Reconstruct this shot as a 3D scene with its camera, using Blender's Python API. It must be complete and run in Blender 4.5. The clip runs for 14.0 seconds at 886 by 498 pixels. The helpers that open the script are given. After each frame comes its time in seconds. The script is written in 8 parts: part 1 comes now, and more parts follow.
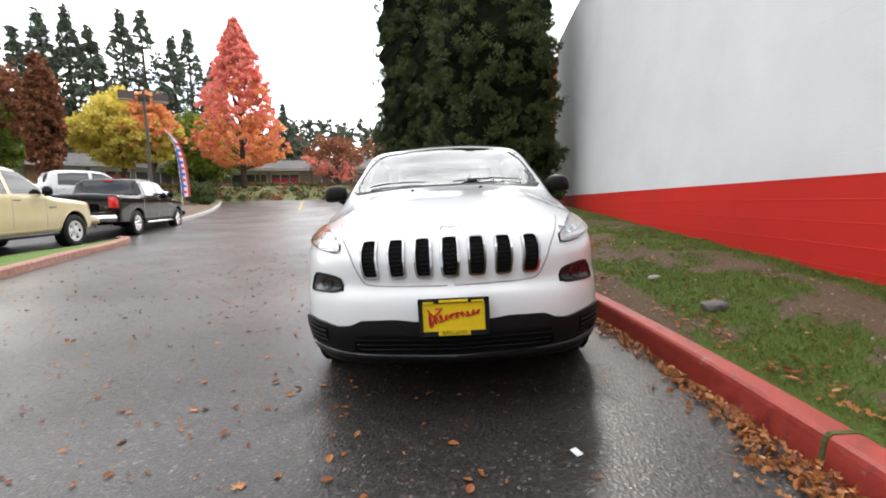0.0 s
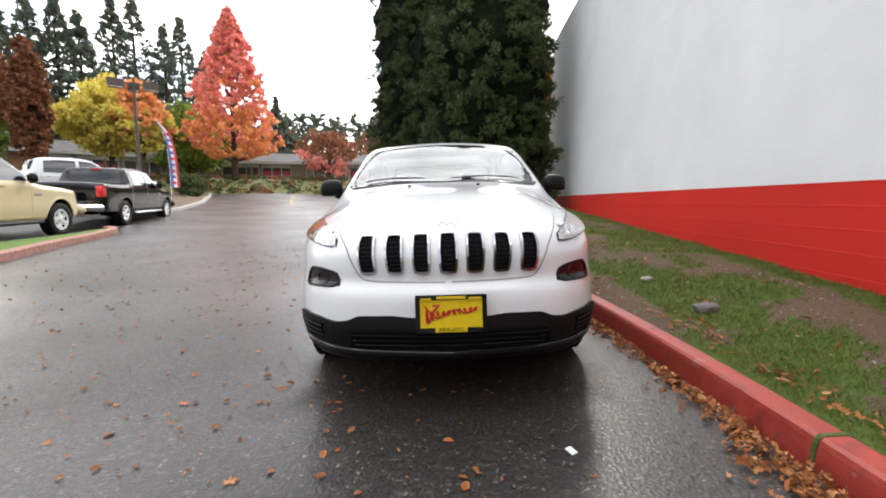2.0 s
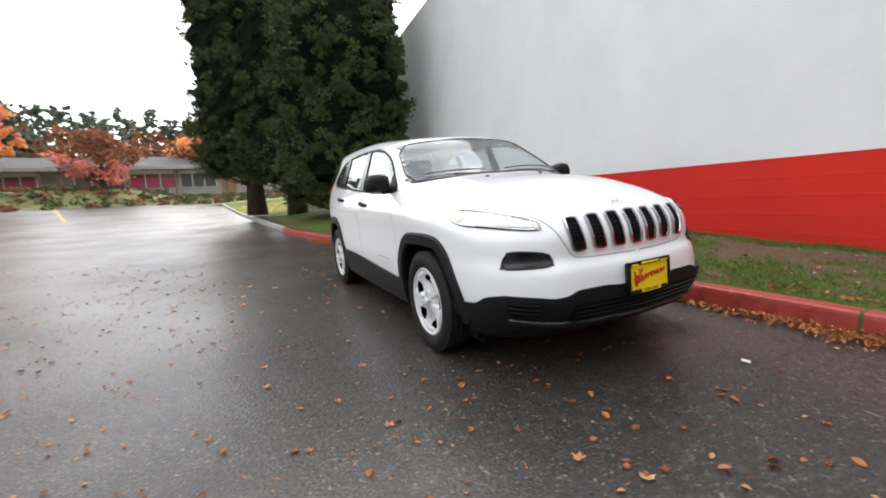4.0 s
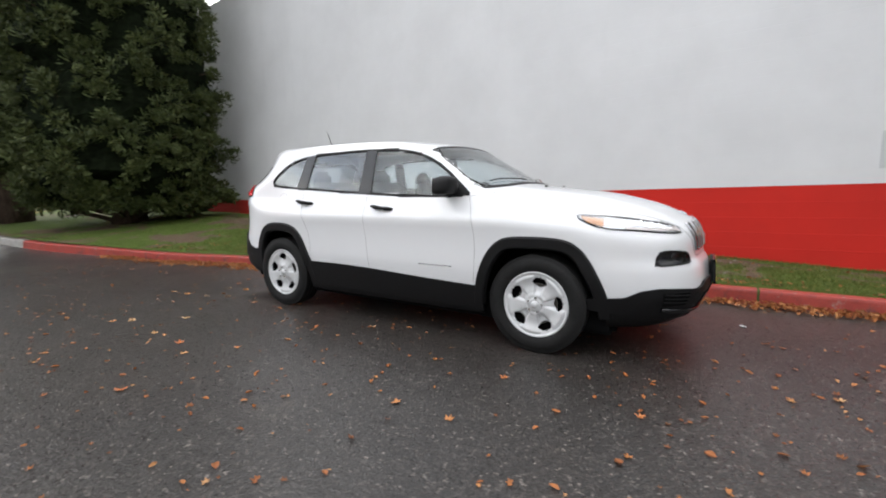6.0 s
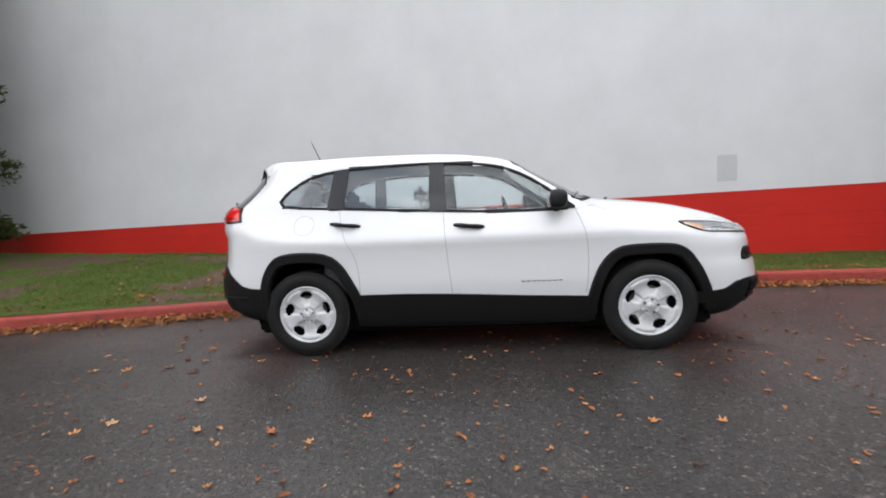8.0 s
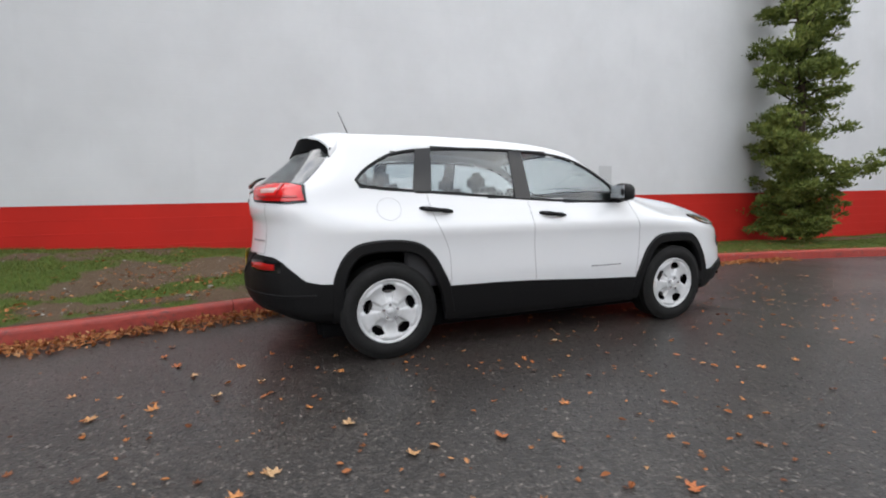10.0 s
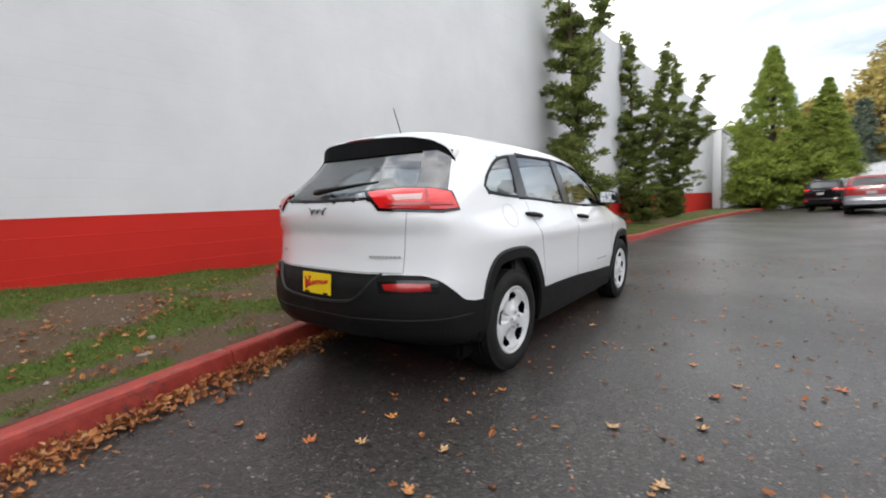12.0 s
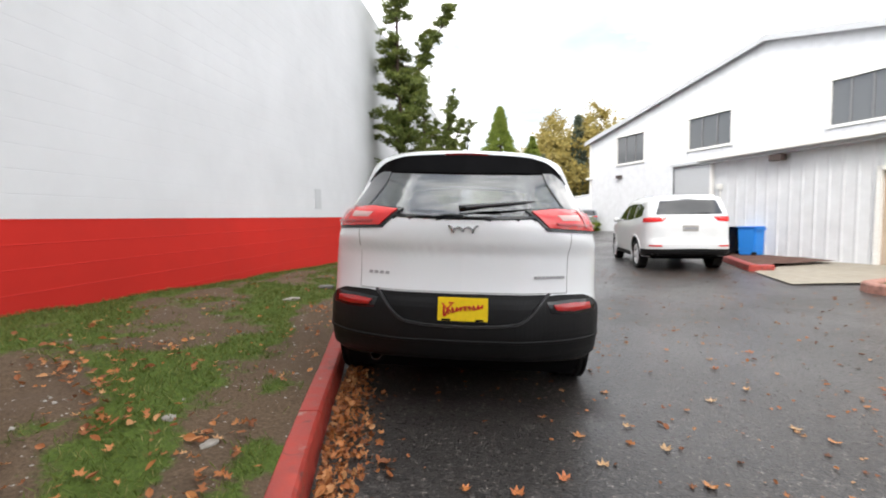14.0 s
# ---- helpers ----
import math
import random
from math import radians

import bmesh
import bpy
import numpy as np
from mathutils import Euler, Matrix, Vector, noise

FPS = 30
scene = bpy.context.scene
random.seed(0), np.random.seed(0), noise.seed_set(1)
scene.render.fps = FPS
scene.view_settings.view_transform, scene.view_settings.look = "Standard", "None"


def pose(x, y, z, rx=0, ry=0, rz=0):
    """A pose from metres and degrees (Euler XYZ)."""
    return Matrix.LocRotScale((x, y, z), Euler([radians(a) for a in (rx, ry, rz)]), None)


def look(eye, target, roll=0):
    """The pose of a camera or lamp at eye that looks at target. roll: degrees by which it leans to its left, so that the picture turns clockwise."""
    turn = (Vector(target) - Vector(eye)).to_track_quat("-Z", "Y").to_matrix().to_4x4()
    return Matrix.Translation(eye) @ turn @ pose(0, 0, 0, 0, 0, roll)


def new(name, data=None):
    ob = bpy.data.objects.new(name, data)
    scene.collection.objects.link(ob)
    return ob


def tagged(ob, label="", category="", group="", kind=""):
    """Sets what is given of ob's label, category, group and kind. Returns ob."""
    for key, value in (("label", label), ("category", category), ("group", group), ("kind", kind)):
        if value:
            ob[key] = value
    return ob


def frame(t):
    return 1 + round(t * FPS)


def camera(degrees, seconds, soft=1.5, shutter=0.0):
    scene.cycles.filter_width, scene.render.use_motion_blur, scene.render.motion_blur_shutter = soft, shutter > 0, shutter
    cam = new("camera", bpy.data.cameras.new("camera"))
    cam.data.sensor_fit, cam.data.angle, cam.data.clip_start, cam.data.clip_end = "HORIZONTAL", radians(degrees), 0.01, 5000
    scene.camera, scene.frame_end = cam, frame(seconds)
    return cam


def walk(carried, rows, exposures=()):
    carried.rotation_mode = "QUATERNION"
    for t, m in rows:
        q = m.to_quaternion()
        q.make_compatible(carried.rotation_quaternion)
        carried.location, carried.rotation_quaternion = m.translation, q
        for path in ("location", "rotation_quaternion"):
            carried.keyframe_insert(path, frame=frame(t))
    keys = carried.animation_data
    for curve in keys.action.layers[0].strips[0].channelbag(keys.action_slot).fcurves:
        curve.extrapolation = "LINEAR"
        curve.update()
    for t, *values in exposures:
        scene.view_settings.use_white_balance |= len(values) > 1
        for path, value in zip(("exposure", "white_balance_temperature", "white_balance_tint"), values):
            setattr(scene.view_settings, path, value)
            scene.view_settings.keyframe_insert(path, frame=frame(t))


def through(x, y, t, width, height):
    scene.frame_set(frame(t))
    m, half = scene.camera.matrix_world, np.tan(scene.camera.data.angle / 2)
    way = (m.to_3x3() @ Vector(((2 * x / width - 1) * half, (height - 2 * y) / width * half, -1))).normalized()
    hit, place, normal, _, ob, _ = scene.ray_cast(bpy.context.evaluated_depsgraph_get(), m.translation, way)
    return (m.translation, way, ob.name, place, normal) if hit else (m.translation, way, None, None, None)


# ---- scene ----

cam = camera(92.6, 14.0, soft=1.9, shutter=0.3)

# The parking lane falls sideways by 2.18 degrees: LOT lays flat plans onto it.
LOT = Matrix.Rotation(radians(-2.18), 4, "Y")
FALL = math.tan(radians(2.18))

# seconds, eye, target, roll, on the lane's own plane
PATH = [
    (0, (0., -2.037, 1.109), (-0.03, -0.051, 0.873), -2.9),
    (0.5, (0.004, -2.041, 1.11), (-0.017, -0.056, 0.872), -2.9),
    (1, (0.004, -2.037, 1.106), (-0.012, -0.051, 0.872), -2.8),
    (1.5, (0.011, -2.03, 1.104), (-0.006, -0.043, 0.874), -2.8),
    (2, (-0.035, -2.025, 1.103), (-0.024, -0.04, 0.854), -1.5),
    (2.5, (-0.302, -2.039, 1.103), (-0.121, -0.056, 0.912), -1.3),
    (2.7, (-0.486, -2.043, 1.101), (-0.264, -0.064, 0.916), -3.2),
    (4.8, (-2.857, -1.196, 1.126), (-1.607, 0.333, 0.815), -1.6),
    (5, (-3.027, -1.05, 1.12), (-1.7, 0.416, 0.823), -1.0),
    (5.5, (-3.393, -0.549, 1.134), (-1.871, 0.725, 0.891), 1.5),
    (6, (-3.691, -0.02, 1.138), (-2.005, 1.024, 0.875), -0.8),
    (6.5, (-3.892, 0.549, 1.146), (-2.074, 1.352, 0.921), 0.1),
    (7, (-4.06, 1.108, 1.149), (-2.178, 1.741, 0.909), 0.0),
    (7.5, (-4.137, 1.668, 1.171), (-2.204, 2.121, 0.929), -0.9),
    (7.7, (-4.178, 1.9, 1.186), (-2.221, 2.244, 0.964), -1.7),
    (9.8, (-3.876, 4.13, 1.161), (-1.999, 3.485, 0.909), -1.2),
    (10, (-3.778, 4.347, 1.151), (-1.92, 3.645, 0.911), -0.3),
    (10.5, (-3.491, 4.874, 1.153), (-1.708, 4.002, 0.912), -0.5),
    (11, (-3.172, 5.392, 1.168), (-1.534, 4.27, 0.93), -0.1),
    (11.5, (-2.729, 5.854, 1.178), (-1.257, 4.521, 0.939), -2.3),
    (12, (-2.251, 6.249, 1.169), (-1.048, 4.666, 0.952), -1.1),
    (12.5, (-1.695, 6.547, 1.193), (-0.681, 4.833, 1.005), -1.6),
    (13, (-1.168, 6.785, 1.171), (-0.429, 4.932, 1.029), -1.5),
    (13.5, (-0.607, 6.92, 1.178), (-0.142, 4.98, 1.04), -0.5),
    (14, (-0.058, 6.983, 1.177), (0.083, 4.992, 1.042), 1.3),
]
EXPOSURES = [(0.0, 0.50, 6430, 10), (2.7, 0.50, 6430, 10), (5.0, 0.34, 6430, 10), (7.5, 0.26, 6330, 10), (10.0, 0.20, 6310, 10), (11.5, 0.23, 6370, 10),
             (12.5, 0.36, 6390, 10), (13.2, 0.50, 6450, 10), (14.0, 0.56, 6450, 10)]
walk(cam, [(t, LOT @ look(e, g, r)) for t, e, g, r in PATH], EXPOSURES)

# ---- world and sun ----
SUN_TURN, SUN_HIGH = radians(11), radians(38)
world = bpy.data.worlds.new("overcast_sky")
scene.world = world
world.use_nodes = True
wt = world.node_tree
wt.nodes.clear()
w_out = wt.nodes.new("ShaderNodeOutputWorld")
w_bg = wt.nodes.new("ShaderNodeBackground")
w_sky = wt.nodes.new("ShaderNodeTexSky")
w_sky.sky_type = "NISHITA"
w_sky.sun_disc = False
w_sky.sun_elevation = SUN_HIGH
w_sky.sun_rotation = SUN_TURN
w_dim = wt.nodes.new("ShaderNodeVectorMath")
w_dim.operation = "SCALE"
w_dim.inputs["Scale"].default_value = 0.15
wt.links.new(w_sky.outputs[0], w_dim.inputs[0])
w_co = wt.nodes.new("ShaderNodeTexCoord")
w_map = wt.nodes.new("ShaderNodeMapping")
w_map.inputs["Scale"].default_value = (1.0, 1.0, 2.6)
wt.links.new(w_co.outputs["Generated"], w_map.inputs["Vector"])
w_n = wt.nodes.new("ShaderNodeTexNoise")
w_n.inputs["Scale"].default_value = 2.6
w_n.inputs["Detail"].default_value = 7.0
w_n.inputs["Roughness"].default_value = 0.58
w_n.inputs["Distortion"].default_value = 0.35
wt.links.new(w_map.outputs[0], w_n.inputs["Vector"])
w_cover = wt.nodes.new("ShaderNodeValToRGB")
w_cover.color_ramp.elements[0].position = 0.40
w_cover.color_ramp.elements[0].color = (0.36, 0.36, 0.36, 1)
w_cover.color_ramp.elements[1].position = 0.56
w_cover.color_ramp.elements[1].color = (1, 1, 1, 1)
wt.links.new(w_n.outputs[0], w_cover.inputs[0])
w_n2 = wt.nodes.new("ShaderNodeTexNoise")
w_n2.inputs["Scale"].default_value = 4.5
w_n2.inputs["Detail"].default_value = 5.0
wt.links.new(w_map.outputs[0], w_n2.inputs["Vector"])
w_cloud = wt.nodes.new("ShaderNodeValToRGB")
w_cloud.color_ramp.elements[0].position = 0.3
w_cloud.color_ramp.elements[0].color = (1.40, 1.385, 1.38, 1)
w_cloud.color_ramp.elements[1].position = 0.68
w_cloud.color_ramp.elements[1].color = (2.46, 2.425, 2.38, 1)
wt.links.new(w_n2.outputs[0], w_cloud.inputs[0])
w_mix = wt.nodes.new("ShaderNodeMix")
w_mix.data_type = "RGBA"
wt.links.new(w_cover.outputs[0], w_mix.inputs["Factor"])
wt.links.new(w_dim.outputs[0], w_mix.inputs["A"])
wt.links.new(w_cloud.outputs[0], w_mix.inputs["B"])
# the overcast is brightest round the veiled sun and dims away from it
w_dot = wt.nodes.new("ShaderNodeVectorMath")
w_dot.operation = "DOT_PRODUCT"
w_dot.inputs[1].default_value = (math.sin(SUN_TURN) * math.cos(SUN_HIGH), math.cos(SUN_TURN) * math.cos(SUN_HIGH), math.sin(SUN_HIGH))
wt.links.new(w_co.outputs["Generated"], w_dot.inputs[0])
w_glow = wt.nodes.new("ShaderNodeMapRange")
w_glow.interpolation_type = "SMOOTHSTEP"
for key, value in (("From Min", -1.0), ("From Max", 1.0), ("To Min", 0.70), ("To Max", 1.42)):
    w_glow.inputs[key].default_value = value
wt.links.new(w_dot.outputs["Value"], w_glow.inputs["Value"])
w_lit = wt.nodes.new("ShaderNodeVectorMath")
w_lit.operation = "SCALE"
wt.links.new(w_mix.outputs["Result"], w_lit.inputs[0])
wt.links.new(w_glow.outputs[0], w_lit.inputs["Scale"])
wt.links.new(w_lit.outputs[0], w_bg.inputs["Color"])
w_bg.inputs["Strength"].default_value = 1.0
wt.links.new(w_bg.outputs[0], w_out.inputs["Surface"])

sun = new("sun", bpy.data.lights.new("sun", "SUN"))
sun.data.energy = 1.7
sun.data.angle = radians(14)
sun.data.color = (1.0, 0.95, 0.88)
sun.matrix_world = look((40 * math.sin(SUN_TURN) * math.cos(SUN_HIGH), 40 * math.cos(SUN_TURN) * math.cos(SUN_HIGH),
                         40 * math.sin(SUN_HIGH)), (0, 0, 0))


# ---- materials ----
class Nodes:
    """A small helper round one material's node tree."""

    def __init__(self, name, colour=(0.5, 0.5, 0.5), rough=0.5, metal=0.0, spec=0.5):
        self.mat = bpy.data.materials.new(name)
        self.mat.use_nodes = True
        self.t = self.mat.node_tree
        self.b = self.t.nodes["Principled BSDF"]
        self.set("Base Color", (*colour, 1))
        self.set("Roughness", rough)
        self.set("Metallic", metal)
        self.set("Specular IOR Level", spec)

    def set(self, key, value):
        self.b.inputs[key].default_value = value
        return self

    def link(self, a, b):
        self.t.links.new(a, b)

    def coords(self, kind="Object", scale=(1, 1, 1)):
        c = self.t.nodes.new("ShaderNodeTexCoord")
        m = self.t.nodes.new("ShaderNodeMapping")
        m.inputs["Scale"].default_value = scale
        self.link(c.outputs[kind], m.inputs["Vector"])
        return m.outputs[0]

    def noise(self, scale, detail=4.0, rough=0.55, co=None, distort=0.0):
        n = self.t.nodes.new("ShaderNodeTexNoise")
        n.inputs["Scale"].default_value = scale
        n.inputs["Detail"].default_value = detail
        n.inputs["Roughness"].default_value = rough
        n.inputs["Distortion"].default_value = distort
        self.link(co if co is not None else self.coords(), n.inputs["Vector"])
        return n.outputs[0]

    def voronoi(self, scale, co=None, feature="F1", out="Distance"):
        n = self.t.nodes.new("ShaderNodeTexVoronoi")
        n.feature = feature
        n.inputs["Scale"].default_value = scale
        self.link(co if co is not None else self.coords(), n.inputs["Vector"])
        return n.outputs[out]

    def ramp(self, value, *stops):
        r = self.t.nodes.new("ShaderNodeValToRGB")
        e = r.color_ramp.elements
        while len(e) < len(stops):
            e.new(0.5)
        for el, (p, c) in zip(e, stops):
            el.position = p
            el.color = (*c, 1) if len(c) == 3 else c
        self.link(value, r.inputs[0])
        return r.outputs[0]

    def level(self, value, lo, hi, a=0.0, b=1.0):
        r = self.t.nodes.new("ShaderNodeMapRange")
        for k, v in zip(("From Min", "From Max", "To Min", "To Max"), (lo, hi, a, b)):
            r.inputs[k].default_value = v
        self.link(value, r.inputs["Value"])
        return r.outputs[0]

    def mix(self, fac, a, b, blend="MIX"):
        m = self.t.nodes.new("ShaderNodeMix")
        m.data_type, m.blend_type = "RGBA", blend
        for key, v in (("Factor", fac), ("A", a), ("B", b)):
            if isinstance(v, (int, float)):
                m.inputs[key].default_value = v
            elif isinstance(v, tuple):
                m.inputs[key].default_value = (*v, 1)
            else:
                self.link(v, m.inputs[key])
        return m.outputs["Result"]

    def math(self, op, a, b=0.0):
        m = self.t.nodes.new("ShaderNodeMath")
        m.operation = op
        for i, v in enumerate((a, b)):
            if isinstance(v, (int, float)):
                m.inputs[i].default_value = v
            else:
                self.link(v, m.inputs[i])
        return m.outputs[0]

    def bump(self, height, strength=0.3, distance=0.01):
        n = self.t.nodes.new("ShaderNodeBump")
        n.inputs["Strength"].default_value = strength
        n.inputs["Distance"].default_value = distance
        self.link(height, n.inputs["Height"])
        self.link(n.outputs[0], self.b.inputs["Normal"])
        return self

    def to(self, key, value):
        self.link(value, self.b.inputs[key])
        return self

    def random(self):
        return self.t.nodes.new("ShaderNodeObjectInfo").outputs["Random"]

    def island(self):
        return self.t.nodes.new("ShaderNodeNewGeometry").outputs["Random Per Island"]


def plain(name, colour, rough=0.5, metal=0.0, spec=0.5, vary=0.12, scale=30.0, bump=0.0):
    """A plain paint, plastic or metal with a faint mottle."""
    n = Nodes(name, colour, rough, metal, spec)
    v = n.noise(scale, 4)
    dark = tuple(c * (1 - vary) for c in colour)
    light = tuple(min(1, c * (1 + vary)) for c in colour)
    n.to("Base Color", n.ramp(v, (0.3, dark), (0.7, light)))
    n.to("Roughness", n.level(n.noise(scale * 0.13, 3), 0.3, 0.7, max(0.02, rough * 0.88), min(1, rough * 1.12)))
    if bump:
        n.bump(v, bump, 0.002)
    return n.mat


def asphalt_material():
    """Worn asphalt under a thin film of rain: dark binder, pale stone chips, damp and drier patches."""
    n = Nodes("wet_asphalt", spec=0.32)
    co = n.coords()
    stone = n.voronoi(58, co)
    fine = n.noise(95, 4, 0.7, co=co)
    chip = n.voronoi(62, co, out="Color")
    patch = n.noise(0.35, 5, 0.6, co=co)
    streak = n.noise(1.7, 5, 0.62, co=co)
    clot = n.noise(26, 4, 0.65, co=co)
    base = n.ramp(fine, (0.32, (0.008, 0.008, 0.0085)), (0.54, (0.027, 0.0265, 0.026)), (0.70, (0.15, 0.146, 0.14)))
    base = n.mix(n.level(streak, 0.35, 0.7), base, n.mix(0.5, base, (0.034, 0.032, 0.030)))
    base = n.mix(n.level(patch, 0.4, 0.65), base, n.mix(0.5, base, (0.014, 0.014, 0.015)))
    base = n.mix(n.math("MULTIPLY", n.level(chip, 0.72, 0.86, 0, 0.7), n.level(stone, 0.55, 0.2)), base, (0.27, 0.26, 0.245))
    base = n.mix(n.level(clot, 0.35, 0.65, 0.65, 0.0), base, n.mix(0.75, base, (0.006, 0.006, 0.0065)))
    base = n.mix(n.level(clot, 0.58, 0.72, 0.0, 0.35), base, (0.12, 0.118, 0.114))
    silt = n.math("MULTIPLY", n.level(n.noise(0.9, 6, 0.7, co=co), 0.60, 0.74), n.level(n.noise(9, 6, 0.75, co=co), 0.42, 0.66))
    base = n.mix(n.math("MULTIPLY", silt, 0.4), base, (0.18, 0.165, 0.145))
    base = n.mix(1.0, base, (1.36, 1.24, 1.16), "MULTIPLY")
    n.to("Base Color", base)
    damp = n.noise(0.5, 4, 0.5, co=co)
    n.to("Roughness", n.math("ADD", n.level(damp, 0.36, 0.66, 0.38, 0.50), n.level(fine, 0.3, 0.8, -0.05, 0.10)))
    n.set("Coat IOR", 1.38)
    # rain has not reached the ground under the parked car: no film of water there
    axes = n.t.nodes.new("ShaderNodeSeparateXYZ")
    n.link(co, axes.inputs[0])
    ragged = n.level(streak, 0.3, 0.7, -0.10, 0.10)
    across = n.math("ADD", n.math("ABSOLUTE", axes.outputs[0]), ragged)
    along = n.math("ADD", n.math("ABSOLUTE", n.math("SUBTRACT", axes.outputs[1], 2.25)), ragged)
    wet = n.math("MAXIMUM", n.level(across, 0.72, 0.98), n.level(along, 1.95, 2.25))
    n.to("Specular IOR Level", n.level(wet, 0, 1, 0.08, 0.16))
    n.to("Coat Weight", n.math("MULTIPLY", wet, n.level(damp, 0.34, 0.68, 0.94, 0.55)))
    n.to("Coat Roughness", n.level(n.noise(40, 4, 0.6, co=co), 0.35, 0.65, 0.24, 0.44))
    n.bump(n.math("ADD", n.math("MULTIPLY", stone, 0.8), fine), 0.6, 0.007)
    film = n.t.nodes.new("ShaderNodeBump")
    film.inputs["Strength"].default_value = 0.22
    film.inputs["Distance"].default_value = 0.006
    n.link(n.math("ADD", stone, n.noise(30, 3, 0.6, co=co)), film.inputs["Height"])
    n.link(film.outputs[0], n.b.inputs["Coat Normal"])
    return n.mat


def block_paint(name, colour, lift):
    """Roller paint on concrete blocks: pitted, a little uneven, with rain streaks."""
    n = Nodes(name, colour, 0.8, spec=0.2)
    co = n.coords()
    pit = n.noise(120, 5, 0.7, co=co)
    broad = n.noise(0.7, 5, 0.6, co=co)
    streak = n.noise(2.2, 5, 0.65, co=n.coords(scale=(1, 1, 0.12)))
    a = n.ramp(broad, (0.3, tuple(c * 0.93 for c in colour)), (0.7, tuple(min(1, c * (1 + lift)) for c in colour)))
    a = n.mix(n.level(streak, 0.56, 0.8, 0, 0.22), a, tuple(c * 0.80 for c in colour))
    n.to("Base Color", a)
    n.to("Roughness", n.level(broad, 0.3, 0.7, 0.70, 0.85))
    n.bump(pit, 0.35, 0.003)
    return n.mat


def grass_soil_material():
    """Thin turf with worn earth showing through."""
    n = Nodes("worn_turf", rough=0.9, spec=0.2)
    co = n.coords()
    fine = n.noise(60, 6, 0.7, co=co)
    grown = n.t.nodes.new("ShaderNodeVertexColor")
    grown.layer_name = "turf"
    green = n.ramp(fine, (0.3, (0.034, 0.054, 0.009)), (0.6, (0.084, 0.125, 0.020)), (0.8, (0.15, 0.18, 0.045)))
    earth = n.ramp(fine, (0.3, (0.046, 0.029, 0.017)), (0.62, (0.142, 0.099, 0.062)), (0.8, (0.26, 0.20, 0.14)))
    earth = n.mix(n.level(n.noise(1.6, 5, 0.65, co=co), 0.4, 0.7), earth, n.mix(0.6, earth, (0.085, 0.062, 0.045)))
    earth = n.mix(n.level(n.noise(38, 2, 0.5, co=co), 0.68, 0.72, 0, 0.8), earth, (0.42, 0.40, 0.37))
    n.to("Base Color", n.mix(n.level(n.math("ADD", grown.outputs[0], n.level(n.noise(25, 4, 0.7, co=co), 0.3, 0.7, -0.25, 0.25)), 0.35, 0.65), earth, green))
    n.bump(fine, 0.8, 0.02)
    return n.mat


def red_kerb_material():
    n = Nodes("red_kerb_paint", rough=0.55)
    co = n.coords()
    v = n.noise(14, 6, 0.65, co=co)
    scuff = n.noise(5, 7, 0.75, co=co, distort=0.7)
    a = n.ramp(v, (0.3, (0.21, 0.022, 0.016)), (0.7, (0.37, 0.048, 0.032)))
    a = n.mix(n.level(scuff, 0.56, 0.68), a, (0.05, 0.035, 0.032))
    a = n.mix(n.level(n.noise(9, 5, 0.7, co=co), 0.62, 0.72), a, (0.30, 0.20, 0.17))
    n.to("Base Color", a)
    n.to("Roughness", n.level(v, 0.3, 0.7, 0.35, 0.65))
    n.bump(n.noise(90, 5, 0.7, co=co), 0.5, 0.004)
    return n.mat


def leaf_material(name, stops, rough=0.6, through=0.25, broad=0.35):
    """Foliage whose colour differs from leaf to leaf; some daylight passes through."""
    n = Nodes(name, rough=rough, spec=0.25)
    c = n.mix(broad, n.ramp(n.island(), *stops), n.ramp(n.noise(2.2, 4), *stops))
    n.to("Base Color", c)
    if through:
        glow = n.t.nodes.new("ShaderNodeBsdfTranslucent")
        n.link(c, glow.inputs["Color"])
        both = n.t.nodes.new("ShaderNodeMixShader")
        both.inputs[0].default_value = through
        n.link(n.b.outputs[0], both.inputs[1])
        n.link(glow.outputs[0], both.inputs[2])
        n.link(both.outputs[0], n.t.nodes["Material Output"].inputs["Surface"])
    return n.mat


ASPHALT = asphalt_material()
WALL_GREY = block_paint("pale_grey_block_paint", (0.615, 0.622, 0.632), 0.05)
WALL_RED = block_paint("red_block_paint", (0.47, 0.021, 0.014), 0.14)
TURF = grass_soil_material()
KERB_RED = red_kerb_material()
CONCRETE = plain("grey_concrete", (0.30, 0.29, 0.27), 0.8, vary=0.25, scale=12, bump=0.4)
CAR_WHITE = Nodes("white_car_paint", (0.725, 0.735, 0.75), 0.28).set("Coat Weight", 1.0).set("Coat Roughness", 0.03).mat
BLACK_PLASTIC = plain("black_grained_plastic", (0.0055, 0.0055, 0.006), 0.52, spec=0.22, vary=0.2, scale=400, bump=0.25)
GLOSS_BLACK = plain("gloss_black_trim", (0.008, 0.008, 0.009), 0.12)
RUBBER = plain("tyre_rubber", (0.0085, 0.0085, 0.0085), 0.75, spec=0.3, vary=0.25, scale=60, bump=0.2)
DARK = plain("dark_underside", (0.004, 0.004, 0.0045), 0.95, spec=0.1)
SILVER = plain("silver_wheel_paint", (0.60, 0.61, 0.62), 0.40, metal=0.15, vary=0.05)
CHROME = plain("bright_chrome", (0.75, 0.75, 0.76), 0.10, metal=1.0, vary=0.03)


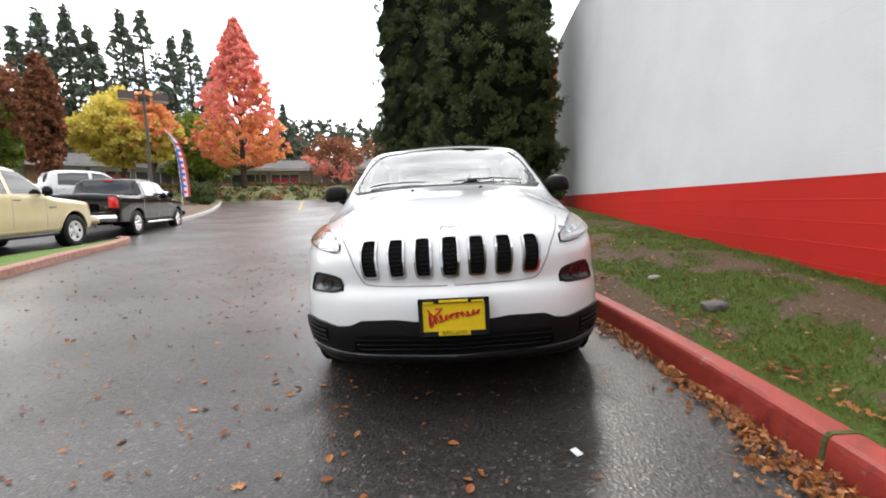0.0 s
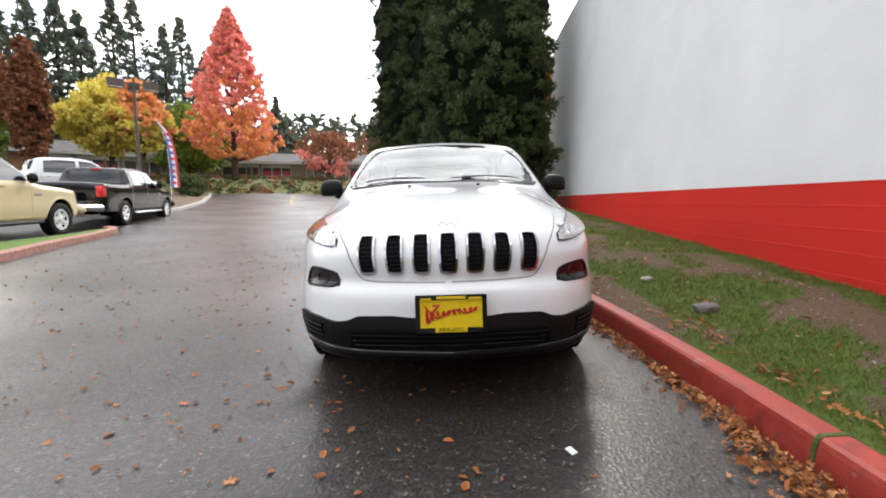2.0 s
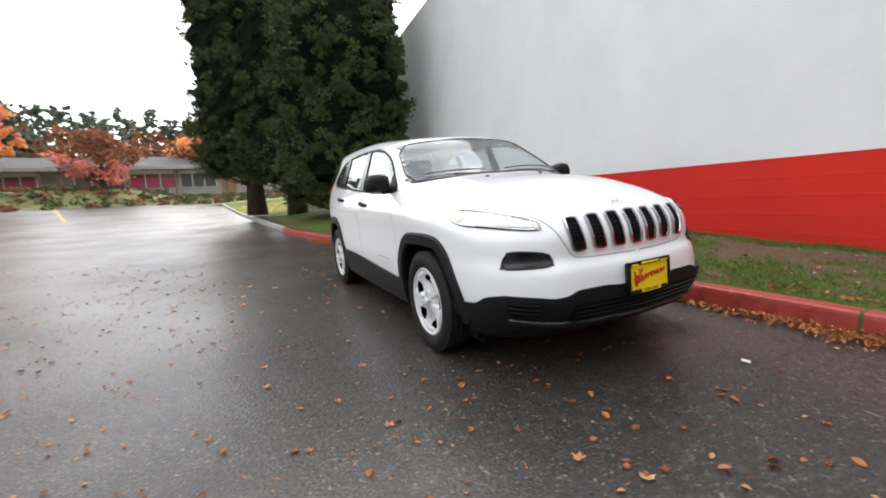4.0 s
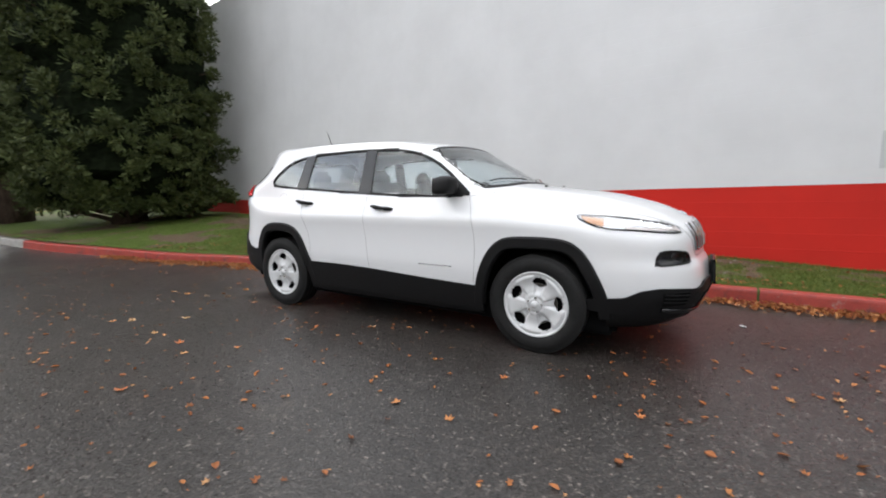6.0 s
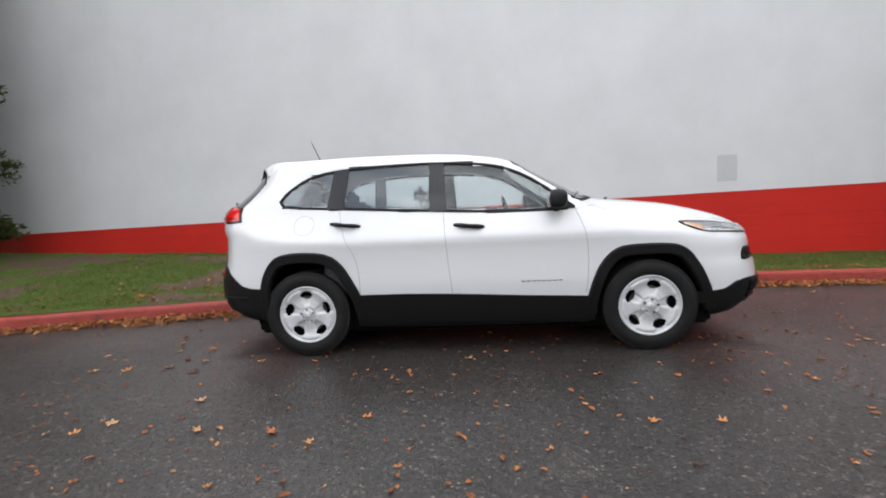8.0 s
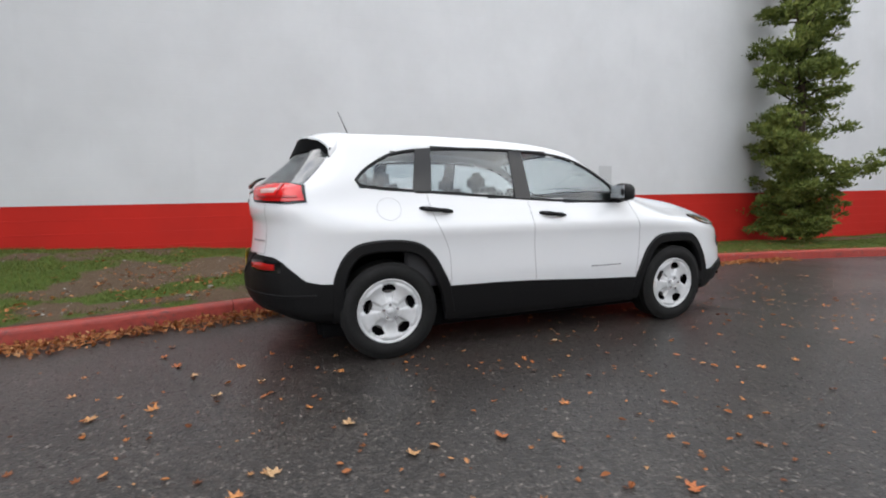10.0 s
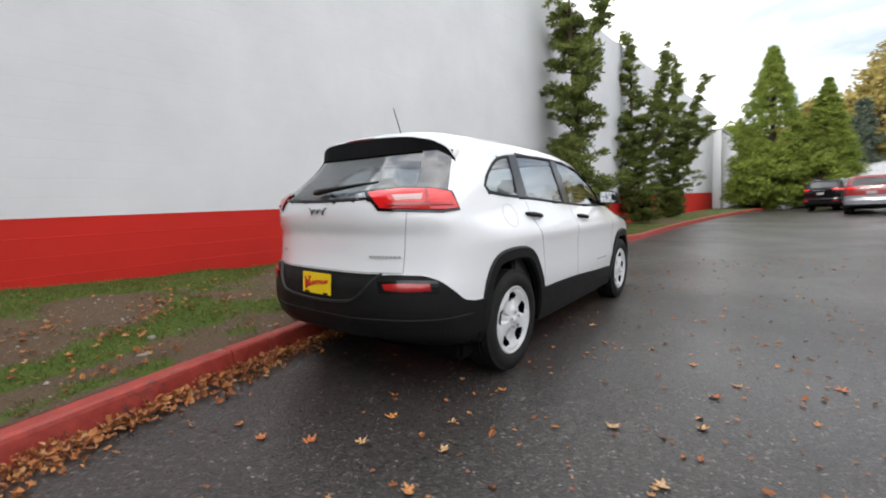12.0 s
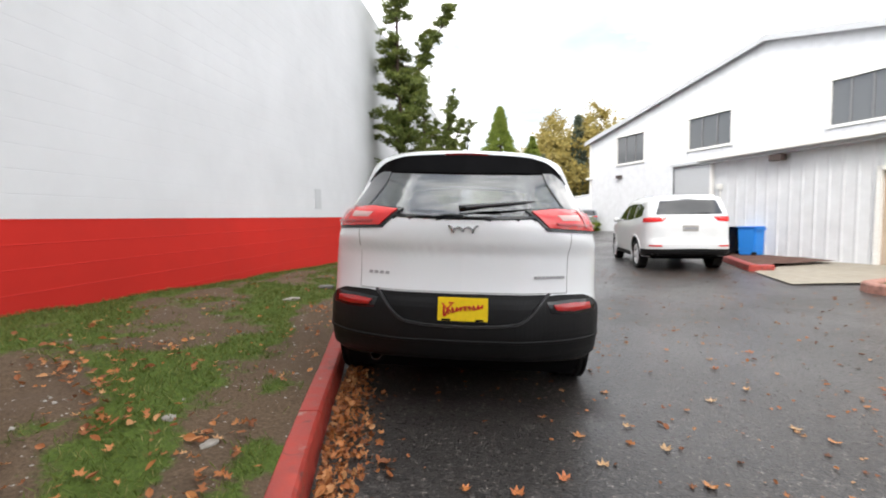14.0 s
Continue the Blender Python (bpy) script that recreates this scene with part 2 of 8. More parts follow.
# ---- geometry helpers ----
def outward(ob):
    """Turns a closed sheet's faces outward, as glass needs."""
    bm = bmesh.new()
    bm.from_mesh(ob.data)
    bmesh.ops.recalc_face_normals(bm, faces=bm.faces[:])
    bm.to_mesh(ob.data)
    bm.free()
    ob.visible_shadow = False
    return ob


def mesh_object(name, verts, faces, material, parent=None, smooth=False, label=""):
    me = bpy.data.meshes.new(name)
    me.from_pydata([tuple(map(float, v)) for v in verts], [], [tuple(int(i) for i in f) for f in faces])
    for m in (material if isinstance(material, (list, tuple)) else (material,)):
        me.materials.append(m)
    if smooth:
        me.polygons.foreach_set("use_smooth", [True] * len(me.polygons))
    me.update()
    ob = new(name, me)
    if parent is not None:
        ob.parent = parent
    if label:
        tagged(ob, label)
    return ob


def part(name, bm, material, parent, label="", smooth=False):
    """Links a bmesh as one mesh object under a thing."""
    me = bpy.data.meshes.new(name)
    if smooth:
        for f in bm.faces:
            f.smooth = True
    bm.to_mesh(me)
    bm.free()
    me.materials.append(material)
    ob = new(name, me)
    if parent is not None:
        ob.parent = parent
    if label:
        tagged(ob, label)
    return ob


def thing(name, m, label, category, group="", kind=""):
    ob = new(name)
    ob.matrix_basis = m
    return tagged(ob, label, category, group, kind)


def box_bm(sx, sy, sz, at=(0, 0, 0), bevel=0.0, segments=2, turn=None):
    bm = bmesh.new()
    bmesh.ops.create_cube(bm, size=1.0)
    bmesh.ops.scale(bm, vec=(sx, sy, sz), verts=bm.verts)
    if bevel:
        bmesh.ops.bevel(bm, geom=bm.edges[:], offset=bevel, segments=segments, affect="EDGES")
    if turn is not None:
        bmesh.ops.transform(bm, matrix=turn, verts=bm.verts)
    bmesh.ops.translate(bm, vec=at, verts=bm.verts)
    return bm


def lathe(profile, steps, axis="x"):
    """Verts and faces of a profile of (along, radius) turned round an axis."""
    v, f = [], []
    n = len(profile)
    for i in range(steps):
        a = 2 * math.pi * i / steps
        for s, r in profile:
            p = (s, r * math.cos(a), r * math.sin(a))
            v.append(p if axis == "x" else (p[1], p[2], p[0]))
    for i in range(steps):
        j = (i + 1) % steps
        for k in range(n - 1):
            f.append((i * n + k, i * n + k + 1, j * n + k + 1, j * n + k))
    return v, f


def tube(path, radii, steps=8):
    """Verts and faces of a tapered tube along a path of points."""
    v, f = [], []
    pts = [Vector(p) for p in path]
    for i, p in enumerate(pts):
        d = (pts[min(i + 1, len(pts) - 1)] - pts[max(i - 1, 0)]).normalized()
        side = d.cross(Vector((0.31, 0.87, 0.2))).normalized()
        up = d.cross(side).normalized()
        r = radii[i] if isinstance(radii, (list, tuple)) else radii
        for k in range(steps):
            a = 2 * math.pi * k / steps
            v.append(p + (side * math.cos(a) + up * math.sin(a)) * r)
    for i in range(len(pts) - 1):
        for k in range(steps):
            l = (k + 1) % steps
            f.append((i * steps + k, i * steps + l, (i + 1) * steps + l, (i + 1) * steps + k))
    f.append(tuple(range(steps - 1, -1, -1)))
    f.append(tuple(range((len(pts) - 1) * steps, len(pts) * steps)))
    return v, f


def joined(*pieces):
    """Several (verts, faces) as one."""
    v, f = [], []
    for pv, pf in pieces:
        o = len(v)
        v.extend(pv)
        f.extend(tuple(i + o for i in face) for face in pf)
    return v, f


def smoothstep(a, b, x):
    t = np.clip((x - a) / (b - a), 0, 1)
    return t * t * (3 - 2 * t)



# ---- ground, kerb, verge and wall ----
def lane_height(x, y):
    """Height of the asphalt, in metres, over the plan."""
    x, y = np.asarray(x, float), np.asarray(y, float)
    z = np.where(x > -3, FALL * np.clip(x, -3, 5), -3 * FALL + 0.02 * np.clip(-3 - x, 0, 13))
    z = z + 0.022 * np.clip(y - 8, 0, 17) + 0.04 * np.clip(y - 25, 0, 25)
    return z + 0.012 * np.clip(-8 - y, 0, 52)


def kerb_line(y):
    """x of the kerb's road face over the plan."""
    y = np.asarray(y, float)
    near = 1.375 - 0.0195 * (np.clip(y, -7, 7.2) + 0.7) ** 2
    far = np.where(y > 7.2, -0.20 * np.clip(y - 7.2, 0, 4.3) - 0.085 * np.clip(y - 11.5, 0, 60), 0.0)
    near = near - 0.07 * (smoothstep(2.6, 4.2, y) - smoothstep(5.9, 6.8, y))
    return near + far + np.where(y < -7, 0.03 * (y + 7) - 0.0042 * (y + 7) ** 2, 0.0)


def wall_line(y):
    return 3.33 + 0.07 * np.asarray(y, float)


def graded(lo, hi, fine_lo, fine_hi, step, grow):
    out = list(np.arange(fine_lo, fine_hi + step / 2, step))
    s, v = step, fine_hi
    while v < hi:
        s *= grow
        v += s
        out.append(min(v, hi))
    s, v = step, fine_lo
    while v > lo:
        s *= grow
        v -= s
        out.insert(0, max(v, lo))
    return np.array(out)


def grid_mesh(xs, ys, height):
    xx, yy = np.meshgrid(xs, ys, indexing="ij")
    zz = height(xx, yy)
    n = len(ys)
    v = np.stack([xx, yy, zz], -1).reshape(-1, 3)
    f = [(i * n + j, (i + 1) * n + j, (i + 1) * n + j + 1, i * n + j + 1) for i in range(len(xs) - 1) for j in range(n - 1)]
    return v, f


gv, gf = grid_mesh(graded(-1500, 1500, -16, 6, 0.5, 1.22), graded(-1500, 1500, -30, 50, 1.0, 1.22), lane_height)
ground = tagged(mesh_object("ground", gv, gf, ASPHALT, smooth=True), "wet dark asphalt of the parking lane and lot", "ground", kind="structure")


def verge_height(x, y):
    """Turf that climbs from the kerb to the foot of the wall."""
    k, w = kerb_line(y) + 0.14, wall_line(y)
    s = np.clip((x - k) / np.maximum(w - k, 0.3), 0, 1)
    base = lane_height(kerb_line(y), y) + 0.130
    top = 0.33 + 0.035 * np.clip(y, -6, 12) + np.where(y > 12, 0.02 * (y - 12), 0.0)
    top = np.maximum(top, base + 0.06)
    return base + (top - base) * smoothstep(-0.2, 1.0, s)


def kerb_mesh(y0, y1, step=0.25, profile=((0.0, -0.02), (0.010, 0.118), (0.016, 0.140), (0.030, 0.153), (0.122, 0.157), (0.142, 0.150), (0.15, 0.13), (0.15, -0.05))):
    v, f = [], []
    ys = np.arange(y0, y1 + 1e-6, step)
    n = len(profile)
    for y in ys:
        x0 = float(kerb_line(y))
        slope = (float(kerb_line(y + 0.05)) - float(kerb_line(y - 0.05))) / 0.1
        nx, ny = 1 / math.hypot(1, slope), -slope / math.hypot(1, slope)
        z0 = float(lane_height(x0, y))
        for u, h in profile:
            v.append((x0 + nx * u, y + ny * u, z0 + h))
    for i in range(len(ys) - 1):
        for k in range(n - 1):
            f.append((i * n + k, (i + 1) * n + k, (i + 1) * n + k + 1, i * n + k + 1))
    f.append(tuple(range(n)))
    f.append(tuple(range((len(ys) - 1) * n, len(ys) * n))[::-1])
    return v, f


def verge_mesh(y0, y1, dy, across, over=0.05):
    v, f = [], []
    ys = np.arange(y0, y1 + 1e-6, dy)
    for y in ys:
        a, b = float(kerb_line(y)) + 0.13, float(wall_line(y)) + over
        for i in range(across + 1):
            x = a + (b - a) * i / across
            z = float(verge_height(x, y))
            z += 0.03 * noise.noise((x * 1.6, y * 1.6, 0)) + 0.012 * noise.noise((x * 6, y * 6, 3)) if 0 < i < across else 0
            v.append((x, y, z))
    n = across + 1
    for j in range(len(ys) - 1):
        for i in range(across):
            f.append((j * n + i, j * n + i + 1, (j + 1) * n + i + 1, (j + 1) * n + i))
    return v, f


def turf_share(x, y):
    """How much grass grows at a spot: 1 turf, 0 bare earth."""
    k = float(kerb_line(y))
    u = (x - k) / max(0.4, float(wall_line(y)) - k)
    n = 0.75 * noise.noise((x * 0.75, y * 0.55, 7.3)) + 0.75 * noise.noise((x * 2.1, y * 1.9, 1.7)) + 0.5 * noise.noise((x * 6.5, y * 6.5, 4.1)) + 0.3 * noise.noise((x * 15, y * 15, 2.1))
    edge = 0.45 * math.exp(-((u - 0.96) / 0.07) ** 2) - 0.62 * (1 - float(smoothstep(3.6, 5.6, y))) * math.exp(-((u - 0.79) / 0.08) ** 2) + 0.15 * math.exp(-((u - 0.5) / 0.2) ** 2)
    path = 0.75 * float(smoothstep(0.3, 1.6, y) - smoothstep(5.3, 6.0, y)) * (1 - float(smoothstep(0.14, 0.30, u)))
    worn = 0.35 * math.exp(-((y - 5.1) / 0.7) ** 2 - ((u - 0.3) / 0.3) ** 2)
    # past the car's tail the grass keeps to three strips: by the kerb, winding down the middle, and under the wall
    wind = 0.22 + 0.17 * math.exp(-((y - 4.55) / 0.55) ** 2)
    strips = 0.95 * math.exp(-((u - wind) / (0.055 + 0.06 * math.exp(-((y - 4.4) / 0.6) ** 2))) ** 2) + 0.85 * float(smoothstep(0.64, 0.76, u))
    strips += 0.9 * math.exp(-((u - 0.075) / 0.055) ** 2) * float(smoothstep(5.0, 5.35, y)) * (1 - float(smoothstep(6.0, 6.4, y))) + 0.45 * math.exp(-((u - 0.46) / 0.06) ** 2 - ((y - 6.5) / 0.6) ** 2)
    k = float(smoothstep(2.9, 3.7, y) * (1 - smoothstep(6.1, 6.9, y)))
    return min(1.0, max(0.0, 0.5 + 2.0 * ((1 - k) * (n + edge - path - worn + 0.16) + k * (0.85 * n + strips - 0.46))))


verge = tagged(mesh_object("verge", *verge_mesh(-31, 40, 0.12, 26), TURF, smooth=True), "worn green turf with bare earth between kerb and wall", "grass", kind="structure")

share = verge.data.color_attributes.new("turf", "FLOAT_COLOR", "POINT")
share.data.foreach_set("color", [c for p in verge.data.vertices for c in (*([turf_share(p.co.x, p.co.y)] * 3), 1.0)])

# kerb in lengths with a joint between them
for y0, y1 in ((-30.0, -22.0), (-21.985, -14.0), (-13.985, -9.0), (-8.985, -4.0), (-3.992, -0.52), (-0.512, 2.0), (2.008, 4.83), (4.838, 8.0), (8.008, 12.35)):
    tagged(mesh_object("kerb", *kerb_mesh(y0, y1, (y1 - y0) / max(6, round((y1 - y0) / 0.2))), KERB_RED), "scuffed red painted concrete kerb beside the turf", "kerb", group="kerb lengths", kind="structure")
tagged(mesh_object("kerb", *kerb_mesh(12.365, 38.0, 25.635 / 60), CONCRETE), "bare grey concrete kerb beside the turf", "kerb", group="kerb lengths", kind="structure")


# The long block wall: a solid slab with 0.2 m courses as shallow grooves.
WALL_Y0, WALL_Y1, WALL_TOP, RED_TOP = -33.0, 15.8, 7.3, 1.235
def wall_slab():
    courses, z = [], RED_TOP - 8 * 0.203
    while z < WALL_TOP:
        courses.append((max(z, -0.6), min(z + 0.203, WALL_TOP)))
        z += 0.203
    v, f, m = [], [], []

    def quad(a, b, c, d, k):
        o = len(v)
        v.extend((a, b, c, d))
        f.append((o, o + 1, o + 2, o + 3))
        m.append(k)

    def at(y, z, depth=0.0):
        return (float(wall_line(y)) + depth, y, z - 0.010 * (y - 5.0) if z > -0.5 else z)

    lengths = [WALL_Y0 + (WALL_Y1 - WALL_Y0) * i / 40 for i in range(41)]
    for z0, z1 in courses:
        k = 1 if z1 <= RED_TOP + 0.02 else 0
        g, d = (0.010, -0.004) if k else (0.004, 0.0015)
        for y0, y1 in zip(lengths, lengths[1:]):
            quad(at(y1, z0 + (0 if k else g)), at(y0, z0 + (0 if k else g)), at(y0, z1 - g), at(y1, z1 - g), k)
            if k:
                # a thin bead of paint-filled mortar stands a little proud
                quad(at(y1, z1 - g), at(y0, z1 - g), at(y0, z1 - 0.008, d), at(y1, z1 - 0.008, d), k)
                quad(at(y1, z1 - 0.008, d), at(y0, z1 - 0.008, d), at(y0, z1), at(y1, z1), k)
            else:
                quad(at(y1, z1 - g), at(y0, z1 - g), at(y0, z1, d), at(y1, z1, d), k)
                quad(at(y1, z0, d), at(y0, z0, d), at(y0, z0 + g), at(y1, z0 + g), k)
    t = 0.3
    for y in (WALL_Y0, WALL_Y1):
        for z0, z1 in courses:
            k = 1 if z1 <= RED_TOP + 0.02 else 0
            p = [at(y, z0, 0.005), at(y, z0, 6), at(y, z1, 6), at(y, z1, 0.005)]
            quad(*(p if y == WALL_Y0 else p[::-1]), k)
    quad(at(WALL_Y0, WALL_TOP), at(WALL_Y0, WALL_TOP, 6), at(WALL_Y1, WALL_TOP, 6), at(WALL_Y1, WALL_TOP), 0)
    quad(at(WALL_Y0, -0.6, 6), at(WALL_Y0, WALL_TOP, 6), at(WALL_Y1, WALL_TOP, 6), at(WALL_Y1, -0.6, 6), 0)
    ob = mesh_object("wall_east", v, f, (WALL_GREY, WALL_RED))
    ob.data.polygons.foreach_set("material_index", m)
    return tagged(ob, "tall painted block wall, pale grey above a red band", "wall", kind="structure")


wall_slab()



# ---- car bodies: a smooth shell from profiles ----
def curve(pairs):
    """A smooth function through (u, v) pairs, monotone between them."""
    u = np.array([p[0] for p in pairs], float)
    v = np.array([p[1] for p in pairs], float)
    d = np.diff(v) / np.diff(u)
    m = np.zeros_like(v)
    for i in range(1, len(v) - 1):
        m[i] = 0 if d[i - 1] * d[i] <= 0 else 2 / (1 / d[i - 1] + 1 / d[i])
    m[0], m[-1] = d[0], d[-1]

    def f(q):
        q = np.asarray(q, float)
        i = np.clip(np.searchsorted(u, q) - 1, 0, len(u) - 2)
        h = u[i + 1] - u[i]
        t = np.clip((q - u[i]) / h, 0, 1)
        return ((2 * t**3 - 3 * t**2 + 1) * v[i] + (t**3 - 2 * t**2 + t) * h * m[i] + (3 * t**2 - 2 * t**3) * v[i + 1] + (t**3 - t**2) * h * m[i + 1])

    return f


class Shell:
    """A car body as the rounded meeting of its front, rear, top, side and floor. It faces -y and stands on z = 0."""

    def __init__(self, top, nose, nose_plan, tail, tail_plan, flank, floor, core, crown=0.14, wrap=0.30, soft=0.045, taper=None, pinch=0.0, hip=0.0, brow=0.0):
        self.top, self.nose, self.nose_plan = curve(top), curve(nose), curve(nose_plan)
        self.tail, self.tail_plan, self.flank, self.floor = curve(tail), curve(tail_plan), curve(flank), curve(floor)
        self.core, self.crown, self.wrap, self.soft = core, crown, wrap, soft
        self.taper = curve(taper) if taper else (lambda y: 1.0)
        self.pinch, self.hip, self.brow = pinch, hip, brow

    def outside(self, p):
        x, y, z = np.abs(p[..., 0]), p[..., 1], p[..., 2]
        drop = self.brow * smoothstep(0.45, 0.95, x) * (1 - smoothstep(0.9, 1.7, y))  # wings fall away from the bonnet
        s = np.stack([
            (x - self.flank(z) * self.taper(y) + self.pinch * smoothstep(1.0, 1.45, z) * np.clip((y - 2.9) / 1.3, 0, 1.2) ** 2),
            0.75 * (self.nose(z) + self.nose_plan(x) - y),
            0.75 * (y - self.tail(z) - self.tail_plan(x) * (1 + self.hip * smoothstep(1.05, 1.4, z))),
            0.85 * (z - self.top(y - self.wrap * x * x) + self.crown * x * x + drop),
            self.floor(y) - z])
        k = self.soft
        m = s.max(0)
        return m + k * np.log(np.exp((s - m) / k).sum(0)) - k * 0.35

    def meet(self, start, way, far=3.0):
        """Where rays from inside leave the shell."""
        start, way = np.broadcast_arrays(np.asarray(start, float), np.asarray(way, float))
        way = way / np.linalg.norm(way, axis=-1, keepdims=True)
        lo, hi = np.zeros(start.shape[:-1]), np.full(start.shape[:-1], far)
        for _ in range(34):
            mid = (lo + hi) / 2
            out = self.outside(start + way * mid[..., None]) > 0
            hi, lo = np.where(out, mid, hi), np.where(out, lo, mid)
        return start + way * lo[..., None]

    def normal(self, p):
        e = 0.004
        g = np.stack([self.outside(p + np.eye(3)[i] * e) - self.outside(p - np.eye(3)[i] * e) for i in range(3)], -1)
        return g / np.linalg.norm(g, axis=-1, keepdims=True)

    def side(self, y, z, sign=-1):
        y, z = np.broadcast_arrays(np.asarray(y, float), np.asarray(z, float))
        o = np.zeros_like(y)
        return self.meet(np.stack([o, y, z], -1), np.stack([o + sign, o, o], -1))

    def above(self, x, y):
        x, y = np.broadcast_arrays(np.asarray(x, float), np.asarray(y, float))
        o = np.zeros_like(y)
        return self.meet(np.stack([x, y, o + 0.6], -1), np.stack([o, o, o + 1], -1))

    def ahead(self, a, z, y0=0.9):
        """Round the nose: a is the angle in degrees from straight ahead."""
        a, z = np.broadcast_arrays(np.radians(a), np.asarray(z, float))
        o = np.zeros_like(z)
        return self.meet(np.stack([o, o + y0, z], -1), np.stack([np.sin(a), -np.cos(a), o], -1))

    def behind(self, a, z, y0=3.7):
        a, z = np.broadcast_arrays(np.radians(a), np.asarray(z, float))
        o = np.zeros_like(z)
        return self.meet(np.stack([o, o + y0, z], -1), np.stack([np.sin(a), np.cos(a), o], -1))

    def faces(self, along=0.022, round_=150, cap=46):
        """The whole skin as rings of points, with its quads."""
        y0, y1, zc = self.core
        th = np.linspace(0, 2 * np.pi, round_, endpoint=False)
        rings = [(y0, ph) for ph in np.linspace(np.pi / 2, 0, cap, endpoint=False)]
        rings += [(y, 0.0) for y in np.linspace(y0, y1, max(4, int((y1 - y0) / along)))]
        rings += [(y1, -ph) for ph in np.linspace(0, np.pi / 2, cap + 1)[1:]]
        yy = np.array([r[0] for r in rings])[:, None] + 0 * th
        ph = np.array([r[1] for r in rings])[:, None] + 0 * th
        start = np.stack([0 * yy, yy, 0 * yy + zc], -1)
        way = np.stack([np.cos(ph) * np.sin(th), -np.sin(ph), np.cos(ph) * np.cos(th)], -1)
        p = self.meet(start, way)
        n = round_
        idx = np.arange(p.shape[0] * n).reshape(-1, n)
        q = np.stack([idx[:-1], np.roll(idx, -1, 1)[:-1], np.roll(idx, -1, 1)[1:], idx[1:]], -1).reshape(-1, 4)
        return p.reshape(-1, 3), q


def inside(poly, u, v):
    """Whether points lie in a polygon."""
    c = np.zeros(u.shape, bool)
    n = len(poly)
    for i in range(n):
        (x1, y1), (x2, y2) = poly[i], poly[(i + 1) % n]
        cross = ((y1 > v) != (y2 > v)) & (u < (x2 - x1) * (v - y1) / (y2 - y1 + 1e-12) + x1)
        c ^= cross
    return c


def resample(path, n):
    """n points evenly along a polyline."""
    p = np.array(path, float)
    d = np.r_[0, np.cumsum(np.linalg.norm(np.diff(p, axis=0), axis=1))]
    t = np.linspace(0, d[-1], n)
    return np.stack([np.interp(t, d, p[:, i]) for i in range(p.shape[1])], -1)


def rounded(path, n, closed=False, passes=2):
    """A polyline with its corners softened, in n points."""
    p = np.array(path, float)
    for _ in range(passes):
        q = []
        m = len(p)
        for i in range(m if closed else m - 1):
            a, b = p[i], p[(i + 1) % m]
            q += [a * 0.75 + b * 0.25, a * 0.25 + b * 0.75]
        p = np.array(q) if closed else np.array([p[0]] + q[1:-1] + [p[-1]])
    if closed:
        p = np.vstack([p, p[:1]])
        return resample(p, n + 1)[:-1]
    return resample(p, n)


def sheet(shell, lay, top, bottom, nu, nv, lift, thick=0.006, bulge=0.0):
    """A panel on the shell between two lines of its plan, with thickness. lay turns the plan's points into points on the shell."""
    a, b = resample(top, nu), resample(bottom, nu)
    t = np.linspace(0, 1, nv)[None, :, None]
    g = a[:, None] * (1 - t) + b[:, None] * t
    p = lay(g[..., 0], g[..., 1])
    nrm = shell.normal(p)
    s, r = np.linspace(0, 1, nu)[:, None], np.linspace(0, 1, nv)[None]
    up = lift + bulge * (16 * s * (1 - s) * r * (1 - r))
    return slab(p + nrm * up[..., None], p + nrm * (up - thick)[..., None])


def slab(out, back):
    """A closed plate between two grids of points."""
    nu, nv = out.shape[:2]
    v = np.concatenate([out.reshape(-1, 3), back.reshape(-1, 3)])
    o = nu * nv
    f = []
    for i in range(nu - 1):
        for j in range(nv - 1):
            k = i * nv + j
            f.append((k, k + nv, k + nv + 1, k + 1))
            f.append((o + k, o + k + 1, o + k + nv + 1, o + k + nv))
    rim = [i * nv for i in range(nu)] + [(nu - 1) * nv + j for j in range(1, nv)] + [i * nv + nv - 1 for i in range(nu - 2, -1, -1)] + [j for j in range(nv - 2, 0, -1)]
    for i in range(len(rim)):
        c, d = rim[i], rim[(i + 1) % len(rim)]
        f.append((c, o + c, o + d, d))
    return v, f


def ribbon(shell, lay, path, width, lift, closed=False, thick=0.012, n=None, inset=0.0):
    """A raised strip of that width along a line of the plan; inset moves it to one side."""
    p2 = np.array(path, float)
    if n:
        p2 = resample(np.vstack([p2, p2[:1]]) if closed else p2, n + (1 if closed else 0))
        if closed:
            p2 = p2[:-1]
    p = lay(p2[:, 0], p2[:, 1])
    nrm = shell.normal(p)
    m = len(p)
    if closed:
        d = np.roll(p, -1, 0) - np.roll(p, 1, 0)
    else:
        d = np.gradient(p, axis=0)
    d /= np.linalg.norm(d, axis=1, keepdims=True)
    side = np.cross(nrm, d)
    c = p + side * inset
    prof = [(-width / 2, lift - thick), (-width / 2, lift - 0.3 * thick), (-width * 0.36, lift), (width * 0.36, lift), (width / 2, lift - 0.3 * thick), (width / 2, lift - thick)]
    k = len(prof)
    v = np.stack([c + side * a + nrm * b for a, b in prof], 1).reshape(-1, 3)
    f = []
    for i in range(m if closed else m - 1):
        j = (i + 1) % m
        for q in range(k - 1):
            f.append((i * k + q, i * k + q + 1, j * k + q + 1, j * k + q))
    if not closed:
        f += [tuple(range(k))[::-1], tuple(range((m - 1) * k, m * k))]
    return v, f


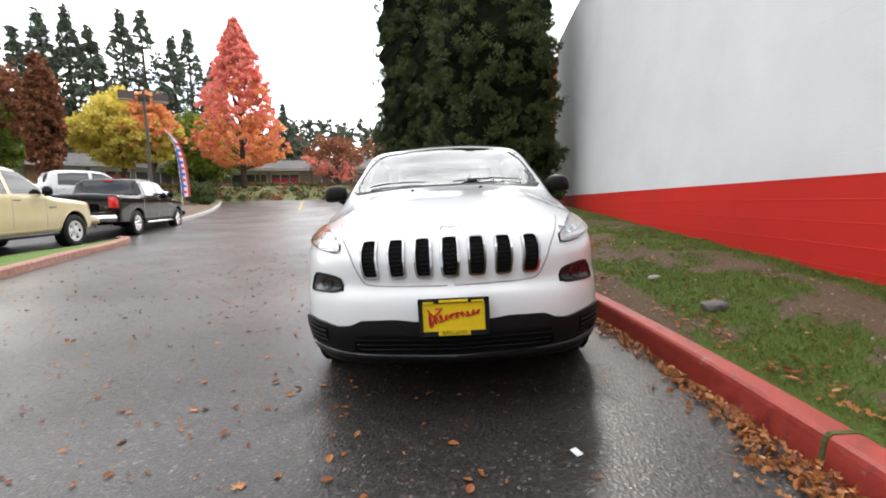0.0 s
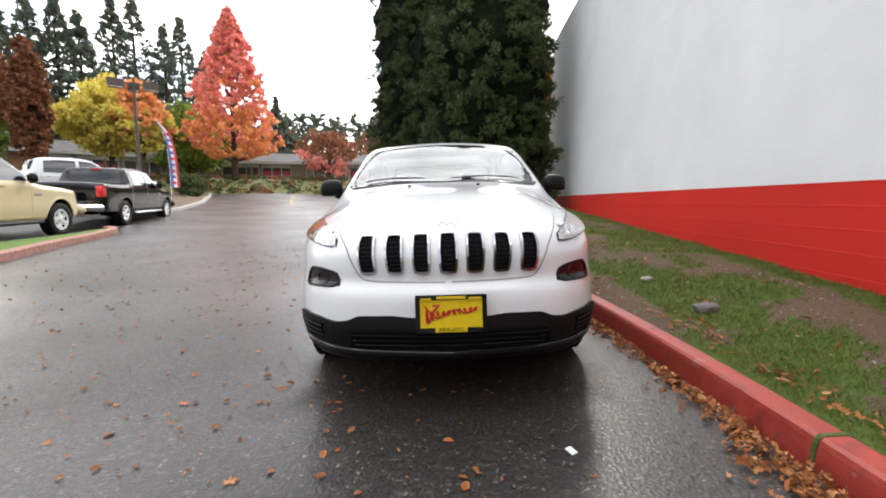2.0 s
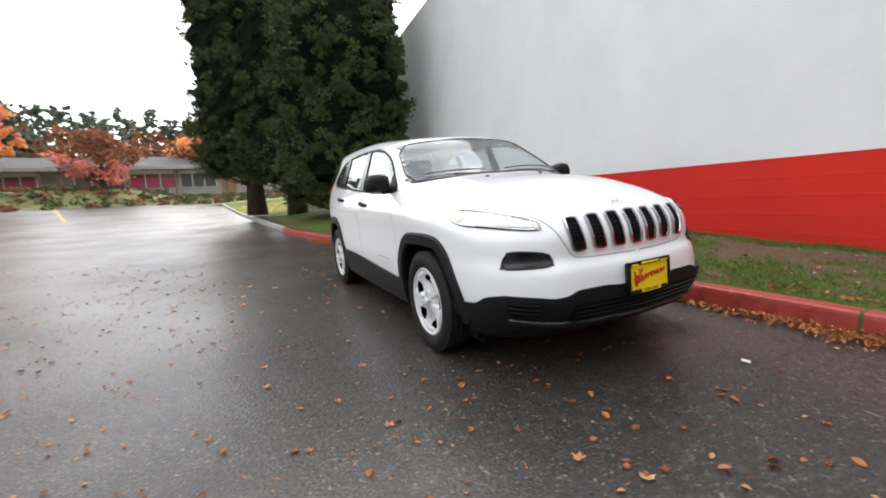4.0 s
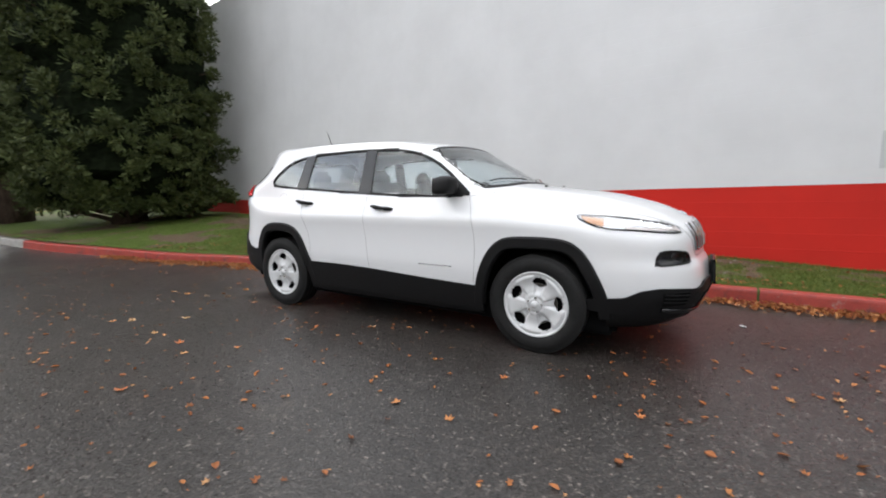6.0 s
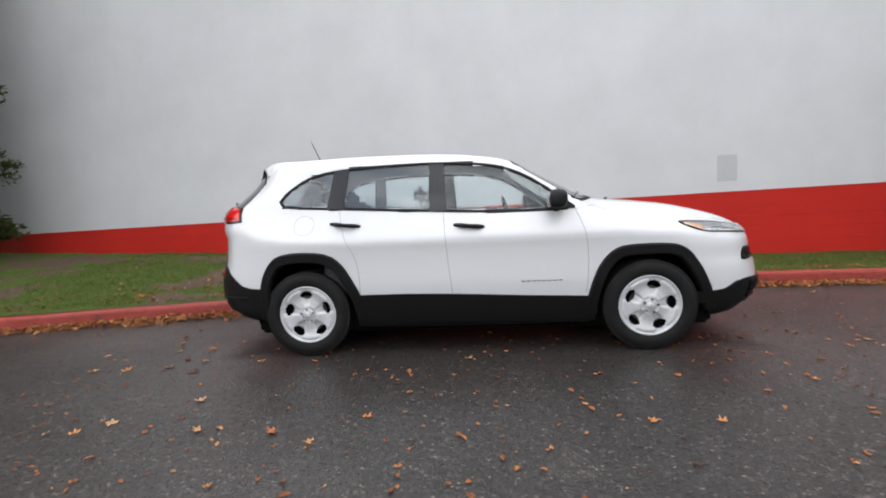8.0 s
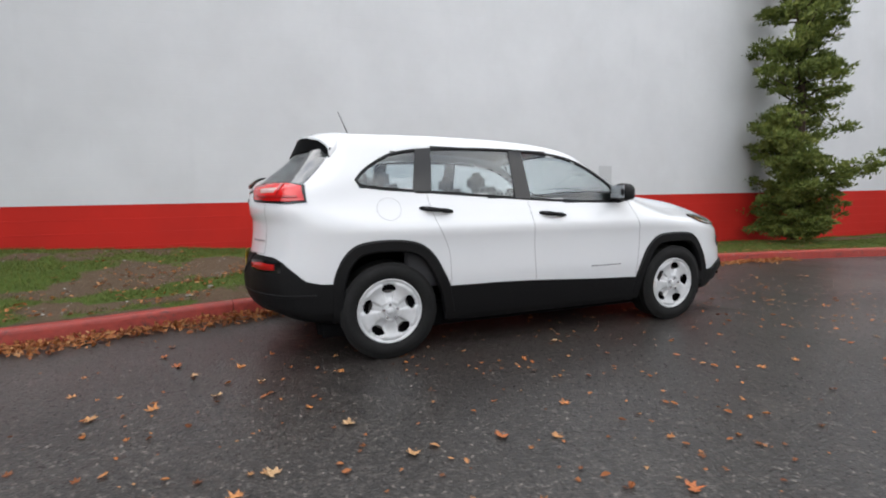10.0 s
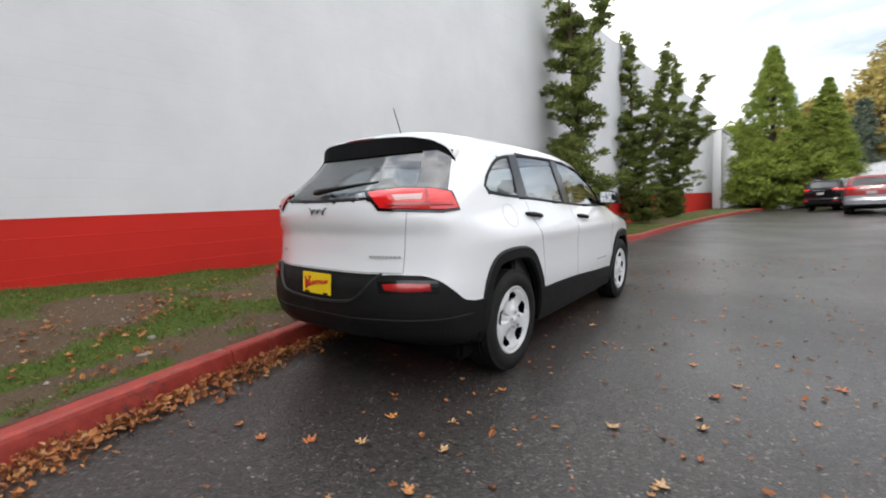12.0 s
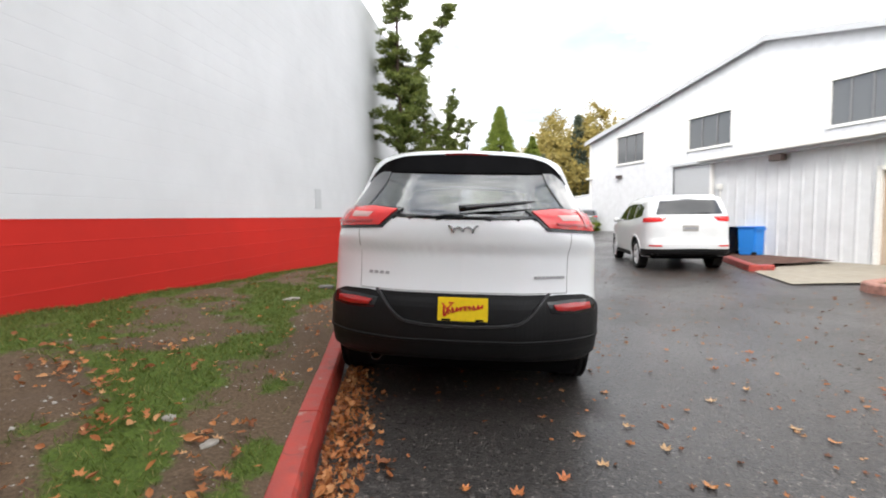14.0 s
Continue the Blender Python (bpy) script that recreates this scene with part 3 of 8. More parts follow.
SUV = Shell(
    top=[(-0.2, 0.851), (0.0, 0.917), (0.12, 0.964), (0.26, 1.015), (0.42, 1.061), (0.62, 1.107), (0.85, 1.139), (1.10, 1.170), (1.24, 1.194), (1.36, 1.243), (1.67, 1.414), (1.95, 1.56), (2.15, 1.597), (2.40, 1.623),
         (2.75, 1.640), (3.2, 1.645), (3.6, 1.639), (4.0, 1.634), (4.35, 1.590), (4.7, 1.54)],
    nose=[(0.15, 0.224), (0.26, 0.065), (0.36, 0.0), (0.48, -0.051), (0.58, -0.042), (0.64, -0.028), (0.70, 0.008), (0.80, 0.015), (0.90, 0.052), (0.97, 0.11), (1.05, 0.199), (1.3, 0.9), (1.7, 1.6)],
    nose_plan=[(0, -0.018), (0.2, 0.0), (0.42, 0.025), (0.55, 0.065), (0.70, 0.184), (0.78, 0.30), (0.84, 0.449), (0.885, 0.618), (0.92, 0.911), (1.0, 2.208)],
    tail=[(0.15, 4.35), (0.30, 4.50), (0.42, 4.586), (0.55, 4.612), (0.68, 4.599), (0.76, 4.572), (0.90, 4.551), (1.00, 4.546), (1.03, 4.560), (1.085, 4.564), (1.13, 4.563), (1.20, 4.547), (1.30, 4.435), (1.45, 4.258), (1.60, 4.150), (1.75, 4.058)],
    tail_plan=[(0, 0.010), (0.3, -0.002), (0.5, -0.056), (0.65, -0.128), (0.75, -0.206), (0.82, -0.288), (0.88, -0.483), (0.92, -0.791), (1.0, -2.194)],
    flank=[(0.15, 0.838), (0.28, 0.871), (0.45, 0.899), (0.60, 0.914), (0.70, 0.913), (0.86, 0.919), (0.915, 0.930), (0.94, 0.926), (1.00, 0.898), (1.10, 0.848), (1.30, 0.775), (1.50, 0.702), (1.62, 0.662), (1.75, 0.568)],
    floor=[(-0.2, 0.30), (0.3, 0.24), (1.2, 0.21), (3.2, 0.21), (4.2, 0.30), (4.8, 0.42)],
    core=(0.62, 4.0, 0.66), crown=0.080, wrap=0.212, soft=0.030,
    taper=[(-0.2, 0.916), (0.6, 0.946), (1.3, 0.997), (3.2, 0.997), (4.2, 0.959), (4.8, 0.934)], pinch=-0.035, hip=0.82, brow=0.118)


WAGON = Shell(
    top=[(-0.2, 0.92), (0.0, 0.98), (0.26, 1.07), (0.62, 1.13), (1.10, 1.17), (1.24, 1.21), (1.40, 1.30), (1.75, 1.50), (2.05, 1.63), (2.30, 1.685), (2.75, 1.715), (3.4, 1.72), (4.0, 1.70), (4.45, 1.66), (4.8, 1.60)],
    nose=[(0.15, 0.20), (0.30, 0.03), (0.50, -0.03), (0.75, 0.0), (0.95, 0.05), (1.05, 0.16), (1.3, 0.9), (1.7, 1.7)],
    nose_plan=[(0, 0), (0.42, 0.04), (0.70, 0.15), (0.82, 0.32), (0.90, 0.70), (1.0, 2.2)],
    tail=[(0.15, 4.40), (0.30, 4.55), (0.42, 4.62), (0.62, 4.64), (0.76, 4.60), (1.0, 4.60), (1.15, 4.58), (1.25, 4.55), (1.40, 4.47), (1.60, 4.36), (1.75, 4.26)],
    tail_plan=[(0, 0), (0.5, -0.03), (0.68, -0.075), (0.78, -0.14), (0.85, -0.25), (0.90, -0.5), (1.0, -2.2)],
    flank=[(0.15, 0.86), (0.28, 0.90), (0.45, 0.925), (0.80, 0.945), (1.0, 0.94), (1.12, 0.905), (1.30, 0.85), (1.50, 0.785), (1.65, 0.73), (1.8, 0.62)],
    floor=[(-0.2, 0.32), (0.3, 0.26), (3.2, 0.26), (4.2, 0.34), (4.8, 0.44)],
    core=(0.62, 4.05, 0.68), crown=0.09, wrap=0.16, soft=0.022,
    taper=[(-0.2, 0.95), (0.6, 0.98), (1.3, 1.0), (3.4, 1.0), (4.8, 0.97)])



# ---- the white compact SUV ----
def glass_material(name, tint, rough=0.0, ior=1.45):
    n = Nodes(name, tint, rough, spec=0.5)
    n.set("Transmission Weight", 1.0)
    n.set("IOR", ior)
    return n.mat


GLASS = glass_material("window_glass", (0.86, 0.925, 0.94), ior=1.46)
TINTED = glass_material("tinted_glass", (0.76, 0.835, 0.855), ior=1.66)
LENS_CLEAR = glass_material("clear_lamp_lens", (0.95, 0.96, 0.97))
REAR_GLASS = glass_material("dark_rear_glass", (0.42, 0.46, 0.48), ior=1.75)
SMOKED = Nodes("smoked_glass_panel", (0.030, 0.032, 0.034), 0.07).set("IOR", 1.8).set("Coat Weight", 0.7).mat
SATIN_BLACK = plain("satin_black_trim", (0.022, 0.022, 0.023), 0.38, vary=0.1)
LAMP_RED = Nodes("red_lamp_lens", (0.62, 0.012, 0.012), 0.12).set("Coat Weight", 0.6).mat
BRAKE_RED = Nodes("dark_red_lens", (0.16, 0.01, 0.01), 0.2).mat
LAMP_PALE = Nodes("pale_lamp_strip", (0.62, 0.55, 0.53), 0.18).set("Coat Weight", 0.6).mat
REFLECTOR_RED = Nodes("deep_red_reflector", (0.34, 0.010, 0.010), 0.16).set("Coat Weight", 0.6).mat
STRIP_PINK = Nodes("pink_lamp_strip", (0.56, 0.36, 0.33), 0.16).set("Coat Weight", 0.6).mat
LAMP_AMBER = Nodes("amber_lamp_lens", (0.58, 0.27, 0.11), 0.18).set("Coat Weight", 0.6).mat
LAMP_GREY = plain("lamp_reflector", (0.55, 0.56, 0.58), 0.18, metal=0.8, vary=0.1, scale=60)
PLATE_YELLOW = plain("yellow_plate", (0.78, 0.56, 0.01), 0.4, vary=0.05)
PLATE_RED = plain("red_lettering", (0.45, 0.012, 0.01), 0.45)
SEAT_CLOTH = plain("grey_seat_cloth", (0.07, 0.07, 0.075), 0.9, vary=0.2, scale=200, bump=0.3)
PALE_LINING = plain("pale_roof_lining", (0.42, 0.41, 0.39), 0.9)
SEAM = plain("dark_panel_gap", (0.28, 0.28, 0.285), 0.8)
SEAM_SOFT = plain("faint_panel_gap", (0.42, 0.42, 0.43), 0.6)
BADGE_GREY = plain("satin_grey_badge", (0.30, 0.30, 0.31), 0.4)
GRILLE_CHROME = plain("grille_chrome", (0.46, 0.46, 0.47), 0.16, metal=1.0, vary=0.03)
DARK_CHROME = plain("dark_chrome_badge", (0.34, 0.34, 0.35), 0.25, metal=0.8)
BRAKE = plain("dull_brake_steel", (0.10, 0.095, 0.09), 0.5, metal=0.7)


def wheel(parent, m, radius, rim, width, spokes, tyre_mat=RUBBER, rim_mat=SILVER, detail=True):
    """A wheel whose outer face looks along -x: tyre, disc with holes between broad spokes, cap and nuts."""
    w = new("wheel")
    w.parent = parent
    w.matrix_basis = m
    h = width / 2
    prof = [(-h + 0.03, rim - 0.012), (-h + 0.008, rim + 0.006), (-h, rim + 0.03), (-h - 0.004, (rim + radius) / 2), (-h + 0.006, radius - 0.028), (-h + 0.022, radius - 0.010)]
    grooves = 5
    for i in range(grooves):
        a = -h + 0.03 + (width - 0.06) * i / (grooves - 1)
        prof += [(a - 0.013, radius), (a + 0.008, radius), (a + 0.009, radius - 0.007), (a + 0.014, radius - 0.007)]
    prof += [(h - 0.022, radius - 0.010), (h, radius - 0.04), (h, rim + 0.03), (h - 0.03, rim - 0.012)]
    mesh_object("tyre", *lathe(prof, 64 if detail else 36), tyre_mat, w, smooth=True)
    nr, nt = (34, 240) if detail else (14, 80)
    v, f = [], []
    rs = np.linspace(0.0, rim, nr)
    rs[-1] = rim
    step = 2 * math.pi / spokes
    dep = np.zeros((nr, nt))
    hole = np.zeros((nr, nt), bool)
    for i, r in enumerate(rs):
        u = r / rim
        for k in range(nt):
            a = 2 * math.pi * k / nt
            off = abs((a + step / 2) % step - step / 2) / (step / 2)  # 0 on a spoke, 1 between
            dish = 0.018 + 0.020 * math.sin(min(1, max(0, (u - 0.25) / 0.6)) * math.pi)
            spoke = 0.016 * max(0.0, 1 - (off / 0.66) ** 6) * min(1, max(0, (u - 0.22) / 0.2)) * min(1, max(0, (0.93 - u) / 0.12))
            lip = 0.016 * math.exp(-((u - 0.97) / 0.035) ** 2)
            cap = 0.012 if u < 0.20 else 0.0
            ring = 0.006 * math.exp(-((u - 0.30) / 0.05) ** 2)
            dep[i, k] = dish - spoke - lip - cap - ring
            half = 0.52 * math.sqrt(1 - ((u - 0.69) / 0.16) ** 2) if abs(u - 0.69) < 0.16 else 0
            hole[i, k] = half > 0 and (1 - off) < half
            v.append((-h + 0.004 + dep[i, k], r * math.cos(a), r * math.sin(a)))
    for i in range(nr - 1):
        for k in range(nt):
            l = (k + 1) % nt
            if hole[i, k] and hole[i + 1, k] and hole[i, l] and hole[i + 1, l]:
                continue
            f.append((i * nt + k, i * nt + l, (i + 1) * nt + l, (i + 1) * nt + k))
    rim_ob = mesh_object("rim", v, f, rim_mat, w, smooth=True)
    mesh_object("drum", *lathe([(-h + 0.075, 0.0), (-h + 0.07, rim * 0.55), (-h + 0.09, rim * 0.56), (-h + 0.09, rim - 0.004), (-h + 0.02, rim - 0.004)], 40), DARK, w)
    if detail:
        mesh_object("brake_disc", *lathe([(-h + 0.055, 0.0), (-h + 0.055, rim * 0.62), (-h + 0.066, rim * 0.62)], 40), BRAKE, w)
        mesh_object("centre_cap", *lathe([(-h - 0.002, 0.0), (-h - 0.001, 0.024), (-h + 0.006, 0.028), (-h + 0.012, 0.029)], 28), rim_mat, rim_ob, smooth=True)
        for i in range(5):
            a = 2 * math.pi * (i + 0.5) / 5
            b = bmesh.new()
            bmesh.ops.create_cone(b, cap_ends=True, segments=6, radius1=0.012, radius2=0.009, depth=0.016)
            bmesh.ops.rotate(b, matrix=Matrix.Rotation(math.pi / 2, 3, "Y"), verts=b.verts)
            bmesh.ops.translate(b, vec=(-h + 0.006, 0.052 * math.cos(a), 0.052 * math.sin(a)), verts=b.verts)
            part("lug_nut", b, CHROME, rim_ob)
    return w


def plate_thing(parent, m, framed):
    """A yellow dealer plate with a red flourish and dark bars."""
    p = part("dealer_plate", box_bm(0.300, 0.004, 0.148, bevel=0.0015), PLATE_YELLOW, parent, "yellow dealer plate with a red flourish")
    p.matrix_basis = m
    if framed:
        for sx, sz, x, z in ((0.335, 0.024, 0, 0.078), (0.335, 0.024, 0, -0.078), (0.022, 0.180, -0.1565, 0), (0.022, 0.180, 0.1565, 0)):
            part("plate_frame", box_bm(sx, 0.016, sz, (x, -0.002, z), bevel=0.004), GLOSS_BLACK, p)
        part("backing", box_bm(0.325, 0.02, 0.172, (0, 0.014, 0), bevel=0.006), BLACK_PLASTIC, p)
        for x, w, z in ((0.0, 0.135, 0.078), (-0.118, 0.05, 0.072), (0.112, 0.06, 0.074)):
            part("frame_mark", box_bm(w, 0.002, 0.009 if w < 0.1 else 0.012, (x, -0.0115, z)), PLATE_YELLOW, p)
        part("name_band", box_bm(0.150, 0.003, 0.026, (0.0, -0.0115, -0.072), bevel=0.001), PLATE_YELLOW, p)
        cu = bpy.data.curves.new("town", "FONT")
        cu.body, cu.size, cu.extrude, cu.align_x, cu.align_y = "KIRKLAND", 0.024, 0.0008, "CENTER", "CENTER"
        cu.materials.append(GLOSS_BLACK)
        t = new("lettering", cu)
        t.parent = p
        t.matrix_basis = pose(0, -0.0135, -0.072, 90, 0, 0)
    else:
        for x in (-0.10, 0.10):
            part("frame_mark", box_bm(0.05, 0.003, 0.012, (x, -0.003, -0.066)), GLOSS_BLACK, p)
    # the flourish: one large loop and a run of strokes on a rising line
    path = []
    for i in range(90):
        s = i / 89
        x = -0.125 + 0.25 * s
        amp = 0.040 * math.exp(-s * 9) + 0.012
        path.append((x + 0.010 * math.sin(s * 62), -0.004, -0.012 + 0.034 * s + amp * math.sin(s * 74 + 1.2)))
    mesh_object("flourish", *tube(path, 0.0042, 6), PLATE_RED, p)
    mesh_object("flourish", *tube([(-0.105, -0.004, -0.042), (-0.085, -0.004, 0.01), (-0.055, -0.004, 0.045), (-0.085, -0.004, 0.04)], 0.0055, 6), PLATE_RED, p)
    return p


def seat(parent, m, bench=False):
    w = 1.18 if bench else 0.50
    s = new("seat")
    s.parent = parent
    s.matrix_basis = m
    part("cushion", box_bm(w, 0.50, 0.16, (0, 0, 0.08), bevel=0.05, segments=3), SEAT_CLOTH, s, smooth=True)
    part("backrest", box_bm(w, 0.13, 0.62, (0, 0.30, 0.42), bevel=0.05, segments=3, turn=Matrix.Rotation(radians(-14), 4, "X")), SEAT_CLOTH, s, smooth=True)
    for x in ((-0.36, 0.36) if bench else (0,)):
        part("headrest", box_bm(0.25, 0.10, 0.17, (x, 0.45, 0.76), bevel=0.045, segments=3), SEAT_CLOTH, s, smooth=True)
        for dx in (-0.05, 0.05):
            mesh_object("headrest_post", *tube([(x + dx, 0.44, 0.66), (x + dx, 0.46, 0.75)], 0.006, 6), CHROME, s)


def build_suv():
    S = SUV
    car = thing("suv", LOT, "clean white compact SUV parked beside the red kerb", "car")
    left_right = (-1, 1)

    def side(sign):
        return lambda y, z: S.side(y, z, sign)

    # outlines on the flank (y, z)
    glass_top = [(1.50, 1.125), (1.58, 1.19), (1.77, 1.34), (1.95, 1.44), (2.16, 1.50), (2.51, 1.528), (2.95, 1.53), (3.33, 1.515), (3.58, 1.478), (3.74, 1.395)]
    glass_low = [(3.89, 1.262), (3.80, 1.225), (3.33, 1.195), (2.58, 1.145), (2.2, 1.125), (1.91, 1.115), (1.62, 1.115)]
    opening = [tuple(p) for p in rounded(glass_top + glass_low, 80, closed=True, passes=1)]
    arch_f = [(1.40, 0.30), (1.385, 0.45), (1.315, 0.655), (1.215, 0.765), (1.12, 0.787), (0.84, 0.787), (0.72, 0.760), (0.63, 0.655), (0.525, 0.44), (0.50, 0.30)]
    arch_r = [(4.02, 0.30), (4.015, 0.57), (3.945, 0.738), (3.84, 0.818), (3.52, 0.822), (3.38, 0.755), (3.28, 0.575), (3.23, 0.46), (3.20, 0.30)]
    shield = [(-0.765, 1.445), (-0.5, 1.315), (0, 1.245), (0.5, 1.315), (0.765, 1.445), (0.635, 1.965), (0.34, 1.925), (0, 1.905), (-0.34, 1.925), (-0.635, 1.965)]
    hatch = [(-52, 1.225), (-26, 1.193), (0, 1.186), (26, 1.193), (52, 1.225), (55, 1.40), (56, 1.48), (48, 1.525), (0, 1.545), (-48, 1.525), (-56, 1.48), (-55, 1.40)]

    v, q = S.faces()
    c = v[q].mean(1)
    sides = np.abs(c[:, 0]) > 0.42
    gone = sides & inside(opening, c[:, 1], c[:, 2])
    for arch in (arch_f, arch_r):
        gone |= (np.abs(c[:, 0]) > 0.45) & inside(arch + [(arch[-1][0], 0.0), (arch[0][0], 0.0)], c[:, 1], c[:, 2])
    gone |= (c[:, 2] > 1.1) & (c[:, 1] < 2.3) & inside(shield, c[:, 0], c[:, 1])
    ang = np.degrees(np.arctan2(c[:, 0], np.maximum(c[:, 1] - 3.7, 1e-3)))
    gone |= (c[:, 1] > 3.95) & inside(hatch, ang, c[:, 2])
    body = mesh_object("body", v, q[~gone], (CAR_WHITE, BLACK_PLASTIC), car, smooth=True)
    low = c[~gone][:, 2] < np.where((c[~gone][:, 1] > 0.55) & (c[~gone][:, 1] < 3.9), 0.36, 0.43)
    body.data.polygons.foreach_set("material_index", low.astype(np.int32))

    # floor pan, wheel wells and dark lining
    part("underbody", box_bm(1.56, 3.7, 0.20, (0, 2.3, 0.265), bevel=0.03), DARK, car)
    part("engine_bay", box_bm(1.10, 1.05, 0.50, (0, 0.80, 0.62), bevel=0.05), DARK, car)
    for sign in left_right:
        for yc in (0.96, 3.66):
            arc = [radians(-12 + 204 * i / 24) for i in range(25)]
            rad = 0.445 if yc < 2 else 0.455
            lv = [(sign * x, yc + r * math.cos(a), 0.37 + r * math.sin(a) * 0.98) for a in arc for x, r in ((0.47, 0.02), (0.47, rad), (0.845, rad))]
            lf = [(3 * i + k, 3 * i + k + 1, 3 * i + k + 4, 3 * i + k + 3) for i in range(24) for k in range(2)]
            mesh_object("wheel_well", lv, lf, DARK, car)
    # inner door cards and cabin shell seen through the glass
    for sign in left_right:
        part("door_lining", box_bm(0.05, 2.15, 0.62, (sign * 0.80, 2.45, 0.80), bevel=0.02), SEAT_CLOTH, car)
        part("cargo_lining", box_bm(0.10, 0.62, 0.32, (sign * 0.70, 3.82, 1.05), bevel=0.03), SEAT_CLOTH, car)
    part("load_floor", box_bm(1.3, 0.7, 0.05, (0, 4.02, 0.78), bevel=0.01), SEAT_CLOTH, car)
    dash = box_bm(1.36, 0.42, 0.30, (0, 1.60, 0.96), bevel=0.08, segments=3)
    part("dashboard", dash, BLACK_PLASTIC, car, smooth=True)
    mesh_object("steering_wheel", *tube([(0.37 + 0.18 * math.cos(a), 1.93 + 0.05 * math.sin(a), 1.06 + 0.17 * math.sin(a)) for a in np.linspace(0, 2 * math.pi, 28)], 0.015, 8), BLACK_PLASTIC, car)
    for x in (-0.37, 0.37):
        seat(car, pose(x, 2.30, 0.52))
    seat(car, pose(0, 3.14, 0.54), bench=True)
    xs, ys = np.linspace(-0.50, 0.50, 9), np.linspace(2.1, 4.0, 14)
    gx, gy = np.meshgrid(xs, ys, indexing="ij")
    pr = S.above(gx, gy) - np.array([0, 0, 0.03])
    n = len(ys)
    mesh_object("roof_lining", pr.reshape(-1, 3), [(i * n + j, i * n + j + 1, (i + 1) * n + j + 1, (i + 1) * n + j) for i in range(8) for j in range(n - 1)], PALE_LINING, car)

    for sign in left_right:
        lay = side(sign)
        # panes
        def pane(name, top, low, mat, nu=24):
            ob = mesh_object(name, *sheet(S, lay, top, low, nu, 10, -0.004, 0.005), mat, car, smooth=False)
            return outward(ob)
        pane("front_door_window", [(1.52, 1.12), (1.60, 1.198), (1.77, 1.333), (1.95, 1.434), (2.16, 1.494), (2.51, 1.52)], [(1.53, 1.118), (1.62, 1.115), (1.91, 1.118), (2.2, 1.128), (2.4, 1.138), (2.515, 1.143)], GLASS)
        pane("rear_door_window", [(2.59, 1.522), (2.95, 1.523), (3.30, 1.515)], [(2.575, 1.147), (2.95, 1.17), (3.31, 1.194)], TINTED)
        pane("quarter_window", [(3.40, 1.50), (3.57, 1.473), (3.73, 1.390), (3.88, 1.266)], [(3.44, 1.20), (3.58, 1.21), (3.79, 1.228), (3.87, 1.256)], TINTED, 18)
        # black frame round the glass, with the two pillars
        mesh_object("window_frame", *ribbon(S, lay, opening, 0.024, 0.006, closed=True, thick=0.02), BLACK_PLASTIC, car, smooth=False)
        mesh_object("pillar_trim", *sheet(S, lay, [(2.505, 1.52), (2.625, 1.52)], [(2.485, 1.14), (2.625, 1.145)], 4, 12, 0.006, 0.012), GLOSS_BLACK, car)
        mesh_object("pillar_trim", *sheet(S, lay, [(3.285, 1.518), (3.41, 1.51)], [(3.32, 1.195), (3.46, 1.20)], 4, 12, 0.006, 0.012), GLOSS_BLACK, car)
        # arches, sills
        for arch in (arch_f, arch_r):
            ap = rounded(arch, 60, passes=2)
            mesh_object("wheel_arch_trim", *ribbon(S, lay, ap, 0.088, 0.016, thick=0.05), BLACK_PLASTIC, car, smooth=False)
        mesh_object("sill_cladding", *sheet(S, lay, [(1.36, 0.442), (1.91, 0.464), (2.46, 0.494), (2.82, 0.504), (3.24, 0.505)], [(1.37, 0.245), (1.9, 0.235), (2.46, 0.235), (2.9, 0.235), (3.24, 0.245)], 50, 8, 0.012, 0.03), BLACK_PLASTIC, car)
        # panel gaps
        def gap(path, nn=24, w=0.0035):
            mesh_object("panel_gap", *ribbon(S, lay, rounded(path, nn), w, 0.0012, thick=0.003), SEAM, car)
        gap([(2.515, 1.135), (2.50, 0.90), (2.485, 0.70), (2.465, 0.50)])
        gap([(1.50, 1.11), (1.455, 1.00), (1.425, 0.85), (1.42, 0.70), (1.43, 0.54), (1.44, 0.465)])
        gap([(3.36, 1.19), (3.33, 1.05), (3.30, 0.95), (3.25, 0.86), (3.21, 0.76), (3.20, 0.60), (3.205, 0.51)])
        gap([(1.50, 1.11), (1.40, 1.125), (1.30, 1.14)], 10)
        if sign < 0:
            ring = [(3.645 + 0.085 * math.cos(a), 1.075 + 0.078 * math.sin(a)) for a in np.linspace(0, 2 * math.pi, 30, endpoint=False)]
            mesh_object("fuel_flap_gap", *ribbon(S, lay, ring, 0.004, 0.001, closed=True, thick=0.003), SEAM_SOFT, car)
        # model badge low on the front door: a row of small bars
        for i in range(8):
            y = 1.62 + 0.04 * i
            mesh_object("door_badge", *sheet(S, lay, [(y, 0.580), (y + 0.03, 0.580)], [(y, 0.572), (y + 0.03, 0.572)], 3, 3, 0.003, 0.003), LAMP_GREY, car)
        # handles
        for ya, yb, z0, z1 in ((2.195, 2.435, 1.008, 1.032), (3.175, 3.425, 1.052, 1.080)):
            h = new("door_handle")
            h.parent = car
            pts = [np.array(lay(ya + (yb - ya) * t, z0 + (z1 - z0) * t)) for t in np.linspace(0, 1, 11)]
            path = [p + np.array([sign * (0.006 + 0.034 * math.sin(math.pi * min(1, max(0, t * 1.25 - 0.12)))), 0, 0]) for p, t in zip(pts, np.linspace(0, 1, 11))]
            hv, hf = tube([tuple(p) for p in path], [0.010, 0.015, 0.017, 0.017, 0.016, 0.016, 0.017, 0.018, 0.018, 0.016, 0.010], 10)
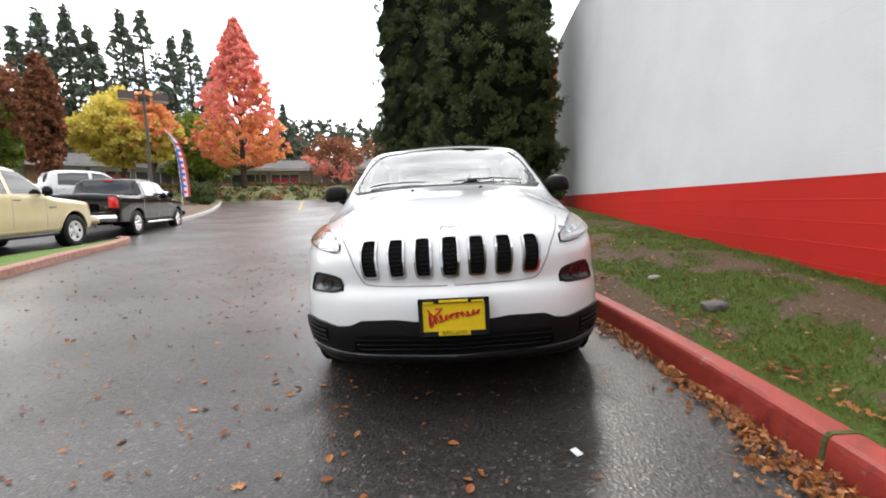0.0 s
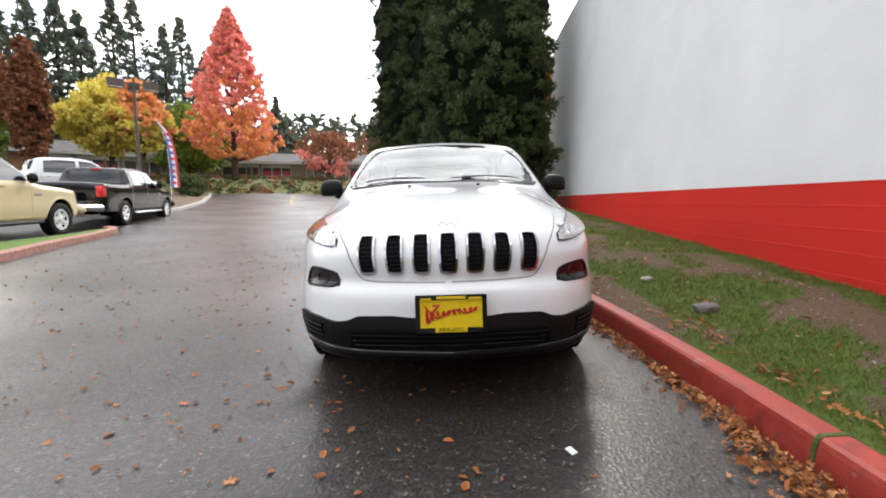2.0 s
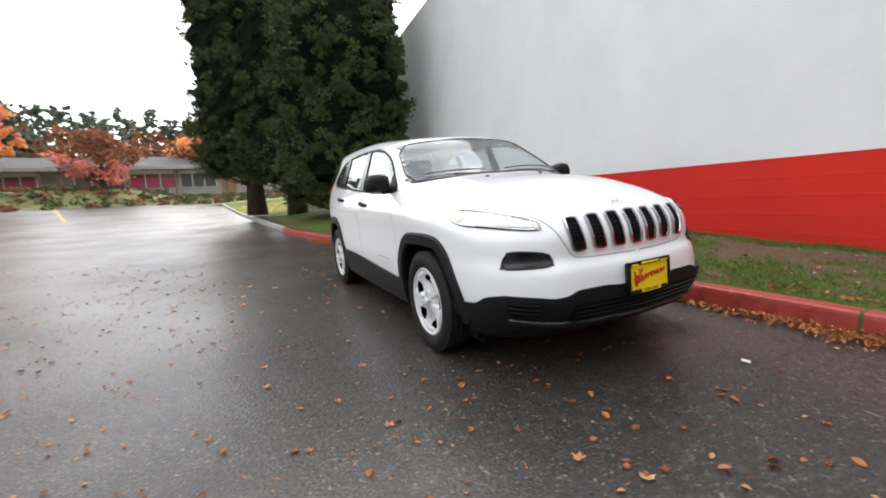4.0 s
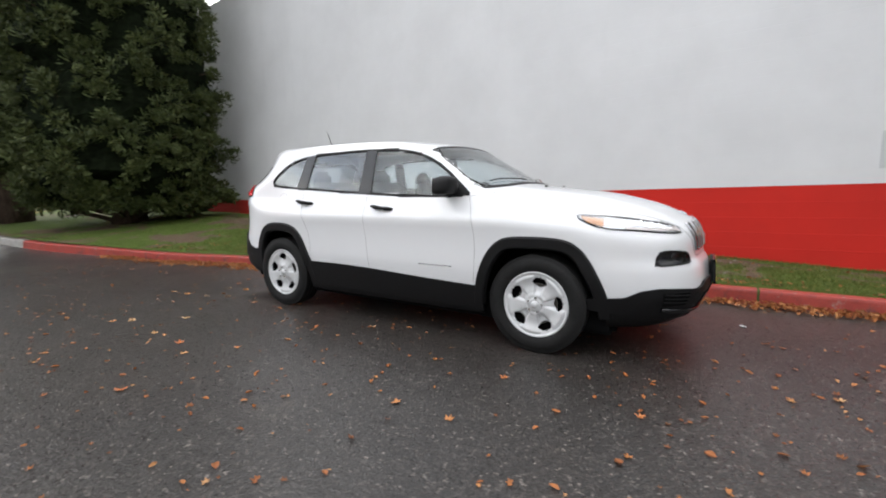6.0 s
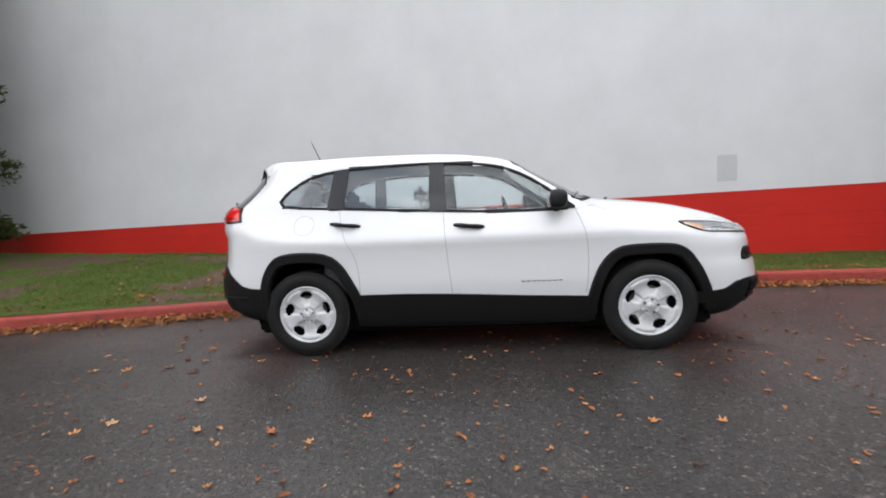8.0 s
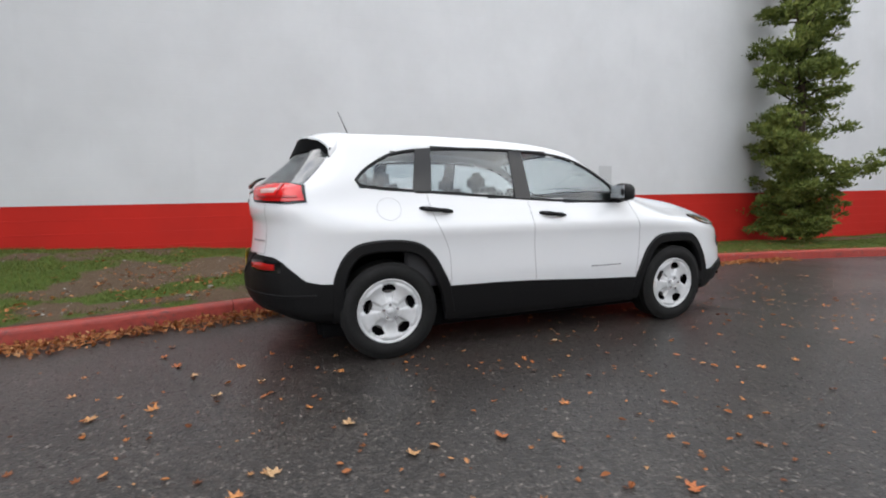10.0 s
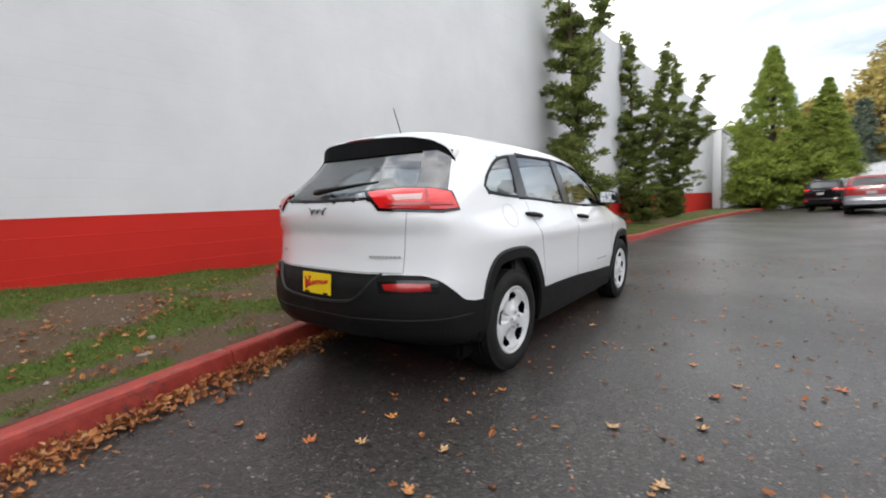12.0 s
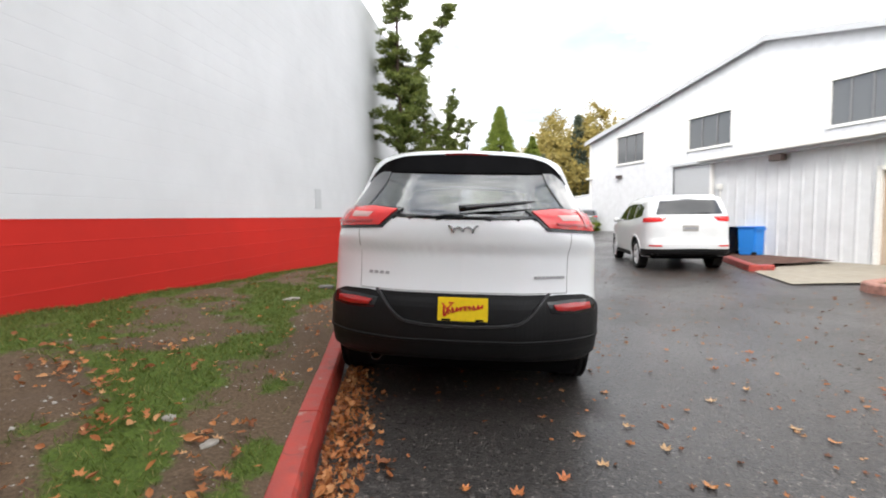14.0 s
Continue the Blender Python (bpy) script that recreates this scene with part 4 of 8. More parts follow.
            mesh_object("grip", hv, hf, BLACK_PLASTIC, h, smooth=True)
        # mirror
        mi = new("mirror")
        mi.parent = car
        mi.matrix_basis = pose(sign * 0.955, 1.66, 1.195)
        b = bmesh.new()
        bmesh.ops.create_uvsphere(b, u_segments=24, v_segments=14, radius=1)
        for vt in b.verts:
            x, y, z = vt.co
            sq = lambda t, e: math.copysign(abs(t) ** e, t)
            yy = sq(y, 0.7) * (0.085 if y < 0 else 0.055)
            vt.co = (sq(x, 0.62) * 0.098 * (1 - 0.12 * z), yy + 0.02 * x * sign, sq(z, 0.62) * 0.070 - 0.012 * abs(x) * (x * sign > 0))
        part("housing", b, BLACK_PLASTIC, mi, smooth=True)
        part("mirror_glass", box_bm(0.15, 0.004, 0.105, (0, 0.056, 0), bevel=0.0015), CHROME, mi)
        part("mirror_foot", box_bm(0.12, 0.07, 0.045, (-sign * 0.085, -0.01, -0.062), bevel=0.016, segments=3, turn=Matrix.Rotation(sign * radians(14), 4, "Y")), BLACK_PLASTIC, mi, smooth=True)
        mesh_object("mirror_corner", *sheet(S, lay, [(1.50, 1.135), (1.60, 1.205), (1.67, 1.25)], [(1.50, 1.115), (1.60, 1.115), (1.67, 1.118)], 8, 6, 0.010, 0.012), BLACK_PLASTIC, car)

    # windscreen and rear window
    up = lambda x, y: S.above(x, y)
    ws = mesh_object("windscreen", *sheet(S, up, [(-0.63, 1.96), (-0.34, 1.92), (0, 1.90), (0.34, 1.92), (0.63, 1.96)], [(-0.76, 1.45), (-0.5, 1.32), (0, 1.25), (0.5, 1.32), (0.76, 1.45)], 40, 20, -0.003, 0.005), GLASS, car, smooth=False)
    outward(ws)
    mesh_object("windscreen_seal", *ribbon(S, up, [tuple(p) for p in rounded(shield, 90, closed=True, passes=1)], 0.016, 0.002, closed=True, thick=0.02), GLOSS_BLACK, car)
    mesh_object("cowl", *sheet(S, up, [(-0.74, 1.455), (-0.5, 1.335), (0, 1.265), (0.5, 1.335), (0.74, 1.455)], [(-0.73, 1.42), (-0.5, 1.295), (0, 1.225), (0.5, 1.295), (0.73, 1.42)], 30, 5, 0.003, 0.010), BLACK_PLASTIC, car)
    for x0, x1, y0, y1 in ((0.05, 0.62, 1.285, 1.425), (-0.62, -0.14, 1.425, 1.30)):
        pts = [S.above(x0 + (x1 - x0) * t, y0 + (y1 - y0) * t + 0.02) + np.array([0, -0.006, 0.010]) for t in np.linspace(0, 1, 10)]
        mesh_object("wiper", *tube([tuple(p) for p in pts], [0.0055] * 9 + [0.0035], 6), GLOSS_BLACK, car)
    aft = lambda a, z: S.behind(a, z)
    rw = mesh_object("rear_window", *sheet(S, aft, [(-52, 1.51), (-20, 1.522), (0, 1.525), (20, 1.522), (52, 1.51)], [(-47, 1.225), (-24, 1.20), (0, 1.193), (24, 1.20), (47, 1.225)], 40, 16, -0.002, 0.005), REAR_GLASS, car)
    outward(rw)
    for s in left_right:
        mesh_object("rear_pillar_trim", *sheet(S, aft, [(s * 50, 1.53), (s * 57, 1.528), (s * 64.8, 1.505)], [(s * 42.5, 1.225), (s * 49, 1.235), (s * 55.5, 1.24)], 12, 16, 0.005, 0.012), SMOKED, car)
    mesh_object("rear_window_seal", *ribbon(S, aft, [(a, 1.192 + 0.000016 * a * a) for a in np.linspace(-50, 50, 70)], 0.020, 0.008, thick=0.016), GLOSS_BLACK, car)
    # rear wiper
    pts = [S.behind(a, z) for a, z in zip(np.linspace(2, -30, 12), np.linspace(1.238, 1.290, 12))]
    mesh_object("rear_wiper", *tube([tuple(p + np.array([0, 0.035, 0.008])) for p in pts], [0.019, 0.02, 0.019, 0.017, 0.015, 0.014, 0.013, 0.012, 0.011, 0.010, 0.008, 0.005], 8), GLOSS_BLACK, car, smooth=True)

    # roof spoiler: a white blade over a deep black lip that hoods the rear window
    half = [(64.4, 1.440), (63.6, 1.49), (61.2, 1.53), (56.5, 1.566), (46, 1.588), (25, 1.597), (0, 1.601)]
    foot = [(64.2, 1.432), (61.0, 1.470), (57.0, 1.500), (50, 1.496), (40, 1.486), (20, 1.478), (0, 1.476)]
    both = lambda line: [(-q, z) for q, z in line] + [(q, z) for q, z in line[-2::-1]]
    edge, under = resample(both(half), 90), resample(both(foot), 90)
    swell = np.clip((64.4 - np.abs(edge[:, 0])) / 12, 0, 1)[:, None]
    back_edge, heel = aft(edge[:, 0], edge[:, 1]), aft(under[:, 0], under[:, 1])
    back_edge = back_edge + S.normal(back_edge) * (0.006 + 0.020 * swell) + np.array([0, 0.034, -0.014]) * swell
    heel = heel + S.normal(heel) * 0.006
    w = np.linspace(0, 1, 7)[None, :, None]
    hood = back_edge[:, None] * (1 - w) + heel[:, None] * w
    mesh_object("spoiler_lip", *slab(hood, hood - S.normal(hood) * 0.02), DARK, car)
    ahead_edge = back_edge * np.array([0.93, 1, 1]) - np.array([0, 0.30, -0.06]) * (0.25 + 0.75 * swell)
    blade = ahead_edge[:, None] * (1 - w) + back_edge[:, None] * w
    gap = np.minimum(S.outside(blade.reshape(-1, 3)), 0.5).reshape(blade.shape[:2])[..., None]
    hug = np.array([0.0015, 0.003, 0.005, 0.008, 0.013, 0.019, 9.0])[None, :, None]
    for turn in range(4):
        blade = blade + S.normal(blade) * np.where(hug < 1, (0.003 + (hug - 0.0015) * swell[:, None]) - gap, 0)
        gap = S.outside(blade.reshape(-1, 3)).reshape(blade.shape[:2])[..., None]
    mesh_object("spoiler", *slab(blade, blade - S.normal(blade) * 0.010), CAR_WHITE, car, smooth=True)
    mid = back_edge[np.abs(back_edge[:, 0]) < 0.14]
    bar = np.stack([mid + np.array([0, 0.003, 0.005]), mid + np.array([0, 0.004, -0.006])], 1)
    mesh_object("brake_lamp", *slab(bar, bar - np.array([0, 0.02, 0])), BRAKE_RED, car)
    mesh_object("antenna", *tube([(0, 3.775, 1.66), (0, 3.79, 1.70), (0, 3.868, 1.88)], [0.010, 0.005, 0.0025], 8), GLOSS_BLACK, car)

    # tail lamps
    for s in left_right:
        t = new("tail_lamp")
        t.parent = car
        m2 = lambda pts: [(s * a, z) for a, z in pts]
        mesh_object("bezel", *sheet(S, aft, m2([(23.5, 1.243), (38, 1.262), (49, 1.258), (57, 1.238)]), m2([(30, 1.128), (43, 1.120), (52, 1.114), (59, 1.125)]), 26, 8, 0.007, 0.012), GLOSS_BLACK, t)
        mesh_object("lens", *sheet(S, aft, m2([(25.5, 1.232), (38, 1.25), (49, 1.247), (56, 1.227)]), m2([(31, 1.143), (43, 1.134), (52, 1.129), (58, 1.137)]), 30, 10, 0.014, 0.008, bulge=0.010), LAMP_RED, t, smooth=False)
        mesh_object("reversing_strip", *sheet(S, aft, m2([(35, 1.207), (45.5, 1.211)]), m2([(36.5, 1.180), (45, 1.180)]), 14, 5, 0.024, 0.006, bulge=0.004), STRIP_PINK, t, smooth=False)
        mesh_object("lens_band", *sheet(S, aft, m2([(33.5, 1.166), (43, 1.163), (55.5, 1.160)]), m2([(34, 1.155), (43, 1.150), (55.5, 1.149)]), 14, 4, 0.026, 0.006), REFLECTOR_RED, t, smooth=False)
        mesh_object("lens_band", *sheet(S, aft, m2([(46.5, 1.238), (47.5, 1.238)]), m2([(46.3, 1.145), (47.3, 1.145)]), 3, 8, 0.027, 0.006), REFLECTOR_RED, t, smooth=False)
        mesh_object("rear_reflector", *sheet(S, aft, m2([(31.5, 0.704), (39, 0.711), (46.8, 0.707)]), m2([(32.5, 0.676), (39, 0.668), (47, 0.672)]), 16, 5, 0.024, 0.012, bulge=0.004), REFLECTOR_RED, car)
        mesh_object("reflector_bezel", *sheet(S, aft, m2([(29.5, 0.720), (39, 0.73), (49.5, 0.726)]), m2([(30.5, 0.660), (39, 0.652), (50, 0.655)]), 16, 5, 0.017, 0.012), GLOSS_BLACK, car)
    # rear bumper in black plastic, with the plate recess between hatch and bumper
    bt = [(-72, 0.572), (-64, 0.577), (-58.5, 0.60), (-54.5, 0.665), (-50, 0.725), (-45, 0.755), (-35, 0.762), (-30, 0.755), (-27, 0.70), (-23, 0.632), (-19, 0.594), (-12, 0.583), (0, 0.580)]
    bt += [(-a, z) for a, z in bt[-2::-1]]
    bb = [(a, 0.385 if abs(a) < 55 else 0.37) for a, z in bt]
    mesh_object("rear_bumper", *sheet(S, aft, bt, bb, 90, 14, 0.014, 0.03), BLACK_PLASTIC, car)
    mesh_object("plate_recess", *sheet(S, aft, [(a, 0.763) for a in np.linspace(-31, 31, 20)], [(-24, 0.61)] + [(a, 0.574) for a in np.linspace(-19, 19, 16)] + [(24, 0.61)], 40, 8, 0.004, 0.01), BLACK_PLASTIC, car)
    mesh_object("recess_rim", *ribbon(S, aft, rounded([(-31, 0.768), (-27, 0.71), (-23, 0.640), (-18.5, 0.594), (0, 0.580), (18.5, 0.594), (23, 0.640), (27, 0.71), (31, 0.768)], 60, passes=1), 0.014, 0.022, thick=0.016), SATIN_BLACK, car)
    mesh_object("bumper_crease", *ribbon(S, aft, [(a, 0.50) for a in np.linspace(-62, 62, 60)], 0.02, 0.019, thick=0.01), BLACK_PLASTIC, car)
    mesh_object("exhaust_tip", *lathe([(4.30, 0.036), (4.46, 0.036), (4.46, 0.030), (4.36, 0.030)], 20, "x"), BRAKE, car).matrix_basis = Matrix.Translation((0.52, 0, 0.345)) @ Matrix.Rotation(math.pi / 2, 4, "Z")
    # hatch gaps, crease and badges
    for s in left_right:
        mesh_object("hatch_gap", *ribbon(S, aft, rounded([(s * 40, 1.115), (s * 39.4, 1.0), (s * 39, 0.88), (s * 38.3, 0.77)], 20), 0.005, 0.0012, thick=0.003), SEAM, car)
    mesh_object("hatch_gap", *ribbon(S, aft, [(a, 0.770) for a in np.linspace(-38, 38, 40)], 0.006, 0.0012, thick=0.003), SEAM, car)
    def scribble(lay, a0, a1, z, tall, r, lift):
        """A maker's mark as a plain looping line."""
        pts = []
        for t in np.linspace(0, 1, 48):
            p = lay(a0 + (a1 - a0) * t + 0.18 * (a1 - a0) / 3 * math.sin(t * 19), z + tall * math.cos(t * 19) * (1.0 if t < 0.15 or t > 0.8 else 0.6))
            pts.append(tuple(p + S.normal(p) * lift))
        return tube(pts, r, 6)
    mesh_object("hatch_badge", *scribble(aft, 5.4, -5.4, 1.128, 0.020, 0.0055, 0.006), DARK_CHROME, car, smooth=True)
    for i in range(4):
        a0 = 27 + 2.2 * i
        mesh_object("drive_badge", *sheet(S, aft, [(a0, 0.873), (a0 + 1.5, 0.873)], [(a0, 0.855), (a0 + 1.5, 0.855)], 3, 3, 0.005, 0.005), BADGE_GREY, car)
    for i in range(8):
        a0 = -26 - 1.5 * i
        mesh_object("model_badge", *sheet(S, aft, [(a0, 0.868), (a0 - 1.15, 0.868)], [(a0, 0.853), (a0 - 1.15, 0.853)], 3, 3, 0.005, 0.005), BADGE_GREY, car)
    yb = float(S.behind(0, 0.67)[1])
    plate_thing(car, pose(-0.010, yb + 0.006, 0.680, 0, 0, 180) @ pose(0, 0, 0, -4, 0, 0) @ Matrix.Diagonal((0.94, 1, 0.90, 1)), framed=False)

    # front: grille, lamps, bumper
    fore = lambda a, z: S.ahead(a, z)
    ax = lambda x, y=0.06: math.degrees(math.atan2(x, 0.9 - y))
    for i in range(7):
        x = -0.39 + 0.13 * i
        yy = 0.045 + 0.3 * x * x
        g = new("grille_slot")
        g.parent = car
        w0, w1, zt, zb = 0.040, 0.036, 0.915 - 0.02 * abs(x), 0.738
        xl = 0.915 * x  # the slots lean in towards the foot
        cut = 0.010
        ring = rounded([(ax(x - w0, yy), zt - cut), (ax(x - w0 + cut, yy), zt), (ax(x + w0 - cut, yy), zt), (ax(x + w0, yy), zt - cut),
                        (ax(xl + w1, yy), zb + cut), (ax(xl + w1 - cut, yy), zb), (ax(xl - w1 + cut, yy), zb), (ax(xl - w1, yy), zb + cut)], 72, closed=True, passes=1)
        mesh_object("surround", *ribbon(S, fore, ring, 0.014, 0.016, closed=True, thick=0.024), GRILLE_CHROME, g, smooth=False)
        mesh_object("opening", *sheet(S, fore, [(ax(x - w0, yy), zt - 0.004), (ax(x + w0, yy), zt - 0.004)], [(ax(xl - w1, yy), zb + 0.004), (ax(xl + w1, yy), zb + 0.004)], 6, 12, 0.003, 0.01), DARK, g)
        for k in range(8):
            z = zb + 0.015 + (zt - zb - 0.03) * k / 7
            xc = xl + (x - xl) * k / 7
            mesh_object("mesh_bar", *ribbon(S, fore, [(ax(xc + w, yy), z + u) for w, u in ((-0.028, 0), (-0.014, 0.008), (0, 0), (0.014, 0.008), (0.028, 0))], 0.003, 0.006, thick=0.004), BLACK_PLASTIC, g)
    mesh_object("bonnet_gap", *ribbon(S, fore, rounded([(-50, 0.985), (-40, 0.945), (-32, 0.878), (-28.5, 0.78), (-26.5, 0.715), (-23.5, 0.694), (0, 0.690), (23.5, 0.694), (26.5, 0.715), (28.5, 0.78), (32, 0.878), (40, 0.945), (50, 0.985)], 110), 0.008, 0.0012, thick=0.003), SEAM, car)
    for s in left_right:
        pth = [(s * x, y) for x, y in ((0.63, 0.38), (0.675, 0.55), (0.715, 0.9), (0.735, 1.2), (0.75, 1.40))]
        mesh_object("bonnet_gap", *ribbon(S, up, rounded(pth, 30), 0.006, 0.0012, thick=0.003), SEAM_SOFT, car)
        m2 = lambda pts: [(s * a, z) for a, z in pts]
        hl = new("head_lamp")
        hl.parent = car
        top = [(36.5, 0.902), (45, 0.931), (54, 0.953), (64, 0.966), (77, 0.976)]
        low = [(34.8, 0.857), (44, 0.865), (54, 0.880), (67, 0.893), (76, 0.950)]
        mesh_object("bezel", *ribbon(S, fore, rounded([(s * a, z) for a, z in top + low[::-1]], 70, closed=True, passes=1), 0.008, 0.008, closed=True, thick=0.014), GLOSS_BLACK, hl)
        mesh_object("reflector", *sheet(S, fore, m2(top), m2(low), 30, 8, 0.002, 0.008), LAMP_GREY, hl, smooth=False)
        mesh_object("indicator", *sheet(S, fore, m2([(65, 0.948), (75, 0.966)]), m2([(66, 0.905), (72.5, 0.930)]), 12, 5, 0.006, 0.006, bulge=0.003), LAMP_AMBER, hl)
        mesh_object("light_bar", *sheet(S, fore, m2([(36.5, 0.885), (52, 0.895), (58, 0.90)]), m2([(36.5, 0.872), (52, 0.880), (58, 0.888)]), 14, 4, 0.007, 0.006, bulge=0.003), LAMP_PALE, hl)
        mesh_object("light_bar", *sheet(S, fore, m2([(36.8, 0.896), (38.4, 0.899)]), m2([(35.6, 0.866), (37.2, 0.868)]), 5, 8, 0.008, 0.006, bulge=0.002), LAMP_PALE, hl)
        for a0, z0 in ((41, 0.907), (48, 0.92)):
            ring = [(s * (a0 + 2.3 * math.cos(b)), z0 + 0.024 * math.sin(b)) for b in np.linspace(0, 2 * math.pi, 20, endpoint=False)]
            mesh_object("lamp_cup", *ribbon(S, fore, ring, 0.012, 0.007, closed=True, thick=0.006), CHROME, hl)
        ln = mesh_object("lens", *sheet(S, fore, m2(top), m2(low), 34, 10, 0.013, 0.003, bulge=0.004), LENS_CLEAR, hl)
        outward(ln)
        fg = new("fog_lamp")
        fg.parent = car
        ft, fl = [(33.5, 0.737), (40, 0.751), (46.3, 0.750)], [(32.0, 0.672), (40, 0.662), (48.6, 0.658)]
        mesh_object("housing", *sheet(S, fore, m2(ft), m2(fl), 18, 8, 0.004, 0.02), GLOSS_BLACK, fg)
        mesh_object("bezel", *ribbon(S, fore, rounded([(s * a, z) for a, z in ft + fl[::-1]], 50, closed=True, passes=1), 0.010, 0.010, closed=True, thick=0.014), BLACK_PLASTIC, fg)
        ring = [(s * (39.2 + 2.4 * math.cos(b)), 0.705 + 0.030 * math.sin(b)) for b in np.linspace(0, 2 * math.pi, 24, endpoint=False)]
        mesh_object("lamp_cup", *ribbon(S, fore, ring, 0.010, 0.009, closed=True, thick=0.006), GLOSS_BLACK, fg)
        mesh_object("bumper_vent", *sheet(S, fore, m2([(36, 0.490), (46, 0.490)]), m2([(37, 0.415), (46, 0.410)]), 10, 5, 0.021, 0.012), DARK, car)
        for k in range(3):
            z = 0.445 + 0.022 * k
            mesh_object("vent_slat", *ribbon(S, fore, m2([(36.5, z - 0.015), (41, z - 0.013), (45.6, z - 0.008)]), 0.008, 0.026, thick=0.008, n=8), BLACK_PLASTIC, car)
    ft = [(-72, 0.432), (-58.5, 0.452), (-53.5, 0.500), (-47, 0.520), (-38, 0.514), (-32, 0.504), (-28.5, 0.513), (-25.5, 0.538), (-16, 0.541), (-11, 0.531), (0, 0.528)]
    ft += [(-a, z) for a, z in ft[-2::-1]]
    fb = [(a, 0.305 + 0.00001 * a * a) for a, z in ft]
    mesh_object("front_bumper", *sheet(S, fore, ft, fb, 100, 12, 0.016, 0.03), BLACK_PLASTIC, car)
    mesh_object("bumper_lip", *ribbon(S, fore, [(a, 0.352 + 0.000015 * a * a) for a in np.linspace(-46, 46, 60)], 0.03, 0.030, thick=0.02), GLOSS_BLACK, car)
    mesh_object("air_intake", *sheet(S, fore, [(a, 0.468) for a in np.linspace(-27, 27, 20)], [(a, 0.385) for a in np.linspace(-29, 29, 20)], 40, 5, 0.019, 0.01), DARK, car)
    for k in range(3):
        mesh_object("intake_bar", *ribbon(S, fore, [(a, 0.400 + 0.026 * k) for a in np.linspace(-27, 27, 40)], 0.006, 0.022, thick=0.008), GLOSS_BLACK, car)
    mesh_object("bonnet_badge", *scribble(fore, ax(-0.065, 0.1), ax(0.065, 0.1), 0.962, 0.011, 0.004, 0.004), CHROME, car, smooth=True)
    yf = float(S.ahead(0, 0.555)[1])
    plate_thing(car, pose(0.006, yf - 0.022, 0.556, -3, 0, 0), framed=True)
    for x in (-0.25, 0.25):
        p = S.above(x, 1.10)
        part("washer_jet", box_bm(0.025, 0.03, 0.012, tuple(p + np.array([0, 0, 0.006])), bevel=0.004), GLOSS_BLACK, car)

    for sign in left_right:
        for yc in (0.96, 3.66):
            m = pose(sign * 0.795, yc, 0.350, -8 if yc < 2 else -20)
            if sign > 0:
                m = m @ Matrix.Rotation(math.pi, 4, "Z")
            wheel(car, m, 0.350, 0.236, 0.222, 5)
    return car


build_suv()



# ---- trees ----
def leaf_mesh(name, centres, along, across, material, parent):
    """One mesh of many small four-cornered leaves; each leaf is a bent pair of triangles."""
    n = len(centres)
    tip = centres + along
    base = centres - along
    l, r = centres - across, centres + across
    v = np.stack([base, r, tip, l], 1).reshape(-1, 3).astype(np.float32)
    me = bpy.data.meshes.new(name)
    me.vertices.add(4 * n)
    me.vertices.foreach_set("co", v.ravel())
    me.loops.add(4 * n)
    me.loops.foreach_set("vertex_index", np.arange(4 * n, dtype=np.int32))
    me.polygons.add(n)
    me.polygons.foreach_set("loop_start", np.arange(0, 4 * n, 4, dtype=np.int32))
    me.materials.append(material)
    me.update(calc_edges=True)
    ob = new(name, me)
    if parent is not None:
        ob.parent = parent
    return ob


def unit(v):
    return v / np.maximum(np.linalg.norm(v, axis=-1, keepdims=True), 1e-9)


def clumps(rng, centres, sizes, per, leaf, slim=0.45, flat=0.7, droop=0.2, shell=0.55):
    """Leaves round clump centres: an uneven skin of leaves, thicker outside and on top."""
    n = len(centres) * per
    c = np.repeat(centres, per, 0)
    s = np.repeat(sizes, per)[:, None]
    d = unit(rng.normal(size=(n, 3)))
    rad = rng.uniform(shell, 1.0, (n, 1)) * (1 + 0.25 * rng.normal(size=(n, 1)))
    p = c + d * rad * s * np.array([1, 1, flat])
    out = unit(d + rng.normal(size=(n, 3)) * 0.6 + np.array([0, 0, -droop]))
    side = unit(np.cross(out, rng.normal(size=(n, 3))))
    size = leaf * rng.uniform(0.6, 1.35, (n, 1))
    return p, out * size, side * size * slim


PINE = leaf_material("dark_conifer_foliage", ((0.0, (0.014, 0.022, 0.007)), (0.5, (0.044, 0.060, 0.017)), (1.0, (0.14, 0.16, 0.05))), through=0.06, broad=0.7)
# near-black: the shade inside the tall conifers' crowns is put into this colour
CROWN_SHADE = plain("near_black_crown_shade", (0.006, 0.009, 0.004), 0.95, spec=0.05, vary=0.6, scale=9, bump=1.0)
JUNIPER = leaf_material("juniper_foliage", ((0.0, (0.024, 0.042, 0.010)), (0.5, (0.110, 0.145, 0.032)), (1.0, (0.34, 0.35, 0.09))), broad=0.7)
CEDAR = leaf_material("yellow_green_cedar", ((0.0, (0.085, 0.125, 0.018)), (0.5, (0.165, 0.22, 0.034)), (1.0, (0.28, 0.31, 0.06))), through=0.4)
# far conifers: the haze of distance is put into a paler, greyer green
HAZED_PINE = leaf_material("hazed_far_foliage", ((0.0, (0.060, 0.080, 0.060)), (0.5, (0.100, 0.126, 0.090)), (1.0, (0.165, 0.190, 0.138))), through=0.4)
RED_LEAF = leaf_material("red_maple_leaves", ((0.0, (0.66, 0.15, 0.13)), (0.55, (0.84, 0.31, 0.25)), (1.0, (0.88, 0.47, 0.33))), through=0.4)
ORANGE_LEAF = leaf_material("orange_maple_leaves", ((0.0, (0.66, 0.22, 0.08)), (0.5, (0.82, 0.38, 0.15)), (1.0, (0.86, 0.53, 0.24))), through=0.4)
